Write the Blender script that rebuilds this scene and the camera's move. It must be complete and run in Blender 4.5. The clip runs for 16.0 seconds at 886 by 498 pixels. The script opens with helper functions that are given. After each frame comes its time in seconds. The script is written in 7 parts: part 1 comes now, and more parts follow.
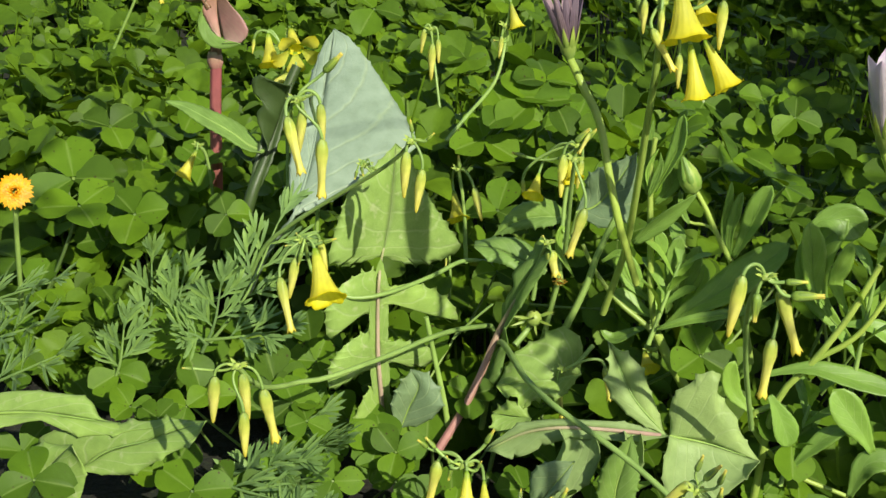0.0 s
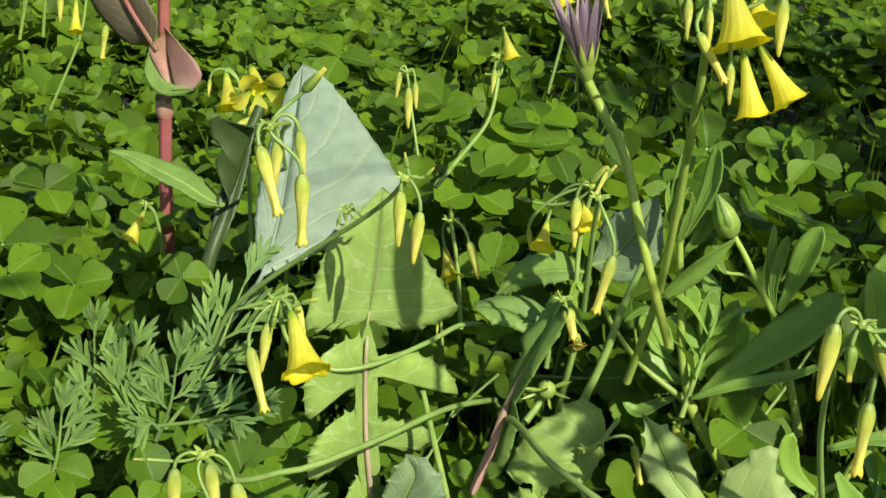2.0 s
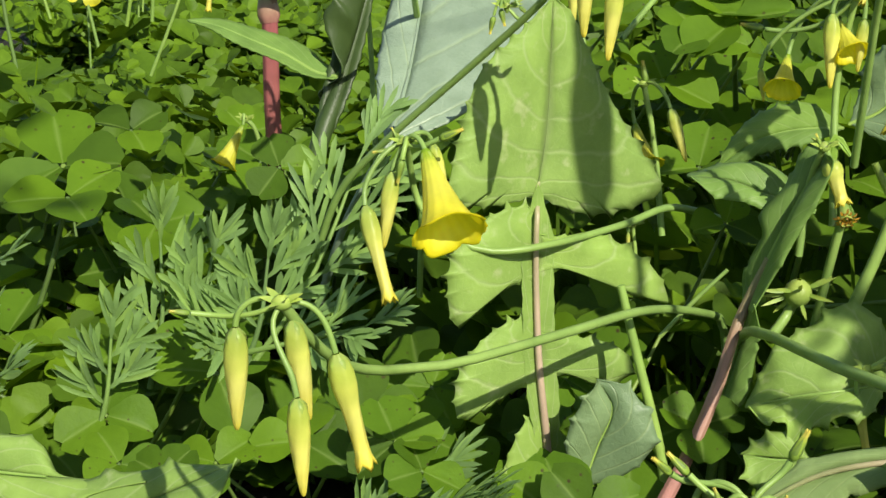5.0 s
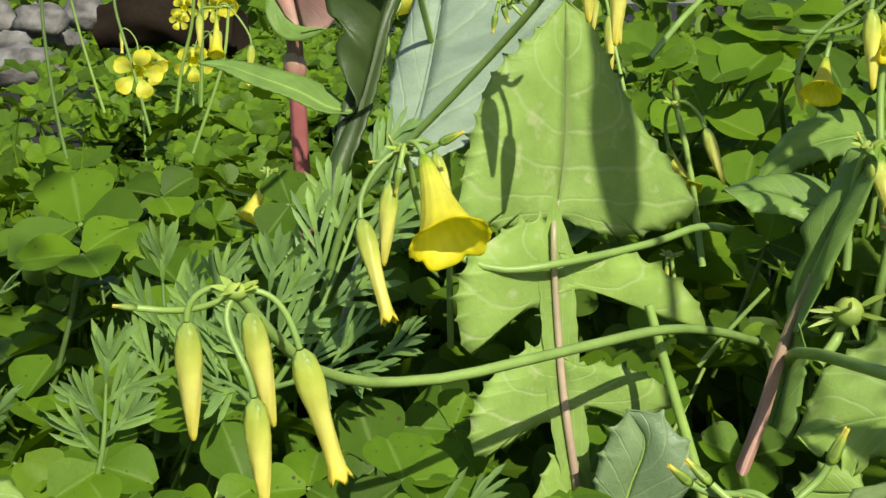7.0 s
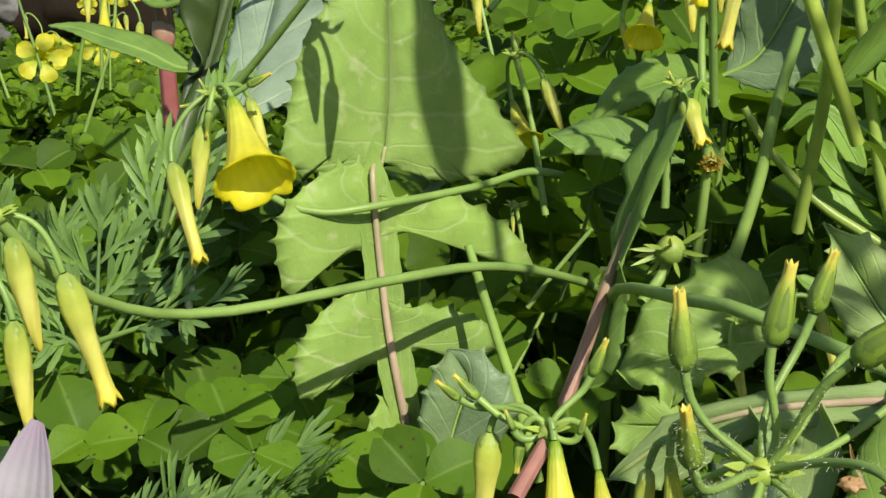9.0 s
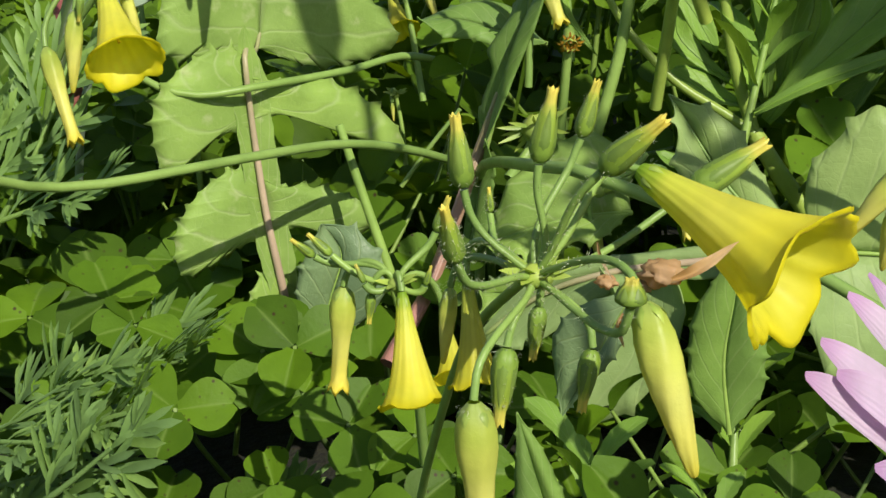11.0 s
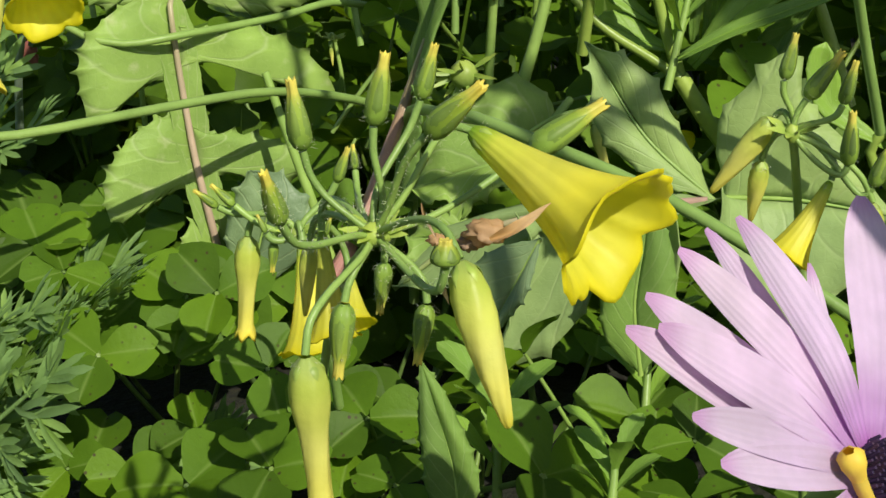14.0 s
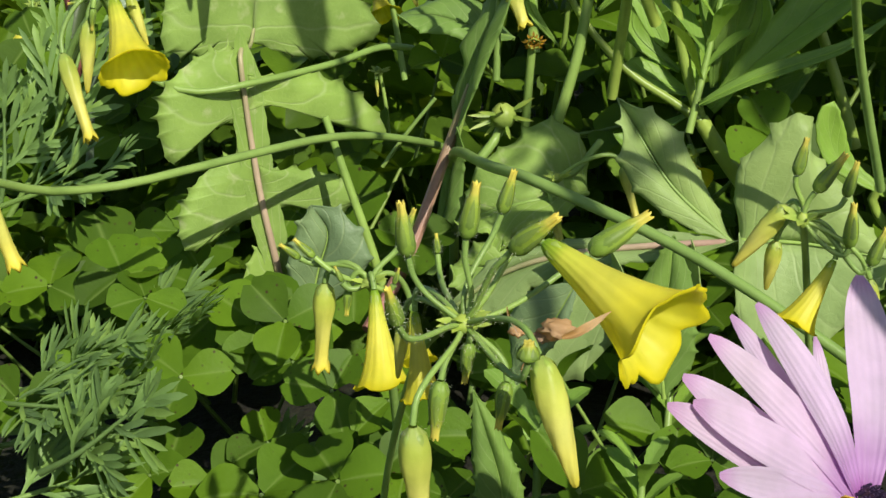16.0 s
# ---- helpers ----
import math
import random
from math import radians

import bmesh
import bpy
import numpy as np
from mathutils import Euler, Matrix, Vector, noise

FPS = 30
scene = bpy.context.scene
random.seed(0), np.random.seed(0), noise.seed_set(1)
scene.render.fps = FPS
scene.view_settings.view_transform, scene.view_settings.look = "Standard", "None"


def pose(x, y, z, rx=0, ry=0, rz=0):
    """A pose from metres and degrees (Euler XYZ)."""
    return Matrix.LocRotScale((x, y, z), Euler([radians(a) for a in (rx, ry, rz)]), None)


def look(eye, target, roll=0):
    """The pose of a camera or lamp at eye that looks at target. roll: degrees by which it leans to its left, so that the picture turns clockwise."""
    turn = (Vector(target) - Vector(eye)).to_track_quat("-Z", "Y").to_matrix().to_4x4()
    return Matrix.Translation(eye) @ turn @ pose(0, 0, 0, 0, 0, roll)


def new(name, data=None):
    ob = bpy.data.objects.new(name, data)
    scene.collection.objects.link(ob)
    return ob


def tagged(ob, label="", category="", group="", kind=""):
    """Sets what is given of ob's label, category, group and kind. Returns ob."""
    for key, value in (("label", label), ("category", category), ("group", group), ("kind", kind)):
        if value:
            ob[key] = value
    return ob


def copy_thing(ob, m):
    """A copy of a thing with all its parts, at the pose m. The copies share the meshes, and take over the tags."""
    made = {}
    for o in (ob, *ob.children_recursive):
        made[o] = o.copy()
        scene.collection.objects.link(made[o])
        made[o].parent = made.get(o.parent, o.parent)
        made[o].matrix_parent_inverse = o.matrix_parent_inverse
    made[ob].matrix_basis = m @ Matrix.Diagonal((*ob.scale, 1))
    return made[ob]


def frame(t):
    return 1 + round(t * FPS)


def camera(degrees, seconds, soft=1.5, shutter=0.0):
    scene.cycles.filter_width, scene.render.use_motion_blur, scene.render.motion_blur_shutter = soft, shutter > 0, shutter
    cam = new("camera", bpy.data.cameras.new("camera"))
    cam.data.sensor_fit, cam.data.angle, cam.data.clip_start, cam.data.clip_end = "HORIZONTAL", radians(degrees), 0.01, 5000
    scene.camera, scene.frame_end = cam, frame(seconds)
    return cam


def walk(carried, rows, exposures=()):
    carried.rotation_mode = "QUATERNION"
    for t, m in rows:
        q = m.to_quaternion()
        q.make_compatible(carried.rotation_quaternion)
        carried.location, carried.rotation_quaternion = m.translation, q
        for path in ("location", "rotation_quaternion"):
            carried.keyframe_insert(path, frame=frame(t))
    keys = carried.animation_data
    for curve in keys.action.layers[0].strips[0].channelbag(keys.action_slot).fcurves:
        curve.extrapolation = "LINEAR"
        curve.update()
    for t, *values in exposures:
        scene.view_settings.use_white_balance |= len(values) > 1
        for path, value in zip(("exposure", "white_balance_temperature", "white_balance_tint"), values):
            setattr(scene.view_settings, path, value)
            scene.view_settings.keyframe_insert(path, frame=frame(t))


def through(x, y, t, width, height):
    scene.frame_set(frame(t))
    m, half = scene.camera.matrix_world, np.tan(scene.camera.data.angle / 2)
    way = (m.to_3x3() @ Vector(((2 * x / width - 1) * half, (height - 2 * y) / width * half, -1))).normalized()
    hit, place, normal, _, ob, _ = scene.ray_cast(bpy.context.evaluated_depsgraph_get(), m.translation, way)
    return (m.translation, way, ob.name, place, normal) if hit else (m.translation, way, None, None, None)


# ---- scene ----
cam = camera(35.0, 16.0)
PATH = [
    (0, (0.12565, -0.47639, 0.32421), (0.09161, -0.29329, 0.25130), 5.74),
    (0.5, (0.11599, -0.45914, 0.32532), (0.08510, -0.27388, 0.25659), 5.81),
    (1, (0.10725, -0.43742, 0.31339), (0.07828, -0.25043, 0.24861), 5.77),
    (1.5, (0.10028, -0.41827, 0.30313), (0.07189, -0.23074, 0.23967), 5.36),
    (2, (0.09485, -0.40348, 0.28321), (0.06659, -0.21506, 0.22240), 5.07),
    (2.5, (0.09113, -0.38306, 0.26349), (0.06171, -0.19455, 0.20350), 4.52),
    (3, (0.08444, -0.35616, 0.24161), (0.05444, -0.16737, 0.18280), 4.37),
    (3.5, (0.08425, -0.33117, 0.22317), (0.04937, -0.14288, 0.16547), 3.75),
    (4, (0.07453, -0.31178, 0.20529), (0.03552, -0.12381, 0.14920), 3.24),
    (4.5, (0.06730, -0.29545, 0.19021), (0.02258, -0.10790, 0.13705), 2.80),
    (7, (0.07668, -0.25769, 0.15426), (0.01510, -0.07060, 0.11957), -0.54),
    (7.5, (0.08229, -0.25621, 0.15231), (0.02153, -0.06848, 0.11965), -0.66),
    (8, (0.08602, -0.25327, 0.15141), (0.02610, -0.06533, 0.11840), -1.35),
    (8.5, (0.09291, -0.25601, 0.14441), (0.03608, -0.06706, 0.11169), -1.41),
    (9, (0.10369, -0.25483, 0.14404), (0.04960, -0.06567, 0.10806), -1.40),
    (9.5, (0.10894, -0.26254, 0.13768), (0.05855, -0.07261, 0.10046), -1.88),
    (10, (0.11229, -0.26517, 0.13652), (0.06471, -0.07539, 0.09503), -2.17),
    (12.5, (0.12698, -0.27271, 0.14514), (0.08692, -0.08420, 0.09166), -1.44),
    (13, (0.12903, -0.27337, 0.14587), (0.08862, -0.08542, 0.09072), -1.67),
    (13.5, (0.13142, -0.27075, 0.14132), (0.09000, -0.08343, 0.08479), -1.91),
    (14, (0.13459, -0.26860, 0.14200), (0.09271, -0.08164, 0.08462), -2.18),
    (14.5, (0.13715, -0.27238, 0.14451), (0.09434, -0.08549, 0.08761), -2.21),
    (15, (0.13616, -0.27803, 0.14795), (0.09223, -0.09174, 0.08991), -2.57),
    (15.5, (0.13588, -0.28894, 0.15691), (0.09241, -0.10284, 0.09796), -2.20),
    (16, (0.13281, -0.29796, 0.16569), (0.08998, -0.11240, 0.10459), -1.77),
]
walk(cam, [(t, look(eye, target, roll)) for t, eye, target, roll in PATH], [(0, 0.34), (4.5, 0.32), (8, 0.24), (10, 0.12), (12.5, 0.07), (16, 0.07)])

# ---- light ----
SUN_FROM = Vector((0.51, -0.62, 0.60)).normalized()
world = bpy.data.worlds.new("sky")
scene.world = world
world.use_nodes = True
sky = world.node_tree.nodes.new("ShaderNodeTexSky")
sky.sky_type, sky.sun_disc = "NISHITA", False
sky.sun_elevation = math.asin(SUN_FROM.z)
sky.sun_rotation = math.atan2(SUN_FROM.x, SUN_FROM.y)
world.node_tree.links.new(sky.outputs[0], world.node_tree.nodes["Background"].inputs[0])
world.node_tree.nodes["Background"].inputs[1].default_value = 0.088
sun = new("sun", bpy.data.lights.new("sun", "SUN"))
sun.data.energy, sun.data.angle, sun.data.color = 4.6, radians(0.5), (1.0, 0.95, 0.81)
sun.matrix_world = look(SUN_FROM * 5, (0, 0, 0))

# ---- materials ----
MATS = {}


def nodes_of(name):
    m = bpy.data.materials.new(name)
    m.use_nodes = True
    m.node_tree.nodes.clear()
    MATS[name] = m
    return m, m.node_tree.nodes, m.node_tree.links


def ramp(n, stops):
    r = n.new("ShaderNodeValToRGB")
    el = r.color_ramp.elements
    while len(el) < len(stops):
        el.new(0.5)
    for e, (at, c) in zip(el, stops):
        e.position, e.color = at, (*c, 1)
    return r


def mixc(n, l, kind, fac, a, b):
    """A colour mix; fac, a and b are sockets or values."""
    x = n.new("ShaderNodeMix")
    x.data_type, x.blend_type = "RGBA", kind
    for sock, v in ((x.inputs[0], fac), (x.inputs[6], a), (x.inputs[7], b)):
        if isinstance(v, bpy.types.NodeSocket):
            l.new(v, sock)
        else:
            sock.default_value = v if isinstance(v, (int, float)) else (*v, 1)
    return x.outputs[2]


def calc(n, l, op, a, b=0.0):
    x = n.new("ShaderNodeMath")
    x.operation = op
    for sock, v in ((x.inputs[0], a), (x.inputs[1], b)):
        if isinstance(v, bpy.types.NodeSocket):
            l.new(v, sock)
        else:
            sock.default_value = v
    return x.outputs[0]


def plant(name, stops, through=0.3, rough=0.45, veins=0.0, vein_count=9.0, spots=0.0, vary=0.35, glow=(1.25, 1.15, 0.35), bump=0.25, grain=900.0, ribs=0.0, spec=0.4, rib_depth=0.12, centre=0.0, mottle=0.0):
    """A leaf, stem or petal: a colour run along the part, blotches, veins, relief and light coming through."""
    m, n, l = nodes_of(name)
    tc = n.new("ShaderNodeTexCoord")
    uv = n.new("ShaderNodeSeparateXYZ")
    l.new(tc.outputs["UV"], uv.inputs[0])
    r = ramp(n, stops)
    r.color_ramp.interpolation = "EASE"
    l.new(uv.outputs[1], r.inputs[0])
    col = r.outputs[0]
    geo, inf = n.new("ShaderNodeNewGeometry"), n.new("ShaderNodeObjectInfo")
    rnd = calc(n, l, "FRACT", calc(n, l, "ADD", geo.outputs["Random Per Island"], inf.outputs["Random"]))
    tone = ramp(n, [(0.0, (1 - vary, 1 - vary, 1 - vary * 0.6)), (0.5, (1, 1, 1)), (1.0, (1 + vary, 1 + vary * 0.75, 1 - vary * 0.2))])
    l.new(rnd, tone.inputs[0])
    col = mixc(n, l, "MULTIPLY", 1.0, col, tone.outputs[0])
    big = n.new("ShaderNodeTexNoise")
    big.inputs["Scale"].default_value, big.inputs["Detail"].default_value = 130.0, 4.0
    l.new(tc.outputs["Object"], big.inputs[0])
    blot = ramp(n, [(0.3, (0.78, 0.80, 0.72)), (0.7, (1.15, 1.12, 1.08))])
    l.new(big.outputs[0], blot.inputs[0])
    col = mixc(n, l, "MULTIPLY", 0.8, col, blot.outputs[0])
    fine = n.new("ShaderNodeTexNoise")
    fine.inputs["Scale"].default_value, fine.inputs["Detail"].default_value = grain, 3.0
    l.new(tc.outputs["Object"], fine.inputs[0])
    height = fine.outputs[0]
    if veins:
        side = calc(n, l, "ABSOLUTE", uv.outputs[0])
        run = calc(n, l, "MULTIPLY", calc(n, l, "SUBTRACT", uv.outputs[1], calc(n, l, "MULTIPLY", side, 0.38)), vein_count)
        wob = calc(n, l, "ADD", run, calc(n, l, "MULTIPLY", big.outputs[0], 0.35))
        saw = calc(n, l, "ABSOLUTE", calc(n, l, "SUBTRACT", calc(n, l, "FRACT", wob), 0.5))
        line = ramp(n, [(0.0, (1, 1, 1)), (0.09, (0, 0, 0))])
        l.new(saw, line.inputs[0])
        mid = ramp(n, [(0.0, (1, 1, 1)), (0.06, (0, 0, 0))])
        l.new(side, mid.inputs[0])
        net = n.new("ShaderNodeTexVoronoi")
        net.feature = "DISTANCE_TO_EDGE"
        net.inputs["Scale"].default_value = 380.0
        l.new(tc.outputs["Object"], net.inputs[0])
        mesh = ramp(n, [(0.0, (0.22, 0.22, 0.22)), (0.045, (0, 0, 0))])
        l.new(net.outputs["Distance"], mesh.inputs[0])
        both = calc(n, l, "MAXIMUM", calc(n, l, "MAXIMUM", line.outputs[0], mesh.outputs[0]), mid.outputs[0])
        col = mixc(n, l, "MIX", calc(n, l, "MULTIPLY", both, veins), col, mixc(n, l, "MIX", 0.5, col, (0.45, 0.55, 0.25)))
        height = calc(n, l, "SUBTRACT", height, calc(n, l, "MULTIPLY", both, 0.9))
    if mottle:
        pale = n.new("ShaderNodeTexNoise")
        pale.inputs["Scale"].default_value, pale.inputs["Detail"].default_value = 210.0, 6.0
        l.new(tc.outputs["Object"], pale.inputs[0])
        worn = ramp(n, [(0.60, (0, 0, 0)), (0.72, (1, 1, 1))])
        l.new(pale.outputs[0], worn.inputs[0])
        col = mixc(n, l, "MIX", calc(n, l, "MULTIPLY", worn.outputs[0], mottle), col, (0.50, 0.56, 0.28))
    if centre:
        line = ramp(n, [(0.0, (1, 1, 1)), (0.10, (0, 0, 0))])
        l.new(calc(n, l, "ABSOLUTE", uv.outputs[0]), line.inputs[0])
        col = mixc(n, l, "MIX", calc(n, l, "MULTIPLY", line.outputs[0], centre), col, (0.28, 0.40, 0.10))
        height = calc(n, l, "SUBTRACT", height, line.outputs[0])
    if ribs:
        wave = calc(n, l, "SINE", calc(n, l, "MULTIPLY", uv.outputs[0], ribs))
        col = mixc(n, l, "MULTIPLY", calc(n, l, "MULTIPLY", calc(n, l, "ADD", wave, 1.0), rib_depth), col, (0.6, 0.55, 0.6))
        height = calc(n, l, "ADD", height, calc(n, l, "MULTIPLY", wave, 0.6))
    if spots:
        vor = n.new("ShaderNodeTexVoronoi")
        vor.inputs["Scale"].default_value = 420.0
        l.new(tc.outputs["Object"], vor.inputs[0])
        dot = ramp(n, [(0.10, (1, 1, 1)), (0.22, (0, 0, 0))])
        l.new(vor.outputs["Distance"], dot.inputs[0])
        patch = ramp(n, [(0.52, (0, 0, 0)), (0.60, (1, 1, 1))])
        l.new(big.outputs[0], patch.inputs[0])
        col = mixc(n, l, "MIX", calc(n, l, "MULTIPLY", calc(n, l, "MULTIPLY", dot.outputs[0], patch.outputs[0]), spots), col, (0.06, 0.03, 0.02))
    b = n.new("ShaderNodeBump")
    b.inputs["Strength"].default_value, b.inputs["Distance"].default_value = bump, 0.0004
    l.new(height, b.inputs["Height"])
    p = n.new("ShaderNodeBsdfPrincipled")
    p.inputs["Roughness"].default_value = rough
    p.inputs["Specular IOR Level"].default_value = spec
    l.new(col, p.inputs["Base Color"])
    l.new(b.outputs[0], p.inputs["Normal"])
    out = n.new("ShaderNodeOutputMaterial")
    if through:
        tr = n.new("ShaderNodeBsdfTranslucent")
        l.new(mixc(n, l, "MULTIPLY", 1.0, col, glow), tr.inputs[0])
        l.new(b.outputs[0], tr.inputs["Normal"])
        mx = n.new("ShaderNodeMixShader")
        mx.inputs[0].default_value = through
        l.new(p.outputs[0], mx.inputs[1])
        l.new(tr.outputs[0], mx.inputs[2])
        l.new(mx.outputs[0], out.inputs[0])
    else:
        l.new(p.outputs[0], out.inputs[0])
    return m


def flat(*c):
    return [(0.0, c), (1.0, c)]


CLOVER = plant("clover_green", flat(0.100, 0.200, 0.0145), 0.32, 0.5, spec=0.16, spots=0.9, centre=0.35, vary=0.4, glow=(1.35, 1.2, 0.25))
CLOVER_FAR = plant("clover_field_green", flat(0.108, 0.206, 0.015), 0.34, 0.5, spec=0.18, vary=0.45, glow=(1.4, 1.2, 0.25))
PETIOLE = plant("petiole_green", [(0, (0.15, 0.24, 0.06)), (1, (0.20, 0.33, 0.07))], 0.1)
THISTLE = plant("thistle_leaf_green", [(0, (0.30, 0.45, 0.115)), (1, (0.285, 0.44, 0.10))], 0.22, 0.5, veins=0.85, vein_count=6, vary=0.08, bump=0.28, spec=0.2, mottle=0.55)
GREY_LEAF = plant("waxy_grey_green_leaf", flat(0.29, 0.385, 0.28), 0.12, 0.42, veins=0.5, vein_count=5, vary=0.05, bump=0.5, glow=(0.9, 1.1, 0.6))
GREYISH = plant("grey_green_leaf", flat(0.20, 0.30, 0.15), 0.15, 0.45, veins=0.5, vein_count=5, vary=0.1, bump=0.4)
PALE_LEAF = plant("pale_thistle_green", flat(0.335, 0.47, 0.175), 0.25, 0.45, veins=0.5, vein_count=7, vary=0.12, bump=0.3, spec=0.22)
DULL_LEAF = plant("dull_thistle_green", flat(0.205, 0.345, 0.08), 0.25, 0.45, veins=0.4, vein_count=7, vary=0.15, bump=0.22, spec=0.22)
RED_STEM = plant("red_stem", [(0, (0.22, 0.13, 0.07)), (0.35, (0.33, 0.12, 0.10)), (1, (0.36, 0.11, 0.115))], 0.05, 0.35, ribs=40.0, vary=0.05)
THISTLE_RED = plant("brownish_pink_stalk", [(0, (0.40, 0.19, 0.17)), (0.6, (0.38, 0.23, 0.17)), (1, (0.28, 0.27, 0.13))], 0.05, 0.4, ribs=40.0, vary=0.05)
PINK_RIB = plant("pink_midrib", [(0, (0.50, 0.32, 0.27)), (0.4, (0.52, 0.40, 0.29)), (0.75, (0.36, 0.36, 0.18)), (1, (0.30, 0.40, 0.13))], 0.05, 0.4, vary=0.05)
DUSKY = plant("dusky_brown_leaf", flat(0.16, 0.135, 0.085), 0.2, 0.45, veins=0.4, vary=0.05)
BRACT = plant("pink_bract", [(0, (0.36, 0.22, 0.14)), (0.5, (0.50, 0.27, 0.24)), (1, (0.52, 0.36, 0.29))], 0.25, 0.45, veins=0.4)
FERN = plant("ferny_blue_green", flat(0.225, 0.375, 0.115), 0.3, 0.5, vary=0.25)
DAISY_LEAF = plant("daisy_leaf_green", flat(0.228, 0.40, 0.065), 0.28, 0.42, veins=0.35, vein_count=5, vary=0.2)
STEM = plant("stem_green", [(0, (0.30, 0.45, 0.11)), (1, (0.25, 0.40, 0.10))], 0.1, 0.4, vary=0.12)
# stalk green darkened to carry the shade behind the waxy leaf
STALK_SHADED = plant("shade_tinted_stalk_green", flat(0.050, 0.085, 0.022), 0.05, 0.45, vary=0.1)
STEM_LIGHT = plant("fresh_stem_green", [(0, (0.34, 0.48, 0.09)), (1, (0.42, 0.56, 0.11))], 0.2, 0.35, vary=0.12)
HAIRY = plant("bud_green", [(0, (0.23, 0.38, 0.06)), (0.6, (0.32, 0.46, 0.06)), (0.74, (0.46, 0.54, 0.08)), (0.84, (0.70, 0.66, 0.12)), (1, (0.78, 0.68, 0.12))], 0.2, 0.5, vary=0.12, ribs=31.4)
BUD_SEPAL = plant("bud_sepal_green", [(0, (0.15, 0.26, 0.05)), (1, (0.23, 0.33, 0.07))], 0.2, 0.5, vary=0.15)
TUBE = plant("closed_flower_yellow", [(0, (0.38, 0.50, 0.12)), (0.16, (0.50, 0.60, 0.10)), (0.34, (0.70, 0.75, 0.15)), (0.55, (0.80, 0.80, 0.20)), (0.85, (0.83, 0.79, 0.16)), (1, (0.86, 0.76, 0.09))], 0.28, 0.45, vary=0.08, ribs=31.4, rib_depth=0.07, glow=(1.1, 1.0, 0.3))
BELL = plant("open_flower_yellow", [(0, (0.26, 0.46, 0.03)), (0.09, (0.42, 0.58, 0.05)), (0.2, (0.70, 0.76, 0.10)), (0.5, (0.84, 0.83, 0.12)), (0.85, (0.86, 0.82, 0.07)), (1, (0.88, 0.78, 0.02))], 0.42, 0.5, vary=0.08, ribs=94.2, rib_depth=0.05, bump=0.15, glow=(1.1, 1.02, 0.15), grain=500)
SEPAL = plant("sepal_green", [(0, (0.26, 0.40, 0.08)), (1, (0.42, 0.54, 0.11))], 0.2, 0.45, vary=0.15)
PETAL = plant("pink_petal", [(0, (0.40, 0.14, 0.46)), (0.14, (0.52, 0.29, 0.62)), (0.4, (0.67, 0.51, 0.75)), (0.85, (0.68, 0.53, 0.74)), (1, (0.54, 0.31, 0.58))], 0.25, 0.33, vary=0.04, ribs=17.0, rib_depth=0.02, bump=0.2, glow=(1.05, 0.9, 1.05), grain=1500)
PETAL_BACK = plant("purple_petal_back", [(0, (0.22, 0.27, 0.12)), (0.28, (0.20, 0.14, 0.17)), (0.8, (0.30, 0.22, 0.28)), (1, (0.48, 0.36, 0.40))], 0.15, 0.45, vary=0.15, ribs=18.0, glow=(1, 0.8, 1))
DISC = plant("dark_purple_disc", flat(0.035, 0.018, 0.055), 0.0, 0.55, vary=0.5)
POLLEN = plant("yellow_anther", flat(0.76, 0.56, 0.08), 0.1, 0.6, vary=0.15)
ORANGE = plant("orange_ray", flat(0.85, 0.42, 0.01), 0.2, 0.5, vary=0.15, glow=(1.1, 0.9, 0.3))
WHITE_PETAL = plant("pale_petal", [(0, (0.45, 0.30, 0.48)), (0.25, (0.66, 0.58, 0.68)), (0.85, (0.72, 0.65, 0.74)), (1, (0.66, 0.52, 0.68))], 0.3, 0.4, vary=0.05, ribs=17.0, rib_depth=0.03, bump=0.15, glow=(1, 0.95, 1), grain=1500)
WITHERED = plant("withered_orange", [(0, (0.25, 0.16, 0.05)), (0.6, (0.60, 0.34, 0.03)), (1, (0.36, 0.20, 0.06))], 0.2, 0.6, vary=0.3)
DRY = plant("dried_petal", [(0, (0.48, 0.30, 0.15)), (1, (0.70, 0.50, 0.34))], 0.35, 0.6, vary=0.2)


def soil_material():
    m, n, l = nodes_of("shade_darkened_soil")
    tc = n.new("ShaderNodeTexCoord")
    a, b = n.new("ShaderNodeTexNoise"), n.new("ShaderNodeTexNoise")
    a.inputs["Scale"].default_value, a.inputs["Detail"].default_value = 14.0, 8.0
    b.inputs["Scale"].default_value, b.inputs["Detail"].default_value = 260.0, 6.0
    l.new(tc.outputs["Object"], a.inputs[0])
    l.new(tc.outputs["Object"], b.inputs[0])
    # soil tones pushed near black and green to pass for shade between leaves
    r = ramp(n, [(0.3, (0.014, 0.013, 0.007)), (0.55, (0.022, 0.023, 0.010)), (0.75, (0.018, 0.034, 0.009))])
    l.new(a.outputs[0], r.inputs[0])
    bump = n.new("ShaderNodeBump")
    bump.inputs["Distance"].default_value = 0.004
    l.new(b.outputs[0], bump.inputs["Height"])
    p = n.new("ShaderNodeBsdfPrincipled")
    p.inputs["Roughness"].default_value = 0.95
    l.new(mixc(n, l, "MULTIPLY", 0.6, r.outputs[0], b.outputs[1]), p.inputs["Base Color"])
    l.new(bump.outputs[0], p.inputs["Normal"])
    l.new(p.outputs[0], n.new("ShaderNodeOutputMaterial").inputs[0])
    return m


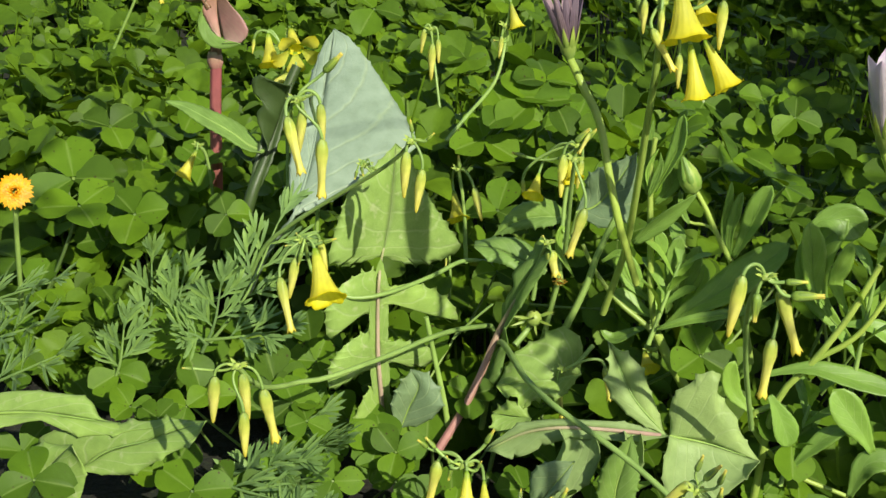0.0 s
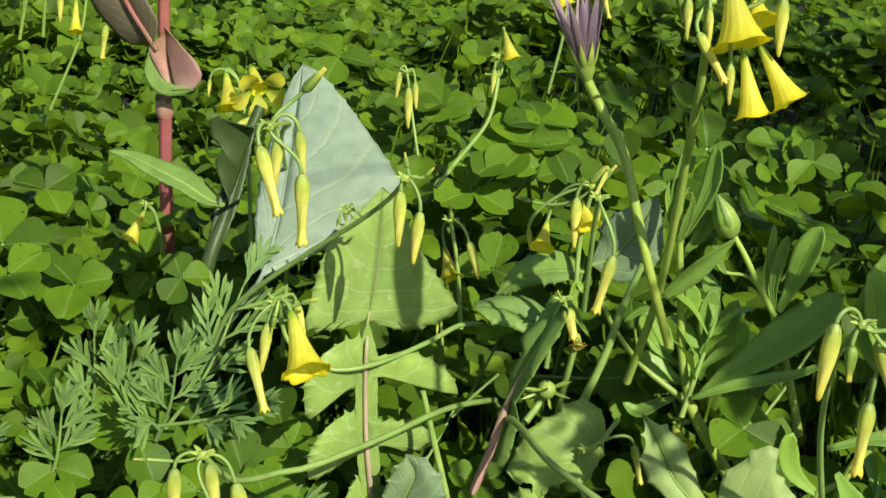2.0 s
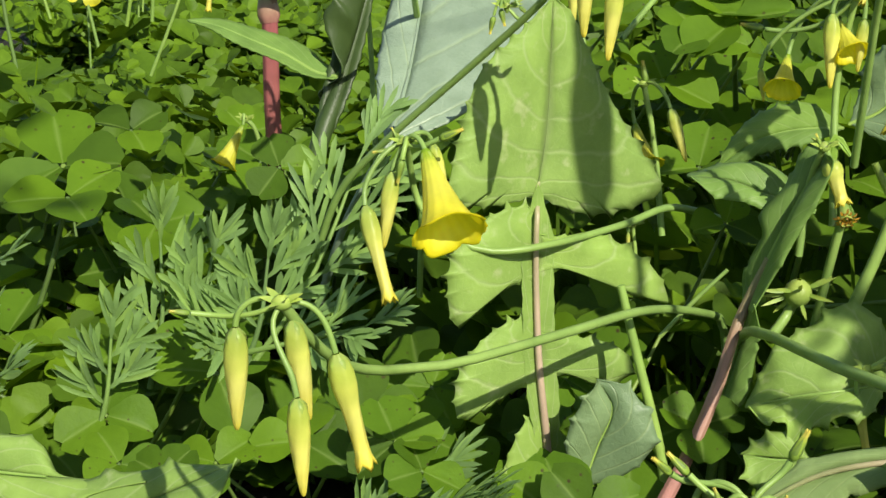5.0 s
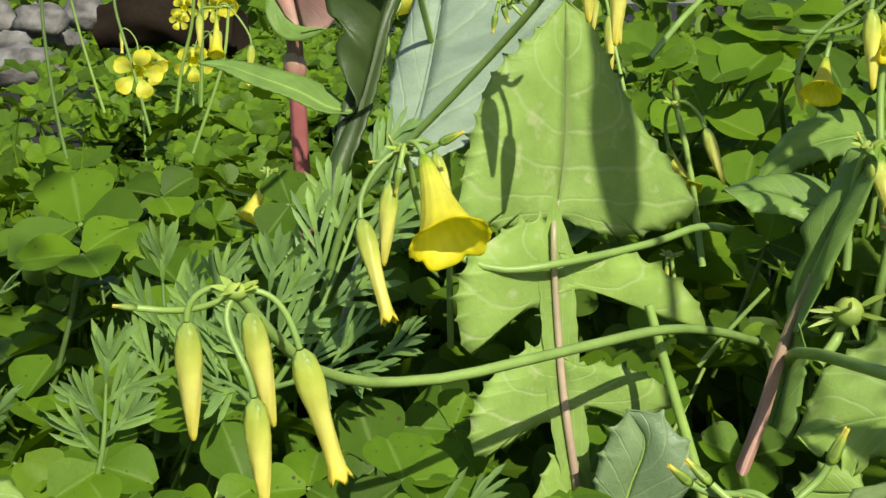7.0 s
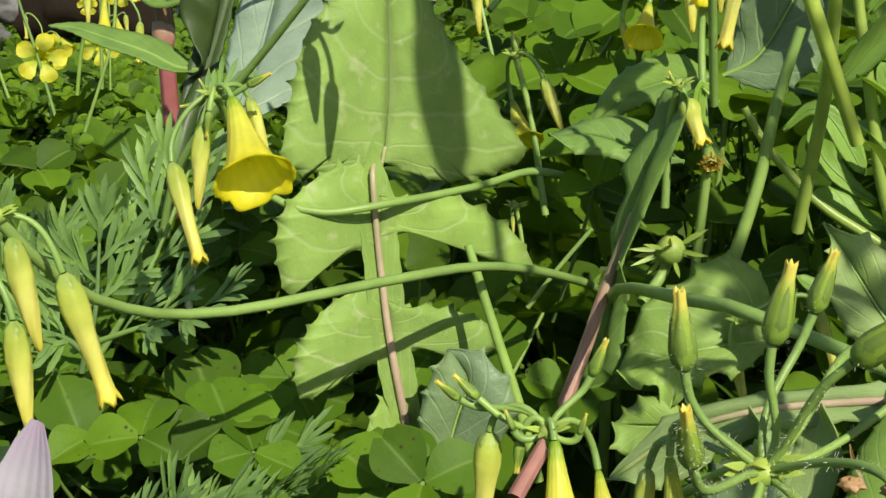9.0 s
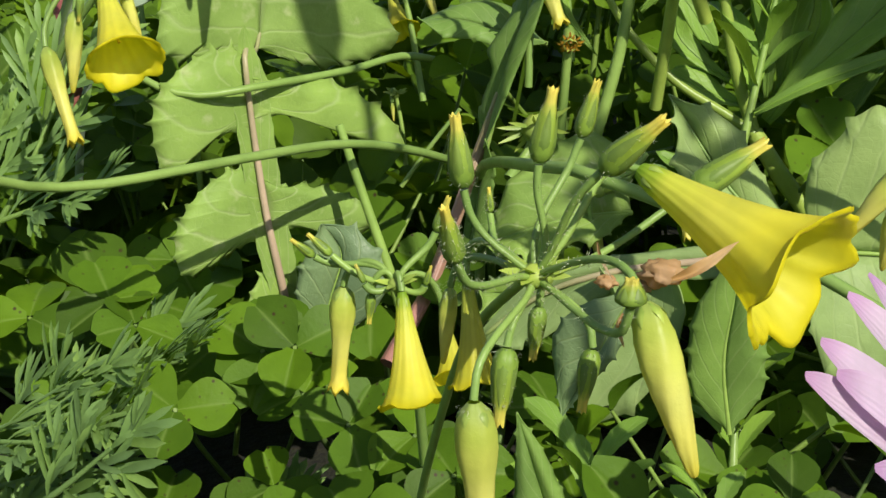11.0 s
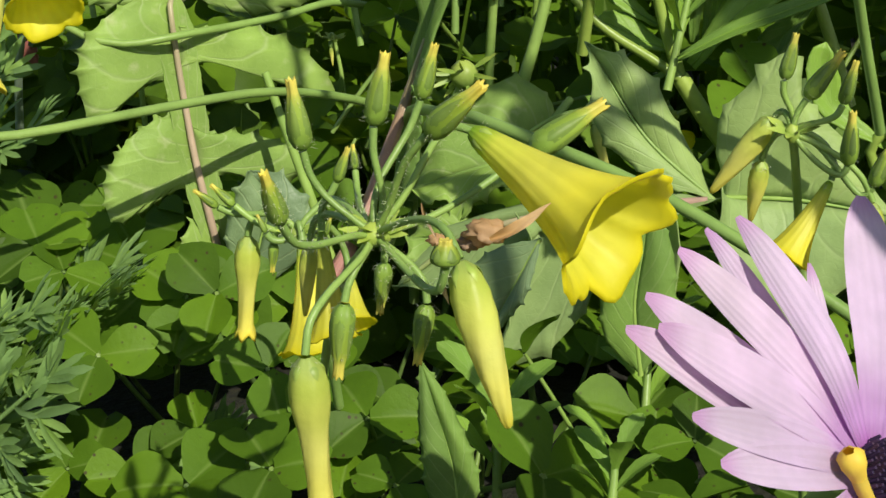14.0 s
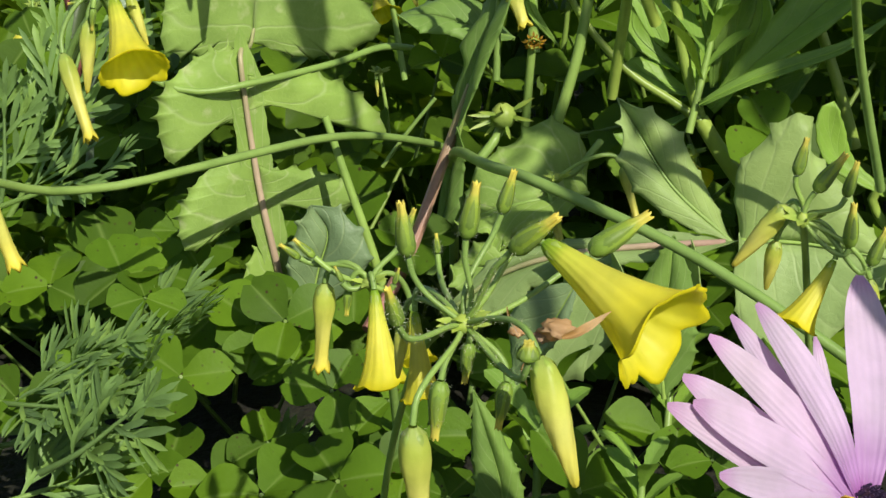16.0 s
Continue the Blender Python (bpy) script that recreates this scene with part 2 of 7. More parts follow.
def rock_material():
    m, n, l = nodes_of("grey_rock")
    tc = n.new("ShaderNodeTexCoord")
    a = n.new("ShaderNodeTexNoise")
    a.inputs["Scale"].default_value, a.inputs["Detail"].default_value = 22.0, 9.0
    l.new(tc.outputs["Object"], a.inputs[0])
    r = ramp(n, [(0.3, (0.05, 0.047, 0.042)), (0.55, (0.18, 0.175, 0.16)), (0.8, (0.32, 0.31, 0.29))])
    l.new(a.outputs[0], r.inputs[0])
    bump = n.new("ShaderNodeBump")
    bump.inputs["Distance"].default_value = 0.01
    l.new(a.outputs[0], bump.inputs["Height"])
    p = n.new("ShaderNodeBsdfPrincipled")
    p.inputs["Roughness"].default_value = 0.9
    l.new(r.outputs[0], p.inputs["Base Color"])
    l.new(bump.outputs[0], p.inputs["Normal"])
    l.new(p.outputs[0], n.new("ShaderNodeOutputMaterial").inputs[0])
    return m


SOIL, ROCK = soil_material(), rock_material()

# ---- shape tools ----
rng = random.Random(7)


def V(p):
    return Vector(p)


def curve(pts, count):
    """count points along a smooth line through pts."""
    p = [V(q) for q in pts]
    if len(p) == 2:
        return [p[0].lerp(p[1], i / (count - 1)) for i in range(count)]
    p = [2 * p[0] - p[1]] + p + [2 * p[-1] - p[-2]]
    run = [0.0]
    for a, b in zip(p[1:-2], p[2:-1]):
        run.append(run[-1] + max((b - a).length, 1e-6))
    out = []
    for i in range(count):
        s = run[-1] * i / (count - 1)
        k = min(max(j for j in range(len(run)) if run[j] <= s + 1e-9), len(run) - 2)
        u = min(1.0, (s - run[k]) / (run[k + 1] - run[k]))
        a, b, c, d = p[k : k + 4]
        out.append(0.5 * (2 * b + (c - a) * u + (2 * a - 5 * b + 4 * c - d) * u * u + (3 * b - a - 3 * c + d) * u**3))
    return out


def frames(line):
    """Tangents and two steady side vectors along a line."""
    out, side = [], None
    for i in range(len(line)):
        t = line[min(i + 1, len(line) - 1)] - line[max(i - 1, 0)]
        t = t.normalized() if t.length > 1e-9 else Vector((0, 0, 1))
        if side is None:
            side = t.orthogonal().normalized()
        side = side - t * side.dot(t)
        side = side.normalized() if side.length > 1e-6 else t.orthogonal().normalized()
        out.append((t, side, t.cross(side)))
    return out


class Shape:
    """Vertices, faces and their u, v, gathered into one mesh."""

    def __init__(self):
        self.v, self.f, self.uv = [], [], []

    def grid(self, rows, us=None, vs=None, closed=False):
        n, m, o = len(rows), len(rows[0]), len(self.v)
        for i, row in enumerate(rows):
            for j, q in enumerate(row):
                self.v.append(tuple(q))
                self.uv.append((us[j] if us else j / max(m - 1, 1), vs[i] if vs else i / max(n - 1, 1)))
        for i in range(n - 1):
            for j in range(m if closed else m - 1):
                k = (j + 1) % m
                self.f.append((o + i * m + j, o + i * m + k, o + (i + 1) * m + k, o + (i + 1) * m + j))
        return self

    def fan(self, ring, tip, v=1.0):
        o = len(self.v)
        for q in ring:
            self.v.append(tuple(q))
            self.uv.append((0.5, v))
        self.v.append(tuple(tip))
        self.uv.append((0.5, v))
        for j in range(len(ring)):
            self.f.append((o + j, o + (j + 1) % len(ring), o + len(ring)))
        return self

    def tube(self, pts, r0, r1, count=14, sides=8, bulge=0.0, v0=0.0, v1=1.0):
        line = curve(pts, count)
        rows = []
        for i, (q, (t, a, b)) in enumerate(zip(line, frames(line))):
            s = i / (count - 1)
            r = r0 + (r1 - r0) * s + bulge * math.sin(math.pi * s)
            rows.append([q + (a * math.cos(x) + b * math.sin(x)) * r for x in (2 * math.pi * j / sides for j in range(sides))])
        self.grid(rows, vs=[v0 + (v1 - v0) * i / (count - 1) for i in range(count)], closed=True)
        self.fan(rows[-1], line[-1], v1)
        self.fan(rows[0][::-1], line[0], v0)
        return self

    def half(self, inner, outer, teeth=0, depth=0.001, puff=0.0, count=None, across=7, side=1.0):
        """A sheet between the rib's line and the toothed edge, which begin and end together."""
        count = max(count or 12, teeth * 9 + 1)
        a, b = curve(inner, count), curve(outer, count)
        mid = sum(b, Vector()) / count
        base = sum(a, Vector()) / count
        n = (a[-1] - a[0]).cross(mid - base)
        n = n.normalized() if n.length > 1e-12 else Vector((0, -1, 0))
        if n.y > 0:
            n = -n
        rows = []
        for i in range(count):
            s = i / (count - 1)
            out = b[i] - a[i]
            e = b[i].copy()
            if teeth and 0.02 < s < 0.98:
                k = s * teeth
                f = k - math.floor(k)
                wave = 0.45 * (2 * f - 1) ** 2 + 0.65 * max(0.0, 1 - min(f, 1 - f) / 0.13)
                along = b[i + 1] - b[i - 1]
                away = n.cross(along)
                if away.dot(b[i] - mid) < 0:
                    away = -away
                e += away.normalized() * depth * 2.2 * (wave - 0.2) * (0.7 + 0.5 * math.sin(5 * math.floor(k)))
            row = []
            for j in range(across):
                u = j / (across - 1)
                q = a[i].lerp(b[i], u) + (e - b[i]) * u**5
                q = q + n * (puff * math.sin(math.pi * u) * math.sin(math.pi * s) + 0.25 * puff * math.sin(9 * s + 5 * u) * u)
                row.append(q)
            rows.append(row)
        self.grid(rows, us=[side * j / (across - 1) for j in range(across)])
        return self

    def blade(self, mid, width, face, shape="lance", fold=0.15, teeth=0, depth=0.0, count=15, across=7, curl=0.0):
        """A leaf along the line mid, of the greatest half width given, turned to face."""
        line = curve(mid, count)
        rows = []
        for i, (q, (t, _, _)) in enumerate(zip(line, frames(line))):
            s = i / (count - 1)
            if shape == "lance":
                w = math.sin(math.pi * min(1, s * 0.93 + 0.07)) ** 0.8 * (1 - 0.25 * s)
            elif shape == "spoon":
                w = 0.22 + 0.78 * math.sin(math.pi * min(1.0, max(0, s * 1.02 - 0.02)) ** 1.7) ** 0.8 if s < 0.985 else 0.05
            elif shape == "ray":
                w = 0.34 + 0.66 * math.sin(0.5 * math.pi * s / 0.55) if s < 0.55 else (1 - ((s - 0.55) / 0.455) ** 2.3) ** 0.62
            elif shape == "line":
                w = min(1, 6 * (1 - s) + 0.05) * min(1, 0.35 + 2 * s)
            else:
                w = math.sin(math.pi * (0.1 + 0.9 * s)) ** 0.6
            if i == count - 1:
                w = 0.16 if shape == "ray" else 0.03
            w *= width
            cross = t.cross(V(face)).normalized()
            n = cross.cross(t)
            row = []
            for j in range(across):
                u = 2 * j / (across - 1) - 1
                e = w * u
                if teeth and abs(u) > 0.99 and 0.05 < s < 0.97:
                    e += math.copysign(depth * (1 if i % 2 else -0.3), u)
                row.append(q + cross * e + n * (fold * w * abs(u) ** 1.3 + curl * w * u * u * math.sin(7 * s)))
            rows.append(row)
        self.grid(rows, us=[2 * j / (across - 1) - 1 for j in range(across)])
        return self

    def spun(self, top, tip, profile, sides=20, lobes=0.0, swirl=0.0, scallop=0.0, flare=None, phase=0.0):
        """A body spun round the line top to tip; profile: pairs of way and radius. lobes: five-fold lobing towards the end."""
        top, tip = V(top), V(tip)
        t = (tip - top).normalized()
        side = t.cross(Vector((0.3, -1, 0.2))).normalized()
        up = t.cross(side)
        rows, vs = [], []
        for s, r in profile:
            row = []
            for j in range(sides):
                x = 2 * math.pi * j / sides
                k = max(0.0, s - 0.3) / 0.7
                wave = math.cos(5 * (x + swirl * s + phase))
                rr = r * (1 + lobes * k * k * wave)
                q = top.lerp(tip, s) + (side * math.cos(x + swirl * s) + up * math.sin(x + swirl * s)) * rr
                q = q + t * (scallop * k**3 * wave)
                row.append(q)
            rows.append(row)
            vs.append(s)
        self.grid(rows, us=[j / sides for j in range(sides)], vs=vs, closed=True)
        return self

    def object(self, name, mat, parent=None, label="", thick=0.0):
        base = V(parent["at"]) if parent is not None else Vector()
        me = bpy.data.meshes.new(name)
        me.from_pydata([tuple(V(q) - base) for q in self.v], [], self.f)
        uv = me.uv_layers.new(name="UVMap")
        idx = np.empty(len(me.loops), dtype=np.int32)
        me.loops.foreach_get("vertex_index", idx)
        uv.data.foreach_set("uv", np.array(self.uv, dtype=np.float32)[idx].ravel())
        me.polygons.foreach_set("use_smooth", np.ones(len(me.polygons), dtype=bool))
        me.materials.append(mat)
        ob = new(name, me)
        if parent is not None:
            ob.parent = parent
            ob["at"] = list(parent["at"])
        if label:
            ob["label"] = label
        if thick:
            md = ob.modifiers.new("thickness", "SOLIDIFY")
            md.thickness, md.offset = thick, 0.0
        return ob


def thing(name, at, label, category, group="", kind=""):
    ob = new(name)
    ob.location = at
    ob["at"] = list(at)
    ob.empty_display_size = 0.01
    return tagged(ob, label, category, group, kind)


def stem(parent, pts, r0, r1, mat=STEM, name="stem", count=18, label=""):
    return Shape().tube(pts, r0, r1, count).object(name, mat, parent, label)


# ---- ground ----
def ground_height(x, y):
    return 0.004 * noise.noise((x * 9, y * 9, 0.3)) + 0.0015 * noise.noise((x * 60, y * 60, 2.0))


def build_ground():
    s = Shape()
    steps = [-40, -12, -4, -1.5] + [-0.8 + 0.05 * i for i in range(55)] + [2.2, 3.2, 5, 9, 20, 60]
    s.grid([[(x, y, ground_height(x, y) - 0.004) for x in steps] for y in steps], us=[x for x in steps], vs=[y for y in steps])
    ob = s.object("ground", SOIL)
    tagged(ob, "soil under the plants, its colour darkened to stand for shade", "ground", kind="structure")


build_ground()


# ---- clover leaves ----
def leaflet_points(along, across, length, width, fold, droop):
    """A rounded leaflet from (0,0) along +y, as rows of points."""
    rows = []
    for i in range(along):
        s = i / (along - 1)
        half = width * max(0.1 if along > 5 else 0.3, math.sin(math.pi * s**1.2)) ** 0.6
        row = []
        for j in range(across):
            u = 2 * j / (across - 1) - 1
            y = s * length - 0.09 * length * s**5 * (1 - abs(u)) ** 1.2
            row.append(Vector((u * half, y, fold * abs(u) * half - droop * length * s * s)))
        rows.append(row)
    return rows


def clover_template(kind_seed):
    """One clover leaf round its own middle: petiole, three leaflets."""
    r = random.Random(kind_seed)
    root = thing("clover_leaf", (0, 0, 0), "three-part rounded clover leaf on a thin stalk", "clover leaf", "clover leaves")
    bend = r.uniform(-0.012, 0.012)
    Shape().tube([(0, 0, 0), (bend * 0.5, 0.004, -0.02), (bend * 1.4, 0.012, -0.05)], 0.0005, 0.0007, 9, 6).object("stalk", PETIOLE, root)
    for k in range(3):
        turn = Matrix.Rotation(radians(120 * k + r.uniform(-14, 14)), 4, "Z") @ Matrix.Rotation(radians(r.uniform(-10, 26)), 4, "X") @ Matrix.Rotation(radians(r.uniform(-12, 12)), 4, "Y")
        rows = leaflet_points(10, 9, 0.0118 * r.uniform(0.9, 1.1), 0.0064 * r.uniform(0.9, 1.1), r.uniform(0.1, 0.55), r.uniform(-0.05, 0.25))
        s = Shape().grid([[turn @ (q + Vector((0, 0.0006, 0))) for q in row] for row in rows], us=[2 * j / 8 - 1 for j in range(9)])
        s.object("leaflet", CLOVER, root)
    return root


TEMPLATES = [clover_template(50 + k) for k in range(7)]
USED = set()


def put_clover(at, towards, size=1.0, spin=0.0, which=None):
    """A clover leaf at a place, its face turned towards a direction."""
    k = rng.randrange(len(TEMPLATES)) if which is None else which
    z = V(towards).normalized()
    q = z.to_track_quat("Z", "Y").to_matrix().to_4x4()
    m = Matrix.Translation(at) @ q @ Matrix.Rotation(spin, 4, "Z") @ Matrix.Scale(size, 4)
    if k not in USED:
        USED.add(k)
        TEMPLATES[k].matrix_basis = m
        return TEMPLATES[k]
    c = copy_thing(TEMPLATES[k], Matrix.Translation(at) @ q @ Matrix.Rotation(spin, 4, "Z"))
    c.matrix_basis = m
    return c


def carpet(x, y):
    """The height of the clover's top over the ground."""
    rise = min(1, max(0, (y - 0.055) / 0.15)) ** 0.8
    left = min(1, max(0, (-0.02 - x) / 0.13))
    h = 0.028 + (0.090 - 0.056 * left) * rise
    h -= 0.055 * math.exp(-((x + 0.095) ** 2 + (y - 0.125) ** 2) / 0.060**2)
    h -= 0.020 * max(0.0, noise.noise((x * 13, y * 13, 9.0)))
    h = max(h, 0.02)
    return h + 0.022 * noise.noise((x * 7, y * 7, 5.0)) + 0.024 * noise.noise((x * 22, y * 22, 1.0))


def facing(lean=0.0):
    """Most leaves lie level and turn a little to the sun; some stand steep."""
    wild = 0.85 if rng.random() < 0.3 else 0.42 - 0.12 * lean
    return Vector((rng.gauss(0.16, wild), rng.gauss(-0.24 - 0.12 * lean, wild), 1.0))


def near_clover():
    for _ in range(165):
        x, y = rng.uniform(-0.22, 0.30), rng.uniform(0.065, 0.34)
        put_clover((x, y, carpet(x, y) - rng.uniform(-0.008, 0.022)), facing(), rng.uniform(0.95, 1.7), rng.uniform(0, 6.3))
    for k in range(122):
        if k % 9 > 4 and k < 96:
            continue
        x, y = rng.uniform(-0.18, 0.22), rng.uniform(-0.13, 0.08)
        if k > 95:
            x, y = rng.uniform(0.05, 0.20), rng.uniform(-0.11, 0.05)
        if k < 96 and -0.08 < x < 0.06 and y > -0.05:
            continue
        if y < -0.01 and x < 0.06 and k % 3:
            continue
        put_clover((x, y, rng.uniform(0.010, 0.030 + 0.012 * (y > -0.03))), facing(), rng.uniform(0.8, 1.25), rng.uniform(0, 6.3))


near_clover()


def clover_field():
    """The rest of the clover, past counting."""
    near, far = Shape(), Shape()

    def leaf(s, at, size, along, across):
        z = facing(1.0 if s is far else 0.0).normalized()
        q = (Matrix.Translation(at) @ z.to_track_quat("Z", "Y").to_matrix().to_4x4() @ Matrix.Rotation(rng.uniform(0, 6.3), 4, "Z") @ Matrix.Scale(size, 4))
        for k in range(3):
            turn = q @ Matrix.Rotation(radians(120 * k + rng.uniform(-15, 15)), 4, "Z") @ Matrix.Rotation(radians(rng.uniform(-12, 30)), 4, "X")
            rows = leaflet_points(along, across, 0.0120, 0.0066, rng.uniform(0.1, 0.5), rng.uniform(-0.05, 0.25))
            s.grid([[turn @ p for p in row] for row in rows], us=[2 * j / (across - 1) - 1 for j in range(across)])
        if along > 5:
            foot = V(at) + Vector((rng.gauss(0, 0.012), rng.gauss(0, 0.012), -min(at[2], 0.07)))
            side = Vector((0.0006, 0, 0))
            s.grid([[V(at) - side, V(at) + side], [foot - side, foot + side]])

    for _ in range(2800):
        y = 0.09 + 0.75 * rng.random() ** 1.2
        x = rng.uniform(-0.26 - 0.62 * y, 0.26 + 0.30 * y)
        leaf(near, (x, y, max(0.008, carpet(x, y) + 0.014 - 0.10 * rng.random() ** 0.65)), rng.uniform(0.85, 1.6) * (1.0 - 0.25 * min(1, max(0, (y - 0.2) / 0.3))), 8, 7)
    for _ in range(12000):
        y = 0.8 + 5.5 * rng.random() ** 2.0
        x = rng.uniform(-0.15 - 0.55 * y, 0.15 + 0.40 * y)
        leaf(far, (x, y, carpet(x, y) - rng.uniform(0, 0.05)), rng.uniform(0.85, 1.5), *((5, 5) if y < 1.5 else (3, 3)))
    for _ in range(9000):
        x, y = rng.uniform(-2.6, 2.6), rng.uniform(-2.2, 4.5)
        if abs(x) < 0.14 + 0.35 * max(y, 0.3) and y > -0.1:
            continue
        high = 0.035 if math.hypot(x, y + 0.3) < 0.35 else carpet(x, abs(y) + 0.2)
        leaf(far, (x, y, high - rng.uniform(0, 0.02)), rng.uniform(1.2, 2.4), 3, 3)
    state = rng.getstate()
    for _ in range(480):
        x, y = rng.uniform(-0.34, -0.06), rng.uniform(0.24, 0.62)
        leaf(near, (x, y, max(0.008, carpet(x, y) - 0.05 * rng.random())), rng.uniform(1.0, 1.6), 8, 7)
    rng.setstate(state)
    for s, name in ((near, "clover_bed"), (far, "clover_meadow")):
        tagged(s.object(name, CLOVER_FAR), "dense bed of bright green clover leaves", "clover", kind="stuff")


clover_field()


# ---- thistle leaf with lobes and a pink rib ----
def lobed_leaf():
    leaf = thing("thistle_leaf", (0.006, 0.03, 0.0), "light green lobed thistle leaf with toothed edge and pink midrib", "leaf")
    s = Shape()
    s.half([(0.0017, 0.0533, 0.1055), (0.0032, 0.0547, 0.1210), (0.0034, 0.0549, 0.1378), (0.0032, 0.0547, 0.1546)], [(0.0017, 0.0533, 0.1055), (-0.0074, 0.0447, 0.1039), (-0.0159, 0.0365, 0.1061), (-0.0157, 0.0367, 0.1150), (-0.0133, 0.0390, 0.1279), (-0.0100, 0.0422, 0.1381), (-0.0038, 0.0481, 0.1457), (0.0032, 0.0547, 0.1546)], 17, 0.0008, 0.0016, 60, 9, -1)
    s.half([(0.0017, 0.0533, 0.1055), (0.0032, 0.0547, 0.1210), (0.0034, 0.0549, 0.1378), (0.0032, 0.0547, 0.1546)], [(0.0017, 0.0533, 0.1055), (0.0123, 0.0634, 0.0999), (0.0211, 0.0718, 0.1000), (0.0293, 0.0795, 0.1046), (0.0247, 0.0751, 0.1150), (0.0173, 0.0681, 0.1281), (0.0115, 0.0626, 0.1412), (0.0076, 0.0589, 0.1498), (0.0032, 0.0547, 0.1546)], 17, 0.0008, 0.0018, 60, 9, 1)
    s.half([(0.0066, 0.0333, 0.0896), (0.0063, 0.0329, 0.0972), (0.0059, 0.0326, 0.1056)], [(0.0066, 0.0333, 0.0896), (0.0003, 0.0273, 0.0886), (-0.0048, 0.0224, 0.0856), (-0.0091, 0.0183, 0.0812), (-0.0107, 0.0168, 0.0896), (-0.0099, 0.0176, 0.0984), (-0.0054, 0.0218, 0.1041), (-0.0005, 0.0265, 0.1076), (0.0040, 0.0308, 0.1082), (0.0059, 0.0326, 0.1056)], 15, 0.0009, 0.0012, 60, 8, -1)
    s.half([(0.0068, 0.0334, 0.0918), (0.0070, 0.0336, 0.0963), (0.0070, 0.0336, 0.1008)], [(0.0068, 0.0334, 0.0918), (0.0156, 0.0418, 0.0914), (0.0228, 0.0487, 0.0875), (0.0304, 0.0559, 0.0816), (0.0352, 0.0604, 0.0801), (0.0321, 0.0575, 0.0884), (0.0252, 0.0509, 0.0957), (0.0179, 0.0440, 0.0998), (0.0125, 0.0388, 0.0995), (0.0070, 0.0336, 0.1008)], 13, 0.0008, 0.0018, 60, 8, 1)
    s.half([(0.0082, 0.0348, 0.0640), (0.0075, 0.0341, 0.0723), (0.0069, 0.0335, 0.0806)], [(0.0082, 0.0348, 0.0640), (0.0007, 0.0277, 0.0617), (-0.0073, 0.0201, 0.0577), (-0.0085, 0.0189, 0.0666), (-0.0062, 0.0210, 0.0728), (-0.0013, 0.0258, 0.0785), (0.0039, 0.0307, 0.0812), (0.0069, 0.0335, 0.0806)], 15, 0.0009, 0.0012, 60, 8, -1)
    s.half([(0.0084, 0.0350, 0.0651), (0.0083, 0.0348, 0.0713), (0.0078, 0.0344, 0.0773)], [(0.0084, 0.0350, 0.0651), (0.0156, 0.0418, 0.0643), (0.0230, 0.0488, 0.0605), (0.0287, 0.0542, 0.0628), (0.0253, 0.0511, 0.0693), (0.0180, 0.0440, 0.0735), (0.0123, 0.0387, 0.0746), (0.0078, 0.0344, 0.0773)], 11, 0.0008, 0.0014, 60, 8, 1)
    s.half([(0.0122, 0.0385, 0.0326), (0.0109, 0.0373, 0.0422), (0.0094, 0.0359, 0.0552)], [(0.0122, 0.0385, 0.0326), (0.0073, 0.0339, 0.0341), (0.0030, 0.0298, 0.0317), (0.0013, 0.0283, 0.0395), (0.0039, 0.0307, 0.0495), (0.0064, 0.0331, 0.0551), (0.0094, 0.0359, 0.0552)], 9, 0.0009, 0.001, 50, 7, -1)
    s.half([(0.0123, 0.0387, 0.0326), (0.0111, 0.0375, 0.0439), (0.0098, 0.0363, 0.0533)], [(0.0123, 0.0387, 0.0326), (0.0165, 0.0427, 0.0332), (0.0193, 0.0453, 0.0361), (0.0167, 0.0428, 0.0442), (0.0128, 0.0392, 0.0507), (0.0098, 0.0363, 0.0533)], 8, 0.0009, 0.001, 50, 7, 1)
    blade = s.object("blade", THISTLE, leaf, thick=0.0003)
    w = Shape().blade([(0.0126, 0.0389, 0.0325), (0.0104, 0.0368, 0.0496), (0.0081, 0.0347, 0.0678), (0.0070, 0.0336, 0.0836), (0.0063, 0.0329, 0.0972), (0.0061, 0.0328, 0.1056), (0.0061, 0.0327, 0.1129)], 0.0042, (0.69, -0.72, 0.1), "line", 0.2, 10, 0.0004, 31)
    w.object("rib_wing", THISTLE, leaf)
    Shape().tube([(0.0143, 0.0392, 0.0177), (0.0125, 0.0376, 0.0332), (0.0106, 0.0357, 0.0501), (0.0084, 0.0336, 0.0683), (0.0072, 0.0326, 0.0840), (0.0065, 0.0318, 0.0976), (0.0064, 0.0318, 0.1072), (0.0023, 0.0505, 0.1057), (0.0025, 0.0580, 0.1202), (0.0022, 0.0610, 0.1398)], 0.0012, 0.0003, 34, 8).object("midrib", PINK_RIB, leaf)
    return leaf


lobed_leaf()


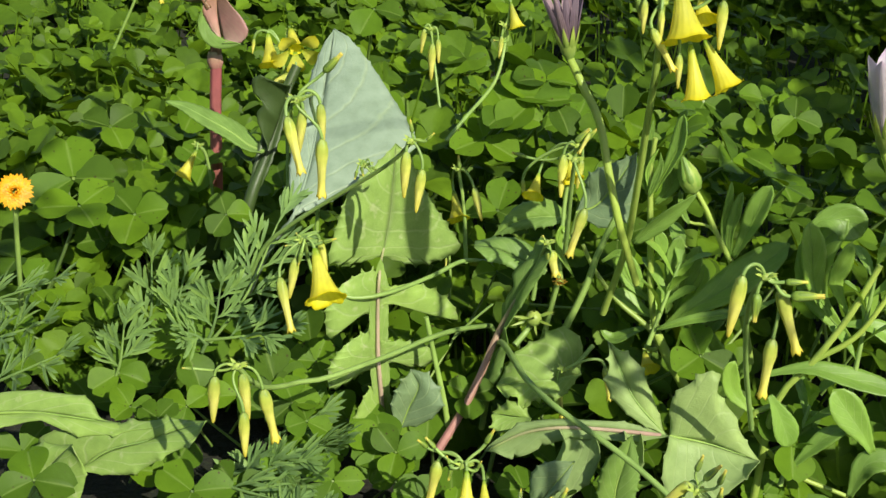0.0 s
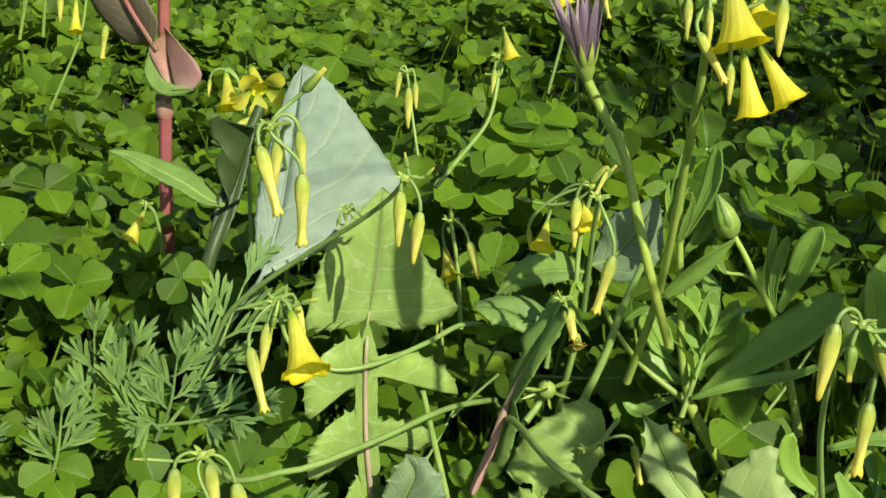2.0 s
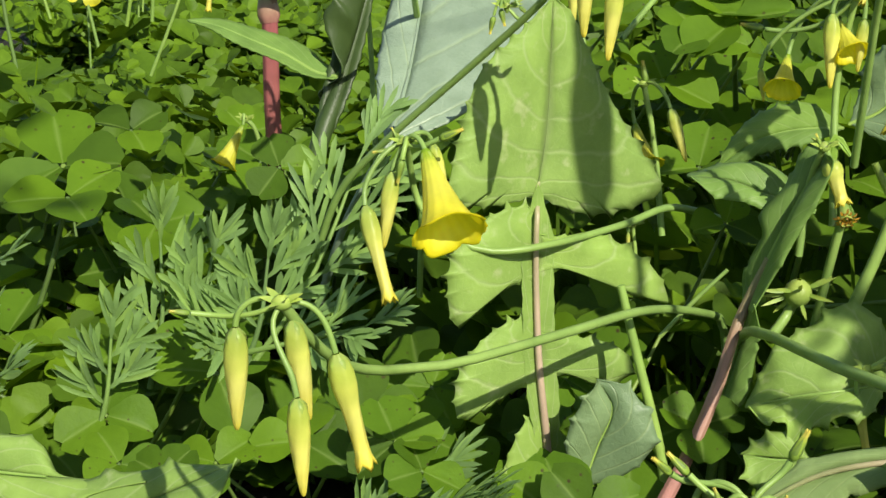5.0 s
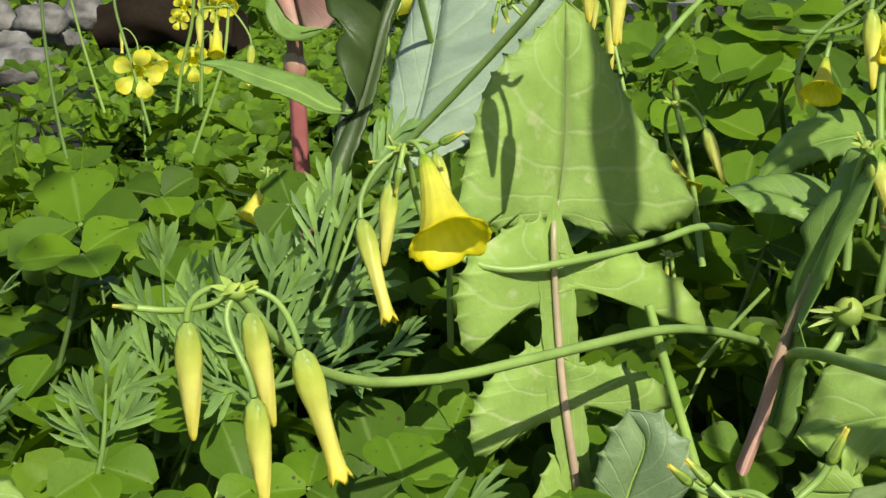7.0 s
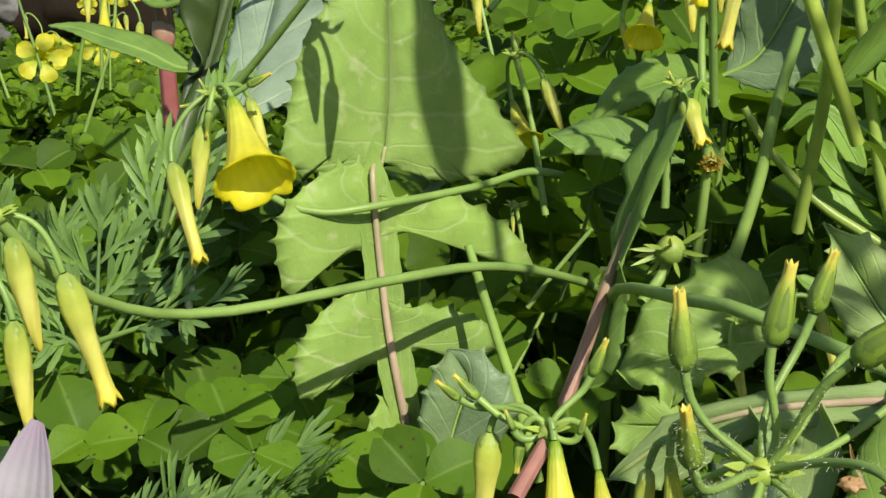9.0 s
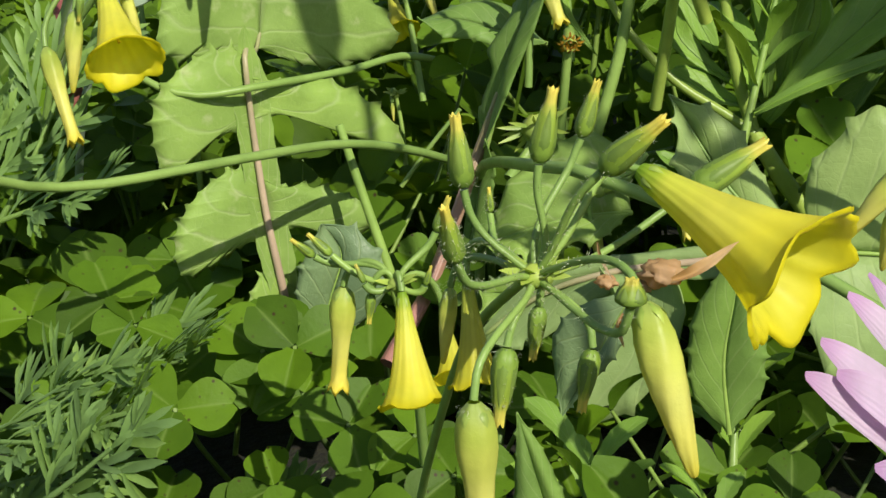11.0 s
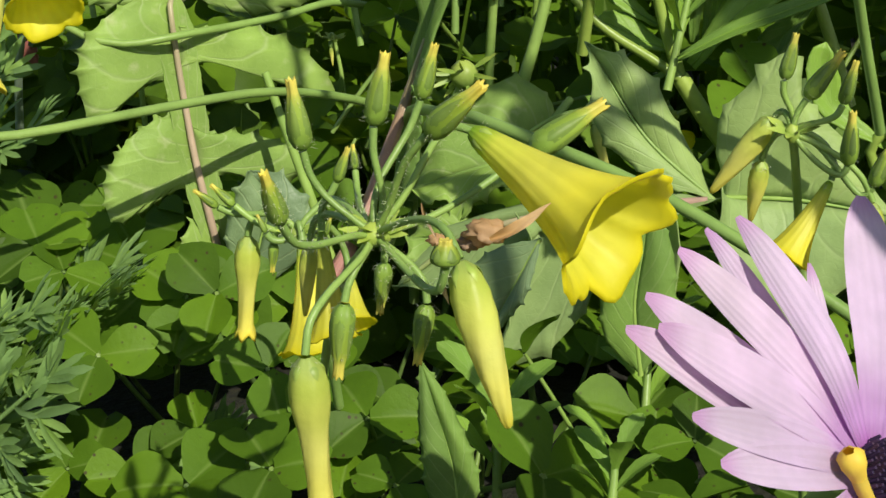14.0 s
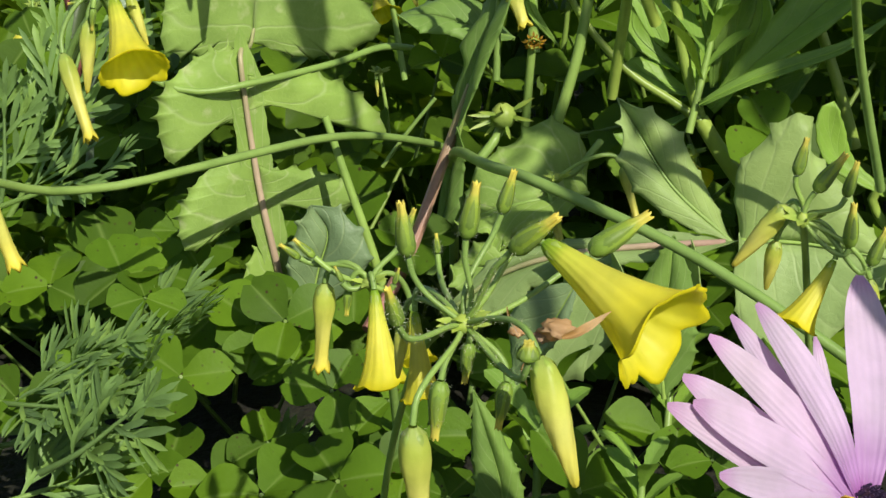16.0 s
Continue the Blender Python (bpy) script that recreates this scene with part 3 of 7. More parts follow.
# ---- waxy leaf and the red-stemmed plant behind ----
def grey_leaf():
    leaf = thing("waxy_leaf", (-0.0536, 0.0750, 0.0913), "broad pale grey-green waxy leaf with smooth edge and netted veins", "leaf")
    s = Shape()
    mid = [(-0.0408, 0.0641, 0.1126), (-0.0413, 0.0848, 0.1298), (-0.0453, 0.1126, 0.1530), (-0.0503, 0.1414, 0.1770)]
    s.half(mid, [(-0.0408, 0.0641, 0.1126), (-0.0240, 0.0737, 0.1206), (-0.0104, 0.0869, 0.1316), (0.0022, 0.0975, 0.1404), (-0.0041, 0.1069, 0.1482), (-0.0160, 0.1179, 0.1574), (-0.0290, 0.1291, 0.1667), (-0.0415, 0.1380, 0.1741), (-0.0503, 0.1414, 0.1770)], 16, 0.0003, 0.0022, 80, 12, 1)
    s.half(mid, [(-0.0408, 0.0641, 0.1126), (-0.0485, 0.0792, 0.1251), (-0.0523, 0.0960, 0.1392), (-0.0538, 0.1163, 0.1560), (-0.0531, 0.1326, 0.1696), (-0.0503, 0.1414, 0.1770)], 12, 0.0003, 0.0012, 60, 8, -1)
    s.object("blade", GREY_LEAF, leaf, thick=0.0004)
    Shape().tube([(-0.0682, 0.0900, 0.0607), (-0.0550, 0.0720, 0.0881), (-0.0449, 0.0660, 0.1066), (-0.0408, 0.0641, 0.1126), (-0.0413, 0.0848, 0.1298), (-0.0453, 0.1126, 0.1530)], 0.0013, 0.0004, 24, 8).object("midrib", GREY_LEAF, leaf)


def red_plant():
    p = thing("red_stemmed_thistle", (-0.136, 0.225, 0.056), "thistle with ribbed red stem, pink bract and dusky upper leaf", "thistle")
    stem(p, [(-0.1350, 0.2250, 0.0280), (-0.1360, 0.2250, 0.0650), (-0.1380, 0.2250, 0.0980), (-0.1390, 0.2250, 0.1320)], 0.0036, 0.0033, RED_STEM, "lower_stem", 20)
    stem(p, [(-0.1390, 0.2250, 0.1310), (-0.1400, 0.2250, 0.1580), (-0.1410, 0.2250, 0.1800), (-0.1400, 0.2250, 0.2070), (-0.1400, 0.2250, 0.2430)], 0.0033, 0.0028, RED_STEM, count=26)
    Shape().spun((-0.139, 0.225, 0.127), (-0.14, 0.225, 0.136), [(0, 0.0034), (0.3, 0.0044), (0.6, 0.0042), (1, 0.0034)], 16).object("node", THISTLE_RED, p)
    Shape().half([(-0.1380, 0.2180, 0.1710), (-0.1360, 0.2180, 0.1570), (-0.1320, 0.2180, 0.1440)], [(-0.1360, 0.2140, 0.1720), (-0.1280, 0.2140, 0.1650), (-0.1200, 0.2140, 0.1570), (-0.1180, 0.2140, 0.1500), (-0.1230, 0.2140, 0.1450), (-0.1300, 0.2140, 0.1450)], 5, 0.0003, 0.0010, 50, 9, 1).object("bract", BRACT, p, thick=0.0004)
    Shape().half([(-0.1440, 0.2160, 0.1610), (-0.1390, 0.2160, 0.1510), (-0.1330, 0.2160, 0.1430)], [(-0.1430, 0.2130, 0.1620), (-0.1450, 0.2130, 0.1510), (-0.1390, 0.2130, 0.1420), (-0.1300, 0.2130, 0.1410), (-0.1210, 0.2130, 0.1450), (-0.1310, 0.2130, 0.1440)], 5, 0.0003, 0.0010, 50, 7, 1).object("keel", DULL_LEAF, p, thick=0.0004)
    Shape().half([(-0.1370, 0.2170, 0.1710), (-0.1360, 0.2170, 0.1570), (-0.1330, 0.2170, 0.1430)], [(-0.1360, 0.2150, 0.1710), (-0.1420, 0.2150, 0.1640), (-0.1440, 0.2150, 0.1600), (-0.1390, 0.2150, 0.1510), (-0.1320, 0.2150, 0.1440)], 4, 0.0003, 0.0008, 40, 7, -1).object("bract", BRACT, p, thick=0.0004)
    Shape().half([(-0.1430, 0.2170, 0.1630), (-0.1540, 0.2170, 0.1780), (-0.1640, 0.2170, 0.1940), (-0.1740, 0.2170, 0.2090)], [(-0.1450, 0.2210, 0.1620), (-0.1570, 0.2210, 0.1620), (-0.1710, 0.2210, 0.1740), (-0.1810, 0.2210, 0.1880), (-0.1900, 0.2210, 0.2020), (-0.1760, 0.2210, 0.2090)], 5, 0.0006, 0.002, 50, 8, -1).object("upper_leaf", DUSKY, p, thick=0.0004)
    Shape().half([(-0.1430, 0.2170, 0.1630), (-0.1540, 0.2170, 0.1780), (-0.1640, 0.2170, 0.1940), (-0.1740, 0.2170, 0.2090)], [(-0.1420, 0.2130, 0.1640), (-0.1390, 0.2130, 0.1740), (-0.1450, 0.2130, 0.1860), (-0.1530, 0.2130, 0.2010), (-0.1720, 0.2130, 0.2100)], 5, 0.0006, 0.002, 50, 8, 1).object("upper_leaf", DUSKY, p, thick=0.0004)
    Shape().tube([(-0.1400, 0.2150, 0.1610), (-0.1530, 0.2150, 0.1780), (-0.1630, 0.2150, 0.1950), (-0.1730, 0.2150, 0.2100)], 0.0015, 0.0009, 14, 8).object("upper_rib", RED_STEM, p)


def dark_stalk():
    """The stalk behind the waxy leaf, shade put into its colour, with a clasping wing and one long sagging leaf."""
    p = thing("winged_thistle_stalk", (-0.074, 0.1, 0.103), "winged thistle stalk, shade put into its dark green, with one long sagging leaf", "thistle")
    stem(p, [(-0.0740, 0.0950, 0.0920), (-0.0720, 0.1000, 0.1070), (-0.0700, 0.1080, 0.1190), (-0.0690, 0.1180, 0.1320), (-0.0680, 0.1280, 0.1470), (-0.0650, 0.1340, 0.1590)], 0.0030, 0.0024, STALK_SHADED, "stalk", 26)
    Shape().blade([(-0.0730, 0.1000, 0.1030), (-0.0700, 0.1070, 0.1190), (-0.0690, 0.1170, 0.1330), (-0.0680, 0.1270, 0.1470), (-0.0650, 0.1330, 0.1590)], 0.0042, (0.2, -0.9, 0.3), "lance", 0.5, 7, 0.0006, 25, 7).object("stalk_wing", STALK_SHADED, p, thick=0.0005)
    Shape().half([(-0.0740, 0.1120, 0.1150), (-0.0680, 0.1120, 0.1300), (-0.0630, 0.1120, 0.1470), (-0.0600, 0.1120, 0.1570)], [(-0.0710, 0.1060, 0.1150), (-0.0750, 0.1060, 0.1190), (-0.0680, 0.1060, 0.1260), (-0.0710, 0.1060, 0.1330), (-0.0740, 0.1060, 0.1420), (-0.0710, 0.1060, 0.1470), (-0.0760, 0.1060, 0.1520), (-0.0750, 0.1060, 0.1590), (-0.0580, 0.1060, 0.1570)], 5, 0.0006, 0.0015, 60, 8, -1).object("wing", STALK_SHADED, p, thick=0.0005)
    line = [(-0.0700, 0.1080, 0.1240), (-0.0780, 0.1100, 0.1250), (-0.0880, 0.1130, 0.1290), (-0.1020, 0.1160, 0.1330), (-0.1130, 0.1180, 0.1360), (-0.1230, 0.1190, 0.1370)]
    Shape().blade(line, 0.0062, (0.10, -0.42, 0.9), "lance", 0.22, 9, 0.0005, 31, 9, 0.08).object("leaf", DULL_LEAF, p, thick=0.0004)
    Shape().tube(line, 0.0008, 0.0003, 18, 6).object("leaf_rib", STEM, p)


grey_leaf()
red_plant()
dark_stalk()


# ---- ferny fronds ----
def frond(base, tip, face, reach=0.017, pairs=2, bend=0.1, label="feathery blue-green frond with narrow forked lobes"):
    """A twice-divided leaf: side leaflets along a rachis, each a fan of narrow blunt lobes."""
    base, tip, face = V(base), V(tip), V(face).normalized()
    f = thing("ferny_leaf", tuple(base), label, "leaf", "ferny leaves")
    length = (tip - base).length
    ax = (tip - base).normalized()
    side = ax.cross(face).normalized()
    face = side.cross(ax)
    bow = [base, base.lerp(tip, 0.5) + face * length * bend * 0.6 + side * length * bend * 0.5, tip]
    Shape().tube(bow, 0.0009, 0.0004, 14, 6).object("rachis", FERN, f)
    line = curve(bow, 60)
    r = random.Random(int(abs(base.x * 1e5 + tip.z * 1e5)))

    def lobe(s, at, way, ln):
        s.blade([at, at + way * ln * 0.5 + face * r.uniform(-0.0004, 0.0008), at + way * ln + face * r.uniform(-0.0008, 0.0006)], 0.00072 * r.uniform(0.85, 1.2), face + side * r.uniform(-0.3, 0.3), "line", 0.3, 0, 0, 6, 3)

    for k in range(pairs * 2 + 1):
        last = k == pairs * 2
        q = 1.0 if last else 0.40 + 0.55 * (k + 0.4 * r.random()) / (pairs * 2)
        at = line[min(59, int(q * 59))]
        sg = 0 if last else (1 if k % 2 else -1)
        x = sg * r.uniform(0.55, 0.8)
        way = (ax * math.cos(x) + side * math.sin(x) + face * r.uniform(-0.05, 0.35)).normalized()
        across = way.cross(face).normalized()
        long = 0.8 * reach * (1.05 - 0.35 * q) * r.uniform(0.85, 1.15)
        end = at + way * long
        pin = Shape()
        pin.blade([at, at.lerp(end, 0.5) + face * 0.0006, end], 0.00062, face, "line", 0.3, 0, 0, 7, 3)
        for j in range(3):
            u = 0.34 + 0.30 * j
            for g in (-1, 1):
                y = g * r.uniform(0.30, 0.55) * (1.1 - 0.3 * u)
                w = (way * math.cos(y) + across * math.sin(y) + face * r.uniform(-0.1, 0.2)).normalized()
                root = at.lerp(end, min(1.0, u + 0.05 * g))
                lobe(pin, root, w, r.uniform(0.0095, 0.0140) * (1.15 - 0.3 * u))
                if r.random() < 0.25:
                    w2 = (w + across * g * r.uniform(0.25, 0.5)).normalized()
                    lobe(pin, root + w * 0.0034, w2, r.uniform(0.0058, 0.0085))
        lobe(pin, end - way * 0.002, way, 0.0115)
        pin.object("pinna", FERN, f)
    return f


UPF = (0.35, -0.75, 0.55)
frond((-0.069, 0.035, 0.055), (-0.045, 0.055, 0.111), UPF, 0.022, 3, 0.12)
frond((-0.067, 0.03, 0.058), (-0.06, 0.03, 0.089), UPF, 0.014, 2)
frond((-0.065, 0.03, 0.062), (-0.072, 0.022, 0.07), (0.1, -0.6, 0.8), 0.011, 2)
frond((-0.069, 0.03, 0.063), (-0.034, 0.028, 0.075), (0.0, -0.6, 0.8), 0.014, 2)
frond((-0.103, 0.05, 0.043), (-0.099, 0.05, 0.085), UPF, 0.015, 2)
frond((-0.092, 0.045, 0.052), (-0.084, 0.05, 0.082), UPF, 0.013, 2)
frond((-0.104, 0.02, 0.037), (-0.098, 0.02, 0.067), UPF, 0.012, 2)
frond((-0.0180, 0.0100, 0.0259), (-0.0360, 0.0000, 0.0168), (0.0, -0.6, 0.8), 0.012, 2)
frond((-0.0338, 0.0200, 0.0279), (-0.0131, 0.0220, 0.0433), (0.0, -0.6, 0.8), 0.012, 2)
frond((-0.1817, 0.0300, 0.0529), (-0.1308, 0.0200, 0.0824), (0.0, -0.5, 0.9), 0.012, 2)
frond((-0.1626, 0.0050, 0.0301), (-0.1183, 0.0000, 0.0598), (0.0, -0.6, 0.8), 0.012, 2)
frond((-0.1678, 0.0150, 0.0459), (-0.1309, 0.0100, 0.0671), (0.0, -0.5, 0.9), 0.012, 2)
frond((-0.0279, -0.0200, 0.0444), (-0.0059, -0.0350, 0.0428), (0.0, -0.5, 0.9), 0.012, 2)
frond((-0.0370, -0.0300, 0.0356), (-0.0101, -0.0450, 0.0431), (0.0, -0.5, 0.9), 0.012, 2)
frond((-0.0122, 0.0000, 0.0407), (0.0039, -0.0100, 0.0478), (0.0, -0.3, 1.0), 0.012, 2)
frond((-0.0150, -0.0500, 0.0296), (0.0092, -0.0550, 0.0471), (0.5, -0.6, 0.6), 0.013, 2)
frond((-0.0380, -0.0200, 0.0332), (-0.0066, -0.0300, 0.0506), (0.5, -0.6, 0.6), 0.013, 2)
frond((-0.0206, -0.0200, 0.0308), (0.0007, -0.0300, 0.0457), (0.0, -0.6, 0.8), 0.012, 2)
frond((-0.0380, -0.0180, 0.0220), (-0.0130, -0.0120, 0.0400), (0.0, -0.6, 0.8), 0.012, 2)
frond((-0.0460, -0.0250, 0.0200), (-0.0180, -0.0160, 0.0260), (0.1, -0.5, 0.9), 0.014, 3)
frond((-0.0340, -0.0440, 0.0160), (-0.0180, -0.0310, 0.0180), (0.1, -0.5, 0.9), 0.012, 2)
frond((0.0170, -0.0200, 0.0080), (0.0220, -0.0080, 0.0140), (0.1, -0.5, 0.9), 0.010, 2)


# ---- yellow flowers ----
def calyx(parent, top, tip, r, length):
    s = Shape()
    top, tip = V(top), V(tip)
    t = (tip - top).normalized()
    a = t.cross(Vector((0.3, -1, 0.2))).normalized()
    b = t.cross(a)
    for k in range(5):
        x = 2 * math.pi * k / 5 + 0.4
        out = a * math.cos(x) + b * math.sin(x)
        s.blade([top + out * r * 0.3, top + t * length * 0.5 + out * r * 0.98, top + t * length + out * r * 1.05], r * 0.30, out, "lance", -0.35, 0, 0, 8, 5)
    return s.object("calyx", SEPAL, parent)


def flower(parent, kind, top, tip, wide=None, ruffle=0.5, phase=0.0):
    top, tip = V(top), V(tip)
    length = (tip - top).length
    if kind == "tube":
        w = wide or min(0.0022, length * 0.105)
        prof = [(0, 0.30), (0.04, 0.62), (0.10, 0.86), (0.18, 1.0), (0.28, 1.0), (0.36, 0.90), (0.45, 0.76), (0.6, 0.66), (0.78, 0.60), (0.90, 0.62), (0.96, 0.80), (1.0, 0.86), (0.985, 0.70)]
        s = Shape().spun(top, tip, [(a, b * w) for a, b in prof], 20, 0.10, 1.2, 0.0007, phase=phase)
        ob = s.fan(s.v[-20:], tip - (tip - top) * 0.10).object("corolla", TUBE, parent)
    elif kind == "spindle":
        w = wide or min(0.0022, length * 0.110)
        prof = [(0, 0.26), (0.04, 0.58), (0.10, 0.82), (0.2, 1.0), (0.34, 1.03), (0.5, 0.90), (0.68, 0.70), (0.84, 0.48), (0.95, 0.32), (0.99, 0.20), (1.0, 0.08)]
        s = Shape().spun(top, tip, [(a, b * w) for a, b in prof], 20, 0.05, 2.0, 0.0, phase=phase)
        ob = s.fan(s.v[-20:], tip).object("corolla", TUBE, parent)
    elif kind == "bud":
        w = wide or length * 0.158
        prof = [(0, 0.35), (0.05, 0.78), (0.16, 1.06), (0.34, 1.04), (0.54, 0.86), (0.70, 0.66), (0.80, 0.50), (0.90, 0.45), (0.97, 0.46), (1.0, 0.40)]
        s = Shape().spun(top, tip, [(a, b * w) for a, b in prof], 20, 0.16, 0.6, length * 0.03, phase=phase)
        ob = s.fan(s.v[-20:], top.lerp(tip, 0.93)).object("bud", HAIRY, parent)
        t = (tip - top).normalized()
        a = t.cross(Vector((0.3, -1, 0.2))).normalized()
        b = t.cross(a)
        for k in range(5):
            x = 2 * math.pi * k / 5 + phase
            out = a * math.cos(x) + b * math.sin(x)
            Shape().blade([top + out * w * 0.5, top.lerp(tip, 0.22) + out * w * 1.10, top.lerp(tip, 0.48) + out * w * 1.0, top.lerp(tip, 0.74) + out * w * 0.74], w * 0.50, out, "lance", -0.4, 0, 0, 9, 5).object("sepal", BUD_SEPAL, ob)
        return ob
    elif kind == "open":
        w = wide
        t = (tip - top).normalized()
        a = t.cross(Vector((0.3, -1, 0.2))).normalized()
        b = t.cross(a)
        s = Shape().spun(top, tip, [(0, w * 0.10), (0.3, w * 0.16), (0.7, w * 0.22), (1.0, w * 0.30)], 20)
        for k in range(5):
            x = 2 * math.pi * k / 5 + phase
            out = a * math.cos(x) + b * math.sin(x)
            s.blade([tip + out * w * 0.22 - t * 0.001, tip + out * w * 0.65 + t * w * 0.22, tip + out * w * 1.05 + t * w * 0.18], w * 0.36, t, "spoon", 0.25, 0, 0, 11, 7)
        ob = s.object("corolla", BELL, parent)
    else:
        w = wide or length * 0.42
        prof = [(0, 0.14), (0.04, 0.20), (0.12, 0.25), (0.25, 0.32), (0.4, 0.41), (0.55, 0.52), (0.68, 0.63), (0.79, 0.75), (0.88, 0.88), (0.94, 1.0), (0.975, 1.10), (0.985, 1.17), (0.975, 1.22)]
        s = crinkle(top, tip, prof, w, length, ruffle, phase)
        ob = s.object("corolla", BELL, parent)
        Shape().tube([top.lerp(tip, 0.35), top.lerp(tip, 0.74)], w * 0.08, w * 0.05, 6, 6).object("pistil", POLLEN, ob)
    calyx(ob, top, tip, (0.25 if kind in ("bell", "open") else 0.85) * w, min(0.0036, length * 0.14))
    return ob


def crinkle(top, tip, prof, w, length, ruffle, phase):
    """A trumpet of five fused petals: lobed, creased between the petals, with an uneven rolled lip."""
    s = Shape()
    t = (tip - top).normalized()
    a = t.cross(Vector((0.3, -1, 0.2))).normalized()
    b = t.cross(a)
    rows, sides = [], 60
    for q, r in prof:
        row, k = [], max(0.0, q - 0.25) / 0.75
        for j in range(sides):
            x = 2 * math.pi * j / sides + 0.4 * q
            y = x + phase
            lobe = abs(math.cos(2.5 * y)) ** 0.7 - 0.62
            fold = noise.noise((math.cos(y) * 1.6, math.sin(y) * 1.6, phase + q)) * k * k
            fine = math.sin(13 * y + 3 * math.sin(2 * y)) * k**6
            rr = r * w * (1 + ruffle * (0.16 * k * lobe + 0.22 * fold + 0.035 * fine))
            lift = length * ruffle * (0.075 * k**4 * lobe + 0.10 * fold * k + 0.012 * fine)
            row.append(top.lerp(tip, q) + (a * math.cos(x) + b * math.sin(x)) * rr + t * lift)
        rows.append(row)
    s.grid(rows, us=[j / sides for j in range(sides)], vs=[min(1.0, q) for q, _ in prof], closed=True)
    return s


HAIR = plant("pale_hair", flat(0.60, 0.66, 0.48), 0.3, 0.5, vary=0.05)


def fuzz(parent, a, b, radius, count, seed, length=0.0007):
    """Short pale hairs standing off a bud or stalk."""
    a, b = V(a), V(b)
    g, s = random.Random(seed), Shape()
    t = (b - a).normalized()
    x0 = t.orthogonal().normalized()
    y0 = t.cross(x0)
    for _ in range(count):
        x, q = g.uniform(0, 6.283), g.random()
        out = x0 * math.cos(x) + y0 * math.sin(x)
        p = a.lerp(b, q) + out * radius * (1.0 - 0.5 * q)
        e = p + (out + t * g.uniform(-0.2, 0.5)) * length * g.uniform(0.6, 1.2)
        side = t.cross(out) * 0.000035
        s.grid([[p - side, p + side], [e - side * 0.3, e + side * 0.3]])
    return s.object("hairs", HAIR, parent)


def cluster(label, hub, stalk, flowers, r=0.0010, rise=0.004, category="flower", thin=0.0005, hairy=False, knot=1.0, mat=STEM):
    """A nodding head of yellow flowers: a stalk that ends in a hub, each flower on its own pedicel."""
    hub = V(hub)
    c = thing("sorrel_flower_head", tuple(V(stalk[-1])), label, category, "yellow flower heads")
    stem(c, [hub] + [V(p) for p in stalk], r * 0.8, r, mat, "stalk", 30)
    b = Shape()
    b.spun(hub + Vector((0, 0, -0.0013)), hub + Vector((0, 0, 0.0013)), [(0, r * 0.5), (0.3, r * 1.5 * knot), (0.7, r * 1.4 * knot), (1, r * 0.4)], 12, 0.2)
    for k in range(int(9 * knot)):
        x = k * 0.9
        out = Vector((math.cos(x), math.sin(x), 0.5 - 0.25 * (k % 3)))
        b.blade([hub, hub + out * 0.002, hub + out * 0.0036], 0.0007, (0, -0.6, 0.8), "lance", 0.2, 0, 0, 5, 3)
    b.object("hub", SEPAL, c)
    for k, (kind, top, tip, *more) in enumerate(flowers):
        top, tip = V(top), V(tip)
        flower(c, kind, top, tip, *more[:2], phase=k * 0.37)
        back = (top - tip).normalized()
        up = Vector((0, 0, rise if back.z > 0 else 0))
        gap = (top - hub).length
        turn = (top - hub).cross(Vector((0.3, -0.9, 0.1))) * ((0.24 if hairy else 0.36) * math.sin(k * 2.3 + 0.7))
        one, two, end = hub + (top - hub) * 0.38 + up * 1.2 + turn, top + back * min(0.006, gap * 0.42), top + back * 0.0002
        bend = [hub * (1 - u) ** 3 + one * 3 * u * (1 - u) ** 2 + two * 3 * u * u * (1 - u) + end * u**3 for u in (0, 0.2, 0.4, 0.6, 0.8, 1)]
        stem(c, bend, thin, thin * 1.25, STEM, "pedicel", 16)
        if hairy:
            for i in range(5):
                fuzz(c, bend[i], bend[i + 1], thin * 1.2, 16, k * 7 + i, 0.0005)
            ln = (tip - top).length
            fuzz(c, top, top.lerp(tip, 0.75 if kind == "bud" else 0.12), ln * 0.155 if kind == "bud" else 0.0014, 130 if kind == "bud" else 40, k, 0.0005)
    return c


A = "nodding head of yellow wood sorrel flowers on a green stalk"
cluster("yellow sorrel head with drooping closed flowers before a waxy leaf", (-0.0120, -0.0350, 0.1927), [(-0.0160, 0.0000, 0.1860), (-0.0350, 0.0600, 0.1650), (-0.0500, 0.1300, 0.1200), (-0.0520, 0.1400, 0.0500)],
        [("tube", (-0.0117, -0.0450, 0.1897), (-0.0047, -0.0470, 0.1715)), ("spindle", (-0.0096, -0.0340, 0.1898), (-0.0100, -0.0340, 0.1741)),
         ("spindle", (-0.0039, -0.0330, 0.1924), (-0.0021, -0.0320, 0.1782)), ("tube", (-0.0022, -0.0340, 0.1805), (-0.0010, -0.0340, 0.1597)),
         ("bud", (-0.0041, -0.0300, 0.2028), (0.0016, -0.0300, 0.2099)), ("bud", (-0.0151, -0.0300, 0.1884), (-0.0168, -0.0300, 0.1803))])
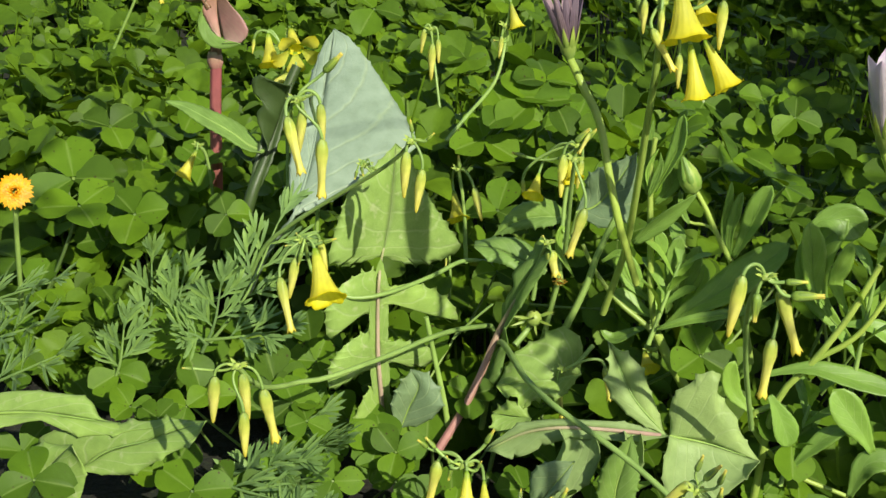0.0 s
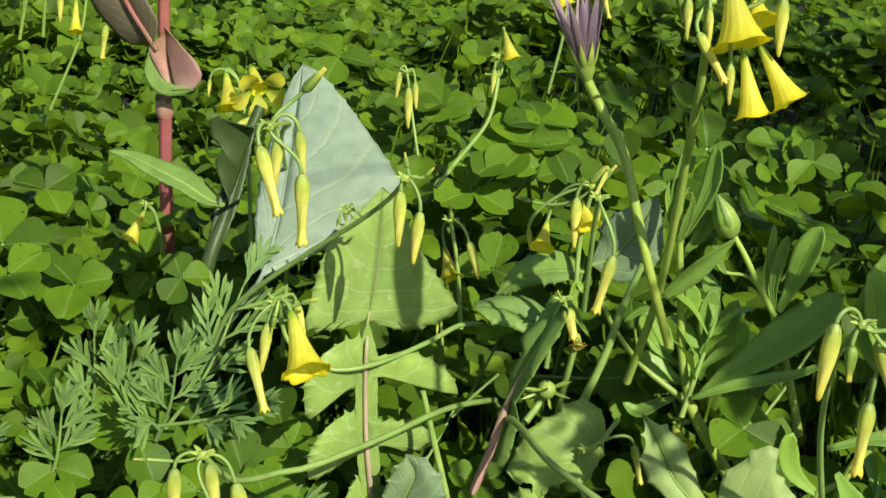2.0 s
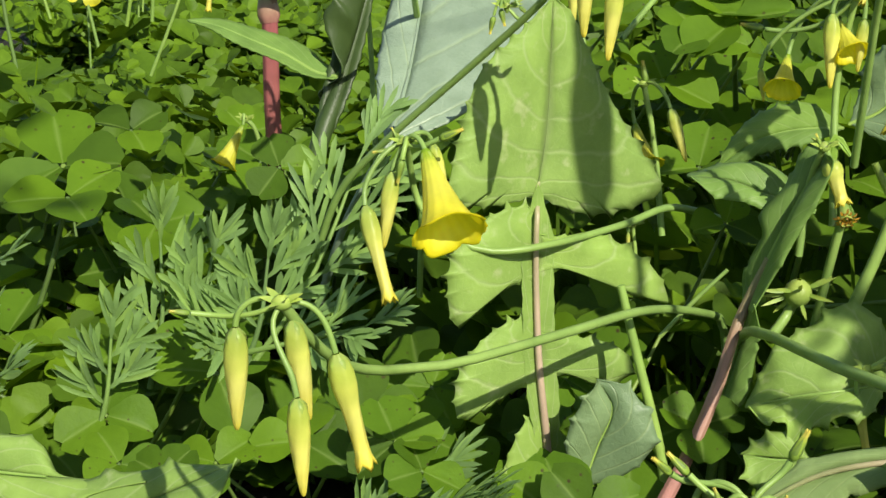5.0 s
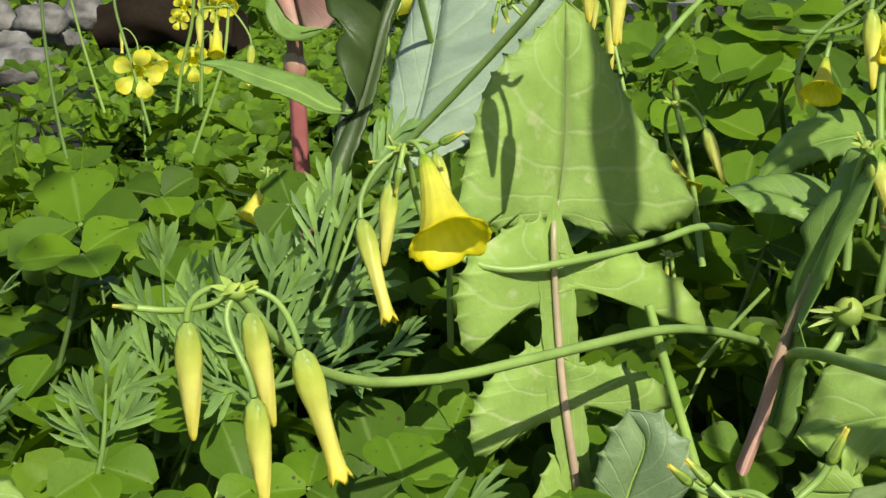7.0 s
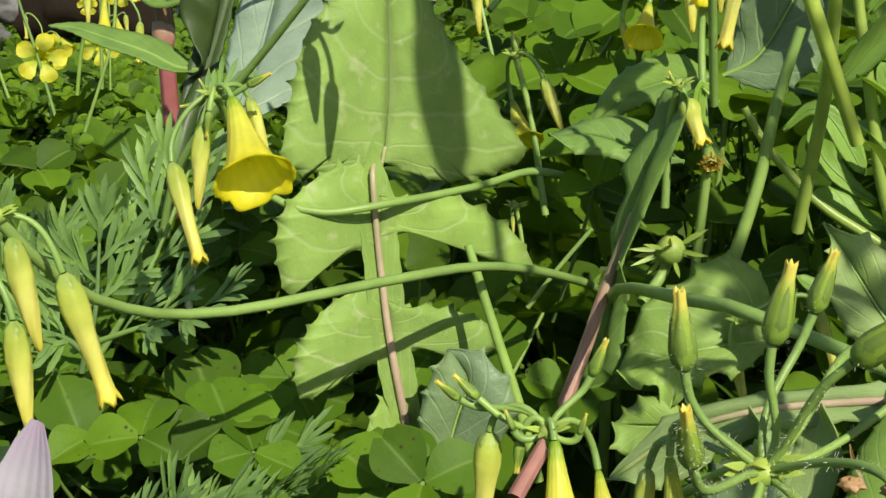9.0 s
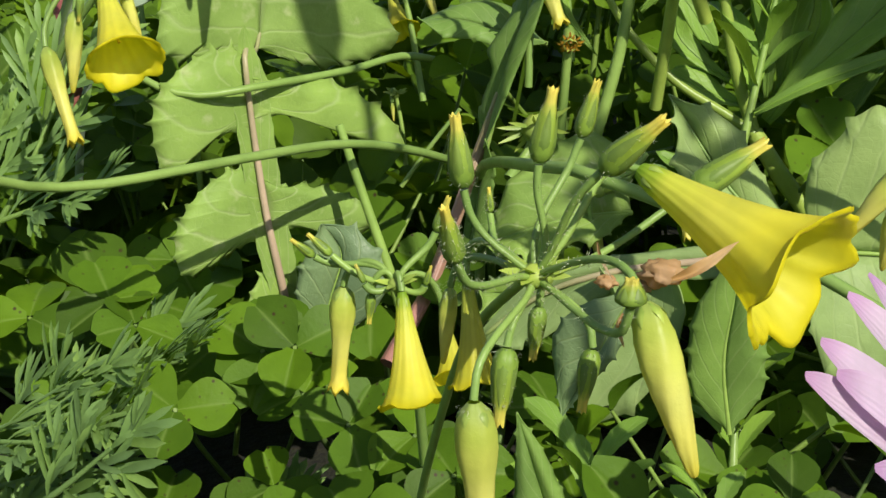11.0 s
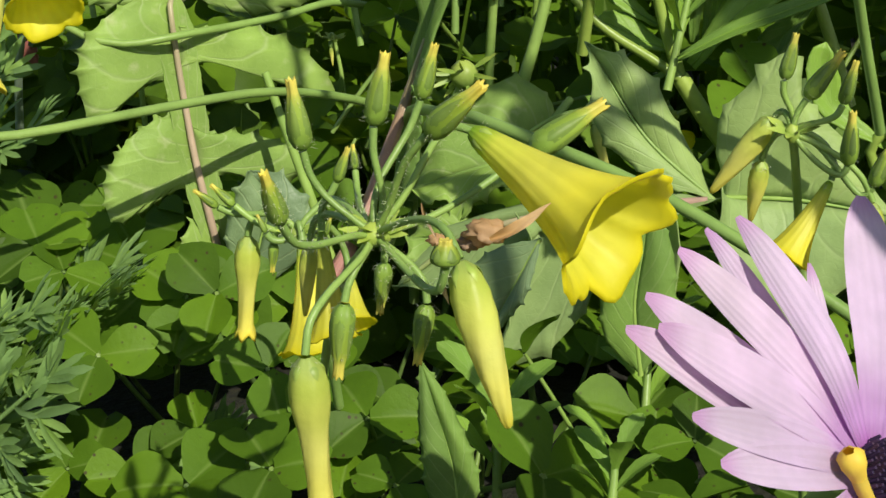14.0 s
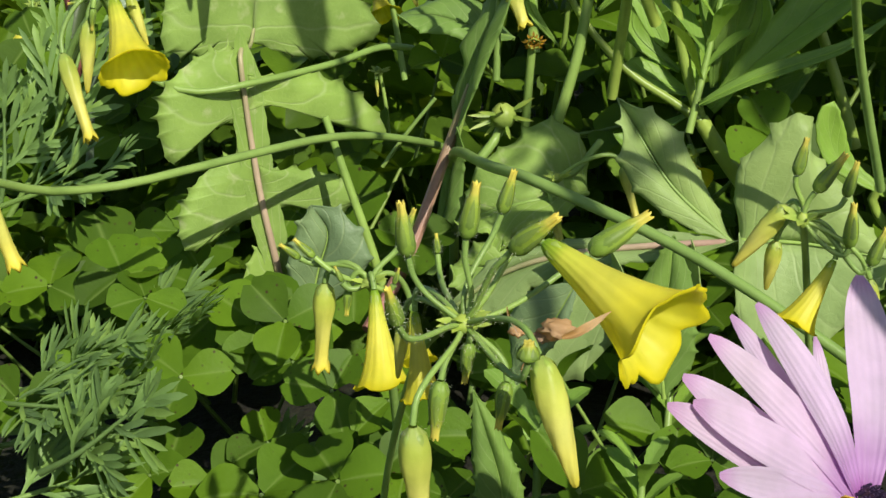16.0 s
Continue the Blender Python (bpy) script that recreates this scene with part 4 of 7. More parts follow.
cluster("yellow sorrel head with one wide open flower beside a red stem", (-0.0795, 0.1550, 0.1604), [(-0.0757, 0.1550, 0.1330), (-0.0707, 0.1500, 0.0879)],
        [("open", (-0.0775, 0.1600, 0.1697), (-0.0709, 0.1500, 0.1626), 0.0125), ("bell", (-0.0869, 0.1550, 0.1670), (-0.0820, 0.1480, 0.1536), 0.005),
         ("spindle", (-0.0724, 0.1500, 0.1506), (-0.0855, 0.1450, 0.1408)), ("spindle", (-0.0937, 0.1550, 0.1636), (-0.0942, 0.1550, 0.1560))])
cluster("yellow sorrel head with a wide trumpet flower and closed ones", (-0.0191, 0.0080, 0.1248), [(-0.0205, 0.0160, 0.1202), (-0.0197, 0.0220, 0.1087), (-0.0128, 0.0200, 0.1022), (-0.0023, 0.0220, 0.0986), (0.0102, 0.0300, 0.0995), (0.0234, 0.0550, 0.0999), (0.0329, 0.0750, 0.1010), (0.0443, 0.0900, 0.0960)],
        [("bell", (-0.0133, 0.0040, 0.1241), (-0.0040, -0.0080, 0.1090), 0.0066, 0.7), ("tube", (-0.0253, 0.0000, 0.1116), (-0.0174, -0.0060, 0.0927), 0.0021), ("spindle", (-0.0211, 0.0060, 0.1185), (-0.0221, 0.0040, 0.1016)),
         ("spindle", (-0.0150, 0.0160, 0.1235), (-0.0111, 0.0160, 0.1110)), ("bud", (-0.0229, 0.0080, 0.1227), (-0.0258, 0.0060, 0.1224)), ("bud", (-0.0208, 0.0080, 0.1254), (-0.0222, 0.0080, 0.1279)), ("bud", (-0.0106, 0.0060, 0.1266), (-0.0056, 0.0060, 0.1290)), ("bud", (-0.0184, 0.0040, 0.1216), (-0.0193, 0.0040, 0.1165))])
cluster("yellow sorrel head with five drooping flowers on a long bowed stalk", (-0.0120, -0.0820, 0.1142), [(-0.0096, -0.0760, 0.1069), (-0.0080, -0.0640, 0.0985), (-0.0055, -0.0500, 0.0930), (-0.0031, -0.0420, 0.0910), (0.0045, -0.0345, 0.0905), (0.0131, -0.0211, 0.0905), (0.0236, -0.0017, 0.0901), (0.0313, 0.0187, 0.0884), (0.0376, 0.0394, 0.0842), (0.0443, 0.0627, 0.0772), (0.0483, 0.0790, 0.0700), (0.0500, 0.0880, 0.0500), (0.0510, 0.0920, 0.0200)],
        [("spindle", (-0.0195, -0.0830, 0.1095), (-0.0197, -0.0820, 0.0915)), ("spindle", (-0.0110, -0.0800, 0.1108), (-0.0082, -0.0790, 0.0937)), ("tube", (-0.0042, -0.0780, 0.1053), (0.0003, -0.0750, 0.0854)),
         ("spindle", (-0.0078, -0.0860, 0.1000), (-0.0065, -0.0860, 0.0834)), ("bud", (-0.0270, -0.0840, 0.1113), (-0.0296, -0.0860, 0.1119))], r=0.00115, rise=0.0015, thin=0.00042)
cluster("yellow sorrel head with two closed flowers throwing shadow on a leaf", (0.0203, 0.0060, 0.1718), [(0.0139, 0.0140, 0.1627), (0.0038, 0.0220, 0.1522), (-0.0137, 0.0320, 0.1366), (-0.0335, 0.0400, 0.1188), (-0.0468, 0.0450, 0.1040), (-0.0553, 0.0500, 0.0839)],
        [("spindle", (0.0189, 0.0050, 0.1680), (0.0195, 0.0050, 0.1500)), ("spindle", (0.0257, 0.0040, 0.1626), (0.0250, 0.0030, 0.1458)), ("bud", (0.0260, 0.0060, 0.1735), (0.0285, 0.0060, 0.1764)), ("bud", (0.0202, 0.0060, 0.1753), (0.0191, 0.0060, 0.1800))], r=0.0010)
cluster("small yellow sorrel head with an open cup flower", (0.0186, 0.1180, 0.1268), [(0.0227, 0.1180, 0.1100), (0.0271, 0.1150, 0.0838)],
        [("bell", (0.016, 0.125, 0.114), (0.021, 0.118, 0.103), 0.0044, 0.9), ("spindle", (0.0271, 0.1140, 0.1209), (0.0327, 0.1120, 0.1064)), ("bud", (0.0191, 0.1180, 0.1272), (0.0179, 0.1180, 0.1333))])
cluster("tangled yellow sorrel head with drooping flowers and thin buds", (0.0736, 0.0850, 0.1562), [(0.0711, 0.0880, 0.1331), (0.0735, 0.0800, 0.0987)],
        [("spindle", (0.0683, 0.0850, 0.1516), (0.0695, 0.0830, 0.1332)), ("bell", (0.0691, 0.0900, 0.1505), (0.0744, 0.0820, 0.1421), 0.0036), ("spindle", (0.0761, 0.0850, 0.1506), (0.0757, 0.0850, 0.1375)),
         ("bell", (0.0584, 0.0900, 0.1402), (0.0580, 0.0820, 0.1321), 0.0038), ("tube", (0.0780, 0.0850, 0.1626), (0.0750, 0.0800, 0.1546)), ("bud", (0.0725, 0.0850, 0.1576), (0.0775, 0.0850, 0.1641)), ("bud", (0.0762, 0.0850, 0.1589), (0.0808, 0.0850, 0.1649)),
         ("bud", (0.0518, 0.0900, 0.1465), (0.0458, 0.0900, 0.1474)), ("spindle", (0.0518, 0.0900, 0.1363), (0.0533, 0.0900, 0.1278))])
cluster("yellow sorrel head with one closed flower on an arched pedicel", (0.0784, 0.0300, 0.1670), [(0.0775, 0.0400, 0.1542), (0.0766, 0.0600, 0.1181)], [("tube", (0.0853, 0.0220, 0.1514), (0.0819, 0.0200, 0.1323))], rise=0.006)
cluster("tall yellow sorrel head with trumpet flowers, held high", (0.1033, 0.0000, 0.2358), [(0.1043, 0.0040, 0.2155), (0.1035, 0.0200, 0.1863), (0.1024, 0.0400, 0.1507), (0.1004, 0.0600, 0.1221), (0.0946, 0.0750, 0.0878)],
        [("bell", (0.1076, 0.0000, 0.2435), (0.1136, -0.0060, 0.2252), 0.0070), ("bell", (0.1147, 0.0020, 0.2224), (0.1200, -0.0020, 0.2047), 0.0045), ("bell", (0.1191, 0.0040, 0.2243), (0.1300, 0.0000, 0.2097), 0.0047), ("spindle", (0.1233, 0.0000, 0.2390), (0.1243, 0.0000, 0.2223)),
         ("tube", (0.1013, -0.0040, 0.2273), (0.1106, -0.0040, 0.2142)), ("spindle", (0.1116, 0.0000, 0.2190), (0.1128, 0.0000, 0.2071)), ("bud", (0.1199, 0.0000, 0.2403), (0.1253, 0.0000, 0.2491)), ("spindle", (0.0975, -0.0020, 0.2363), (0.0985, -0.0020, 0.2246)), ("spindle", (0.1036, -0.0040, 0.2340), (0.1049, -0.0040, 0.2241)),
         ("bell", (0.1153, 0.0060, 0.2388), (0.1179, 0.0000, 0.2317), 0.004), ("bud", (0.0948, 0.0000, 0.2373), (0.0971, 0.0000, 0.2292))], r=0.0015, mat=STEM_LIGHT)
cluster("yellow sorrel head with faded drooping flowers", (0.1497, -0.0650, 0.1691), [(0.1471, -0.0500, 0.1530), (0.1512, -0.0200, 0.1199), (0.1589, 0.0000, 0.0845)],
        [("spindle", (0.1428, -0.0700, 0.1702), (0.1417, -0.0700, 0.1493)), ("tube", (0.1548, -0.0620, 0.1647), (0.1638, -0.0600, 0.1439)), ("tube", (0.1558, -0.0600, 0.1471), (0.1559, -0.0600, 0.1268)), ("bud", (0.1558, -0.0650, 0.1684), (0.1624, -0.0650, 0.1696)), ("bud", (0.1583, -0.0650, 0.1641), (0.1681, -0.0650, 0.1660)), ("bud", (0.1482, -0.0650, 0.1632), (0.1490, -0.0650, 0.1538))])
cluster("low yellow sorrel head with a closed tube and an open trumpet", (0.0625, -0.0560, 0.0788), [(0.0625, -0.0500, 0.0707), (0.0613, -0.0400, 0.0555), (0.0596, -0.0300, 0.0368)],
        [("tube", (0.0530, -0.0540, 0.0775), (0.0512, -0.0540, 0.0596), 0.0022), ("bell", (0.0639, -0.0580, 0.0780), (0.0666, -0.0640, 0.0609), 0.0047, 0.8), ("bell", (0.0691, -0.0500, 0.0710), (0.0716, -0.0560, 0.0630), 0.0030), ("bud", (0.0488, -0.0560, 0.0831), (0.0458, -0.0580, 0.0863)), ("bud", (0.0518, -0.0560, 0.0834), (0.0480, -0.0560, 0.0868)),
         ("bud", (0.0685, -0.0520, 0.0867), (0.0708, -0.0520, 0.0924)), ("bud", (0.0673, -0.0560, 0.0787), (0.0684, -0.0560, 0.0819)), ("bud", (0.0577, -0.0580, 0.0794), (0.0564, -0.0580, 0.0824)), ("bud", (0.0582, -0.0560, 0.0771), (0.0576, -0.0560, 0.0719))])
NEAR_FLOWERS = [("bell", (0.1080, -0.1340, 0.1129), (0.1234, -0.1430, 0.1048), 0.0060, 1.1),
                ("spindle", (0.1096, -0.1500, 0.1045), (0.1142, -0.1530, 0.0897), 0.0019),
                ("tube", (0.0943, -0.1500, 0.0946), (0.0949, -0.1500, 0.0782), 0.0020),
                ("bell", (0.0887, -0.1250, 0.0996), (0.0902, -0.1280, 0.0881), 0.0026),
                ("spindle", (0.0862, -0.1220, 0.0973), (0.0851, -0.1220, 0.0884))]
NEAR_BUDS = [("bud", (0.0914, -0.1380, 0.1119), (0.0910, -0.1390, 0.1191)),
             ("bud", (0.0986, -0.1370, 0.1142), (0.1001, -0.1370, 0.1213)),
             ("bud", (0.1018, -0.1300, 0.1155), (0.1035, -0.1300, 0.1211)),
             ("bud", (0.1052, -0.1420, 0.1144), (0.1110, -0.1440, 0.1195)),
             ("bud", (0.1124, -0.1250, 0.1090), (0.1199, -0.1220, 0.1136)),
             ("bud", (0.0960, -0.1420, 0.0972), (0.0952, -0.1430, 0.0897)),
             ("bud", (0.1039, -0.1400, 0.0967), (0.1029, -0.1410, 0.0907)),
             ("bud", (0.0935, -0.1520, 0.1083), (0.0933, -0.1550, 0.1137)),
             ("bud", (0.0886, -0.1100, 0.1031), (0.0885, -0.1100, 0.1061)),
             ("bud", (0.1086, -0.1520, 0.1047), (0.1087, -0.1520, 0.1071), 0.0013),
             ("bud", (0.0976, -0.1320, 0.0984), (0.0968, -0.1320, 0.0927))]
cluster("near yellow sorrel head with a large trumpet flower and hairy buds", (0.098, -0.137, 0.103), [(0.0945, -0.1250, 0.0988), (0.0857, -0.1100, 0.0879), (0.0784, -0.0950, 0.0720), (0.0696, -0.0750, 0.0486), (0.0621, -0.0600, 0.0197)],
        NEAR_FLOWERS + NEAR_BUDS, r=0.0007, rise=0.002, thin=0.00034, hairy=True, knot=1.8)
cluster("yellow sorrel head of closed flowers and hairy buds behind the daisy", (0.1403, -0.0850, 0.1026), [(0.1413, -0.0800, 0.0942), (0.1437, -0.0600, 0.0651), (0.1457, -0.0400, 0.0263)],
        [("spindle", (0.1380, -0.0830, 0.1042), (0.1300, -0.0820, 0.0936), 0.0016), ("spindle", (0.1366, -0.0820, 0.0981), (0.1353, -0.0800, 0.0892), 0.0013), ("bell", (0.1454, -0.0840, 0.0959), (0.1399, -0.0880, 0.0862), 0.0030, 0.6), ("bud", (0.1391, -0.0850, 0.1096), (0.1404, -0.0850, 0.1154)), ("bud", (0.1420, -0.0850, 0.1071), (0.1462, -0.0850, 0.1131)),
         ("bud", (0.1465, -0.0850, 0.1064), (0.1479, -0.0850, 0.1119)), ("bud", (0.1474, -0.0850, 0.0984), (0.1478, -0.0850, 0.1054)), ("bud", (0.1507, -0.0850, 0.0956), (0.1528, -0.0850, 0.1016)), ("tube", (0.1508, -0.0850, 0.0934), (0.1530, -0.0850, 0.0850))], r=0.0007, rise=0.002, thin=0.00036, hairy=True)
cluster("single drooping yellow sorrel flower among clover", (-0.13, 0.18, 0.097), [(-0.127, 0.182, 0.093), (-0.125, 0.185, 0.081), (-0.124, 0.19, 0.061)], [("bell", (-0.13, 0.178, 0.095), (-0.135, 0.172, 0.081), 0.0042, 0.3)])


# ---- daisies ----
def daisy():
    c = Vector((0.1497, -0.1200, 0.0713))
    n = Vector((0.78, -0.37, 0.50)).normalized()
    d = thing("pink_daisy", tuple(c + Vector((0.02, 0.02, -0.066))), "pale pink daisy with a dark purple disc and yellow anthers", "daisy")
    a = n.cross(Vector((0, 0, 1))).normalized()
    b = n.cross(a)
    stem(d, [c - n * 0.003, c - n * 0.012 + Vector((0.002, 0.002, -0.004)), c + Vector((0.004, 0.014, -0.035)), c + Vector((0.02, 0.02, -0.066))], 0.0014, 0.0018, STEM, count=16)
    r = random.Random(4)
    # angle round the disc, length, half width, how far it lies behind the others
    petals = [(-0.43, 0.0290, 0.0026, 0), (-0.57, 0.0324, 0.0025, 0), (-0.755, 0.0408, 0.0030, 0.0022), (-0.80, 0.0371, 0.0032, 0), (-0.885, 0.0386, 0.0031, 0.0018), (-1.10, 0.0364, 0.0034, 0),
              (-1.32, 0.0341, 0.0034, 0.0022), (-1.485, 0.0328, 0.0046, 0), (-1.997, 0.0262, 0.0026, 0.0045), (-2.35, 0.0391, 0.0037, 0)]
    petals += [(-2.64 - 0.30 * k, 0.0345 + 0.002 * math.sin(k * 2.1), 0.0032, 0.001 * (k % 2)) for k in range(3, 13)]
    for x, ln, wide, behind in petals:
        out = a * math.cos(x) + b * math.sin(x)
        turned = x == -2.35
        line = [c + out * 0.003 - n * behind * 0.3, c + out * ln * 0.45 + n * (0.0014 - behind), c + out * ln - n * behind * 0.4]
        face = Vector((0.25, -0.9, 0.35)) if turned else n + out.cross(n) * r.uniform(-0.12, 0.12)
        Shape().blade(line, wide, face, "ray", 0.16, 0, 0, 24, 11).object("petal", PETAL, d)
    s = Shape()
    for k in range(90):
        x, q = k * 2.399963, 0.0040 * math.sqrt(k / 90)
        p = c + (a * math.cos(x) + b * math.sin(x)) * q + n * (0.0012 - 40 * q * q)
        s.tube([p, p + n * 0.0013 + (a * math.cos(x) + b * math.sin(x)) * 0.0003], 0.00038, 0.0002, 3, 5)
    s.object("disc", DISC, d, "dark purple disc")
    for foot, p, e in (((0.1484, -0.1262, 0.0712), (0.1475, -0.1278, 0.0735), (0.1468, -0.1285, 0.0755)), ((0.1530, -0.1215, 0.0690), (0.1545, -0.1230, 0.0690), (0.1555, -0.1235, 0.0685))):
        p, e = V(p), V(e)
        out = (e - p).normalized()
        st = Shape().tube([V(foot), p, e], 0.0008, 0.0009, 8, 8)
        st.spun(e - out * 0.0006, e + out * 0.0034, [(0, 0.0009), (0.25, 0.0011), (0.5, 0.00145), (0.75, 0.0015), (0.92, 0.0011), (1, 0.0006)], 12, 0.15).object("anther", POLLEN, d)


def closed_daisy(base, way, length, pts, petals=13, spread=0.24, label="closed purple daisy on a hairy green stem", mat=PETAL_BACK, r=0.0020, wide=0.0021):
    base, way = V(base), V(way).normalized()
    d = thing("closed_daisy", tuple(V(pts[-1])), label, "daisy", "closed daisies")
    stem(d, [base - way * 0.001] + list(pts), r * 0.85, r * 0.8, STEM_LIGHT, count=24)
    a = way.cross(Vector((0.2, -1, 0))).normalized()
    b = way.cross(a)
    g = random.Random(3)
    for k in range(petals):
        x = 2 * math.pi * k / petals
        out = a * math.cos(x) + b * math.sin(x)
        ln = length * g.uniform(0.9, 1.08)
        sp = spread * g.uniform(0.7, 1.25)
        Shape().blade([base + out * 0.0022, base + way * ln * 0.5 + out * (0.0035 + ln * sp * 0.35), base + way * ln + out * (0.003 + ln * sp)], wide, out, "spoon" if mat is WHITE_PETAL else "lance", -0.45, 0, 0, 13, 7).object("petal", mat, d)
    for k in range(9):
        x = 2 * math.pi * k / 9 + 0.3
        out = a * math.cos(x) + b * math.sin(x)
        Shape().blade([base + out * 0.0012, base + way * length * 0.2 + out * 0.0042, base + way * length * 0.46 + out * 0.0062], 0.0013, out, "lance", -0.4, 0, 0, 9, 5).object("sepal", SEPAL, d)
    Shape().spun(base - way * 0.0015, base + way * 0.006, [(0, r * 0.8), (0.4, 0.0030), (1, 0.0036)], 12).object("cup", SEPAL, d)


daisy()
closed_daisy((0.0685, 0.0540, 0.2009), (-0.22, -0.1, 0.97), 0.0275, [(0.0752, 0.0540, 0.1898), (0.0839, 0.0500, 0.1775), (0.0912, 0.0450, 0.1576), (0.0981, 0.0450, 0.1379), (0.1071, 0.0600, 0.1099)])
closed_daisy((0.1870, 0.0250, 0.1905), (-0.18, -0.20, 0.97), 0.035, [(0.1920, 0.0270, 0.1786), (0.2046, 0.0300, 0.1401)], 9, 0.13, "half-closed white and purple daisy on a stem", WHITE_PETAL, wide=0.0040)


# ---- leafy daisy plant ----
def leafy_plant():
    p = thing("leafy_daisy_plant", (0.138, 0.08, 0.052), "leafy daisy plant with fresh green toothed leaves and a bud", "plant")
    stem(p, [(0.1440, 0.0800, 0.0420), (0.1330, 0.0800, 0.0590), (0.1250, 0.0800, 0.0700), (0.1180, 0.0800, 0.0810)], 0.0026, 0.0022, STEM_LIGHT)
    stem(p, [(0.1180, 0.0800, 0.0810), (0.1130, 0.0800, 0.0990), (0.1100, 0.0800, 0.1180), (0.1070, 0.0800, 0.1380), (0.1050, 0.0800, 0.1540), (0.1050, 0.0800, 0.1660)], 0.0017, 0.0010, STEM_LIGHT)
    stem(p, [(0.1180, 0.0780, 0.0810), (0.1110, 0.0780, 0.0860), (0.0990, 0.0780, 0.0940), (0.0880, 0.0780, 0.1060), (0.0820, 0.0780, 0.1160)], 0.0013, 0.0009, STEM_LIGHT)
    stem(p, [(0.1590, 0.0840, 0.0730), (0.1550, 0.0840, 0.0860), (0.1490, 0.0840, 0.1030), (0.1430, 0.0840, 0.1180)], 0.0016, 0.0013, STEM_LIGHT)
    stem(p, [(0.1430, 0.0800, 0.1190), (0.1360, 0.0800, 0.1290), (0.1300, 0.0800, 0.1390), (0.1250, 0.0800, 0.1460)], 0.0012, 0.0010, STEM_LIGHT)
    stem(p, [(0.1430, 0.0820, 0.1190), (0.1330, 0.0820, 0.1310), (0.1240, 0.0820, 0.1320), (0.1200, 0.0820, 0.1370), (0.1190, 0.0820, 0.1440)], 0.0008, 0.0006, STEM_LIGHT)
    lo, hi = V((0.124, 0.078, 0.146)), V((0.117, 0.076, 0.161))
    b = Shape().spun(lo, hi, [(0, 0.001), (0.12, 0.0036), (0.35, 0.0046), (0.6, 0.0038), (0.85, 0.0018), (1, 0.0003)], 20, 0.12, 0.6)
    bud = b.object("flower_bud", SEPAL, p)
    for k in range(9):
        x = k * 2 * math.pi / 9
        out = Vector((math.cos(x), math.sin(x), 0.1 * math.cos(x)))
        Shape().blade([lo + out * 0.001, lo.lerp(hi, 0.35) + out * 0.0048, lo.lerp(hi, 0.75) + out * 0.0030, lo.lerp(hi, 1.04) + out * 0.0006], 0.0014, out, "lance", -0.5, 0, 0, 11, 5).object("sepal", DAISY_LEAF, bud)

    def leaf(pts, w, face, shape="spoon", curl=0.0):
        Shape().blade(pts, w, face, shape, 0.30, 5 if w > 0.003 else 0, 0.0003, 17, 9, curl).object("leaf", DAISY_LEAF, p, thick=0.0003)
        Shape().tube([V(q) + V(face).normalized() * 0.0002 for q in pts], 0.0003, 0.0001, 12, 6).object("leaf_rib", DAISY_LEAF, p)

    leaf([(0.1080, 0.0780, 0.1440), (0.1120, 0.0780, 0.1550), (0.1150, 0.0780, 0.1660), (0.1150, 0.0780, 0.1780)], 0.0038, (-0.6, -0.7, 0.3))
    leaf([(0.1030, 0.0740, 0.1220), (0.1100, 0.0740, 0.1300), (0.1170, 0.0740, 0.1380), (0.1250, 0.0740, 0.1470)], 0.0040, (0.2, -0.8, -0.2), "lance")
    leaf([(0.1210, 0.0780, 0.0840), (0.1290, 0.0780, 0.0940), (0.1410, 0.0780, 0.1050), (0.1550, 0.0780, 0.1190), (0.1650, 0.0780, 0.1310)], 0.0075, (-0.3, -0.8, 0.5))
    leaf([(0.1180, 0.0700, 0.0870), (0.1290, 0.0700, 0.0930), (0.1420, 0.0700, 0.0980), (0.1550, 0.0700, 0.1030), (0.1670, 0.0700, 0.1120)], 0.0026, (0.1, -0.7, 0.8), "lance")
    leaf([(0.1210, 0.0840, 0.0890), (0.1210, 0.0840, 0.1030), (0.1200, 0.0840, 0.1140), (0.1210, 0.0840, 0.1250)], 0.0042, (0.4, -0.8, 0.3))
    leaf([(0.1240, 0.0860, 0.0890), (0.1260, 0.0860, 0.1010), (0.1280, 0.0860, 0.1110), (0.1300, 0.0860, 0.1210)], 0.0040, (-0.3, -0.9, 0.2))
    leaf([(0.1260, 0.0840, 0.0880), (0.1290, 0.0840, 0.0960), (0.1330, 0.0840, 0.1070), (0.1330, 0.0840, 0.1140)], 0.0045, (-0.5, -0.8, 0.3))
    leaf([(0.1430, 0.0820, 0.1190), (0.1380, 0.0820, 0.1300), (0.1380, 0.0820, 0.1410), (0.1380, 0.0820, 0.1520)], 0.0022, (0.6, -0.7, 0.2))
    leaf([(0.1430, 0.0800, 0.1190), (0.1410, 0.0800, 0.1310), (0.1420, 0.0800, 0.1400), (0.1430, 0.0800, 0.1490)], 0.0026, (-0.5, -0.8, 0.2))
    leaf([(0.1440, 0.0790, 0.1210), (0.1470, 0.0790, 0.1300), (0.1500, 0.0790, 0.1410), (0.1540, 0.0790, 0.1540)], 0.0052, (-0.6, -0.8, 0.3))
    leaf([(0.1240, 0.0800, 0.1320), (0.1210, 0.0800, 0.1360), (0.1190, 0.0800, 0.1410), (0.1180, 0.0800, 0.1460)], 0.0016, (0.1, -0.9, 0.3), "lance")
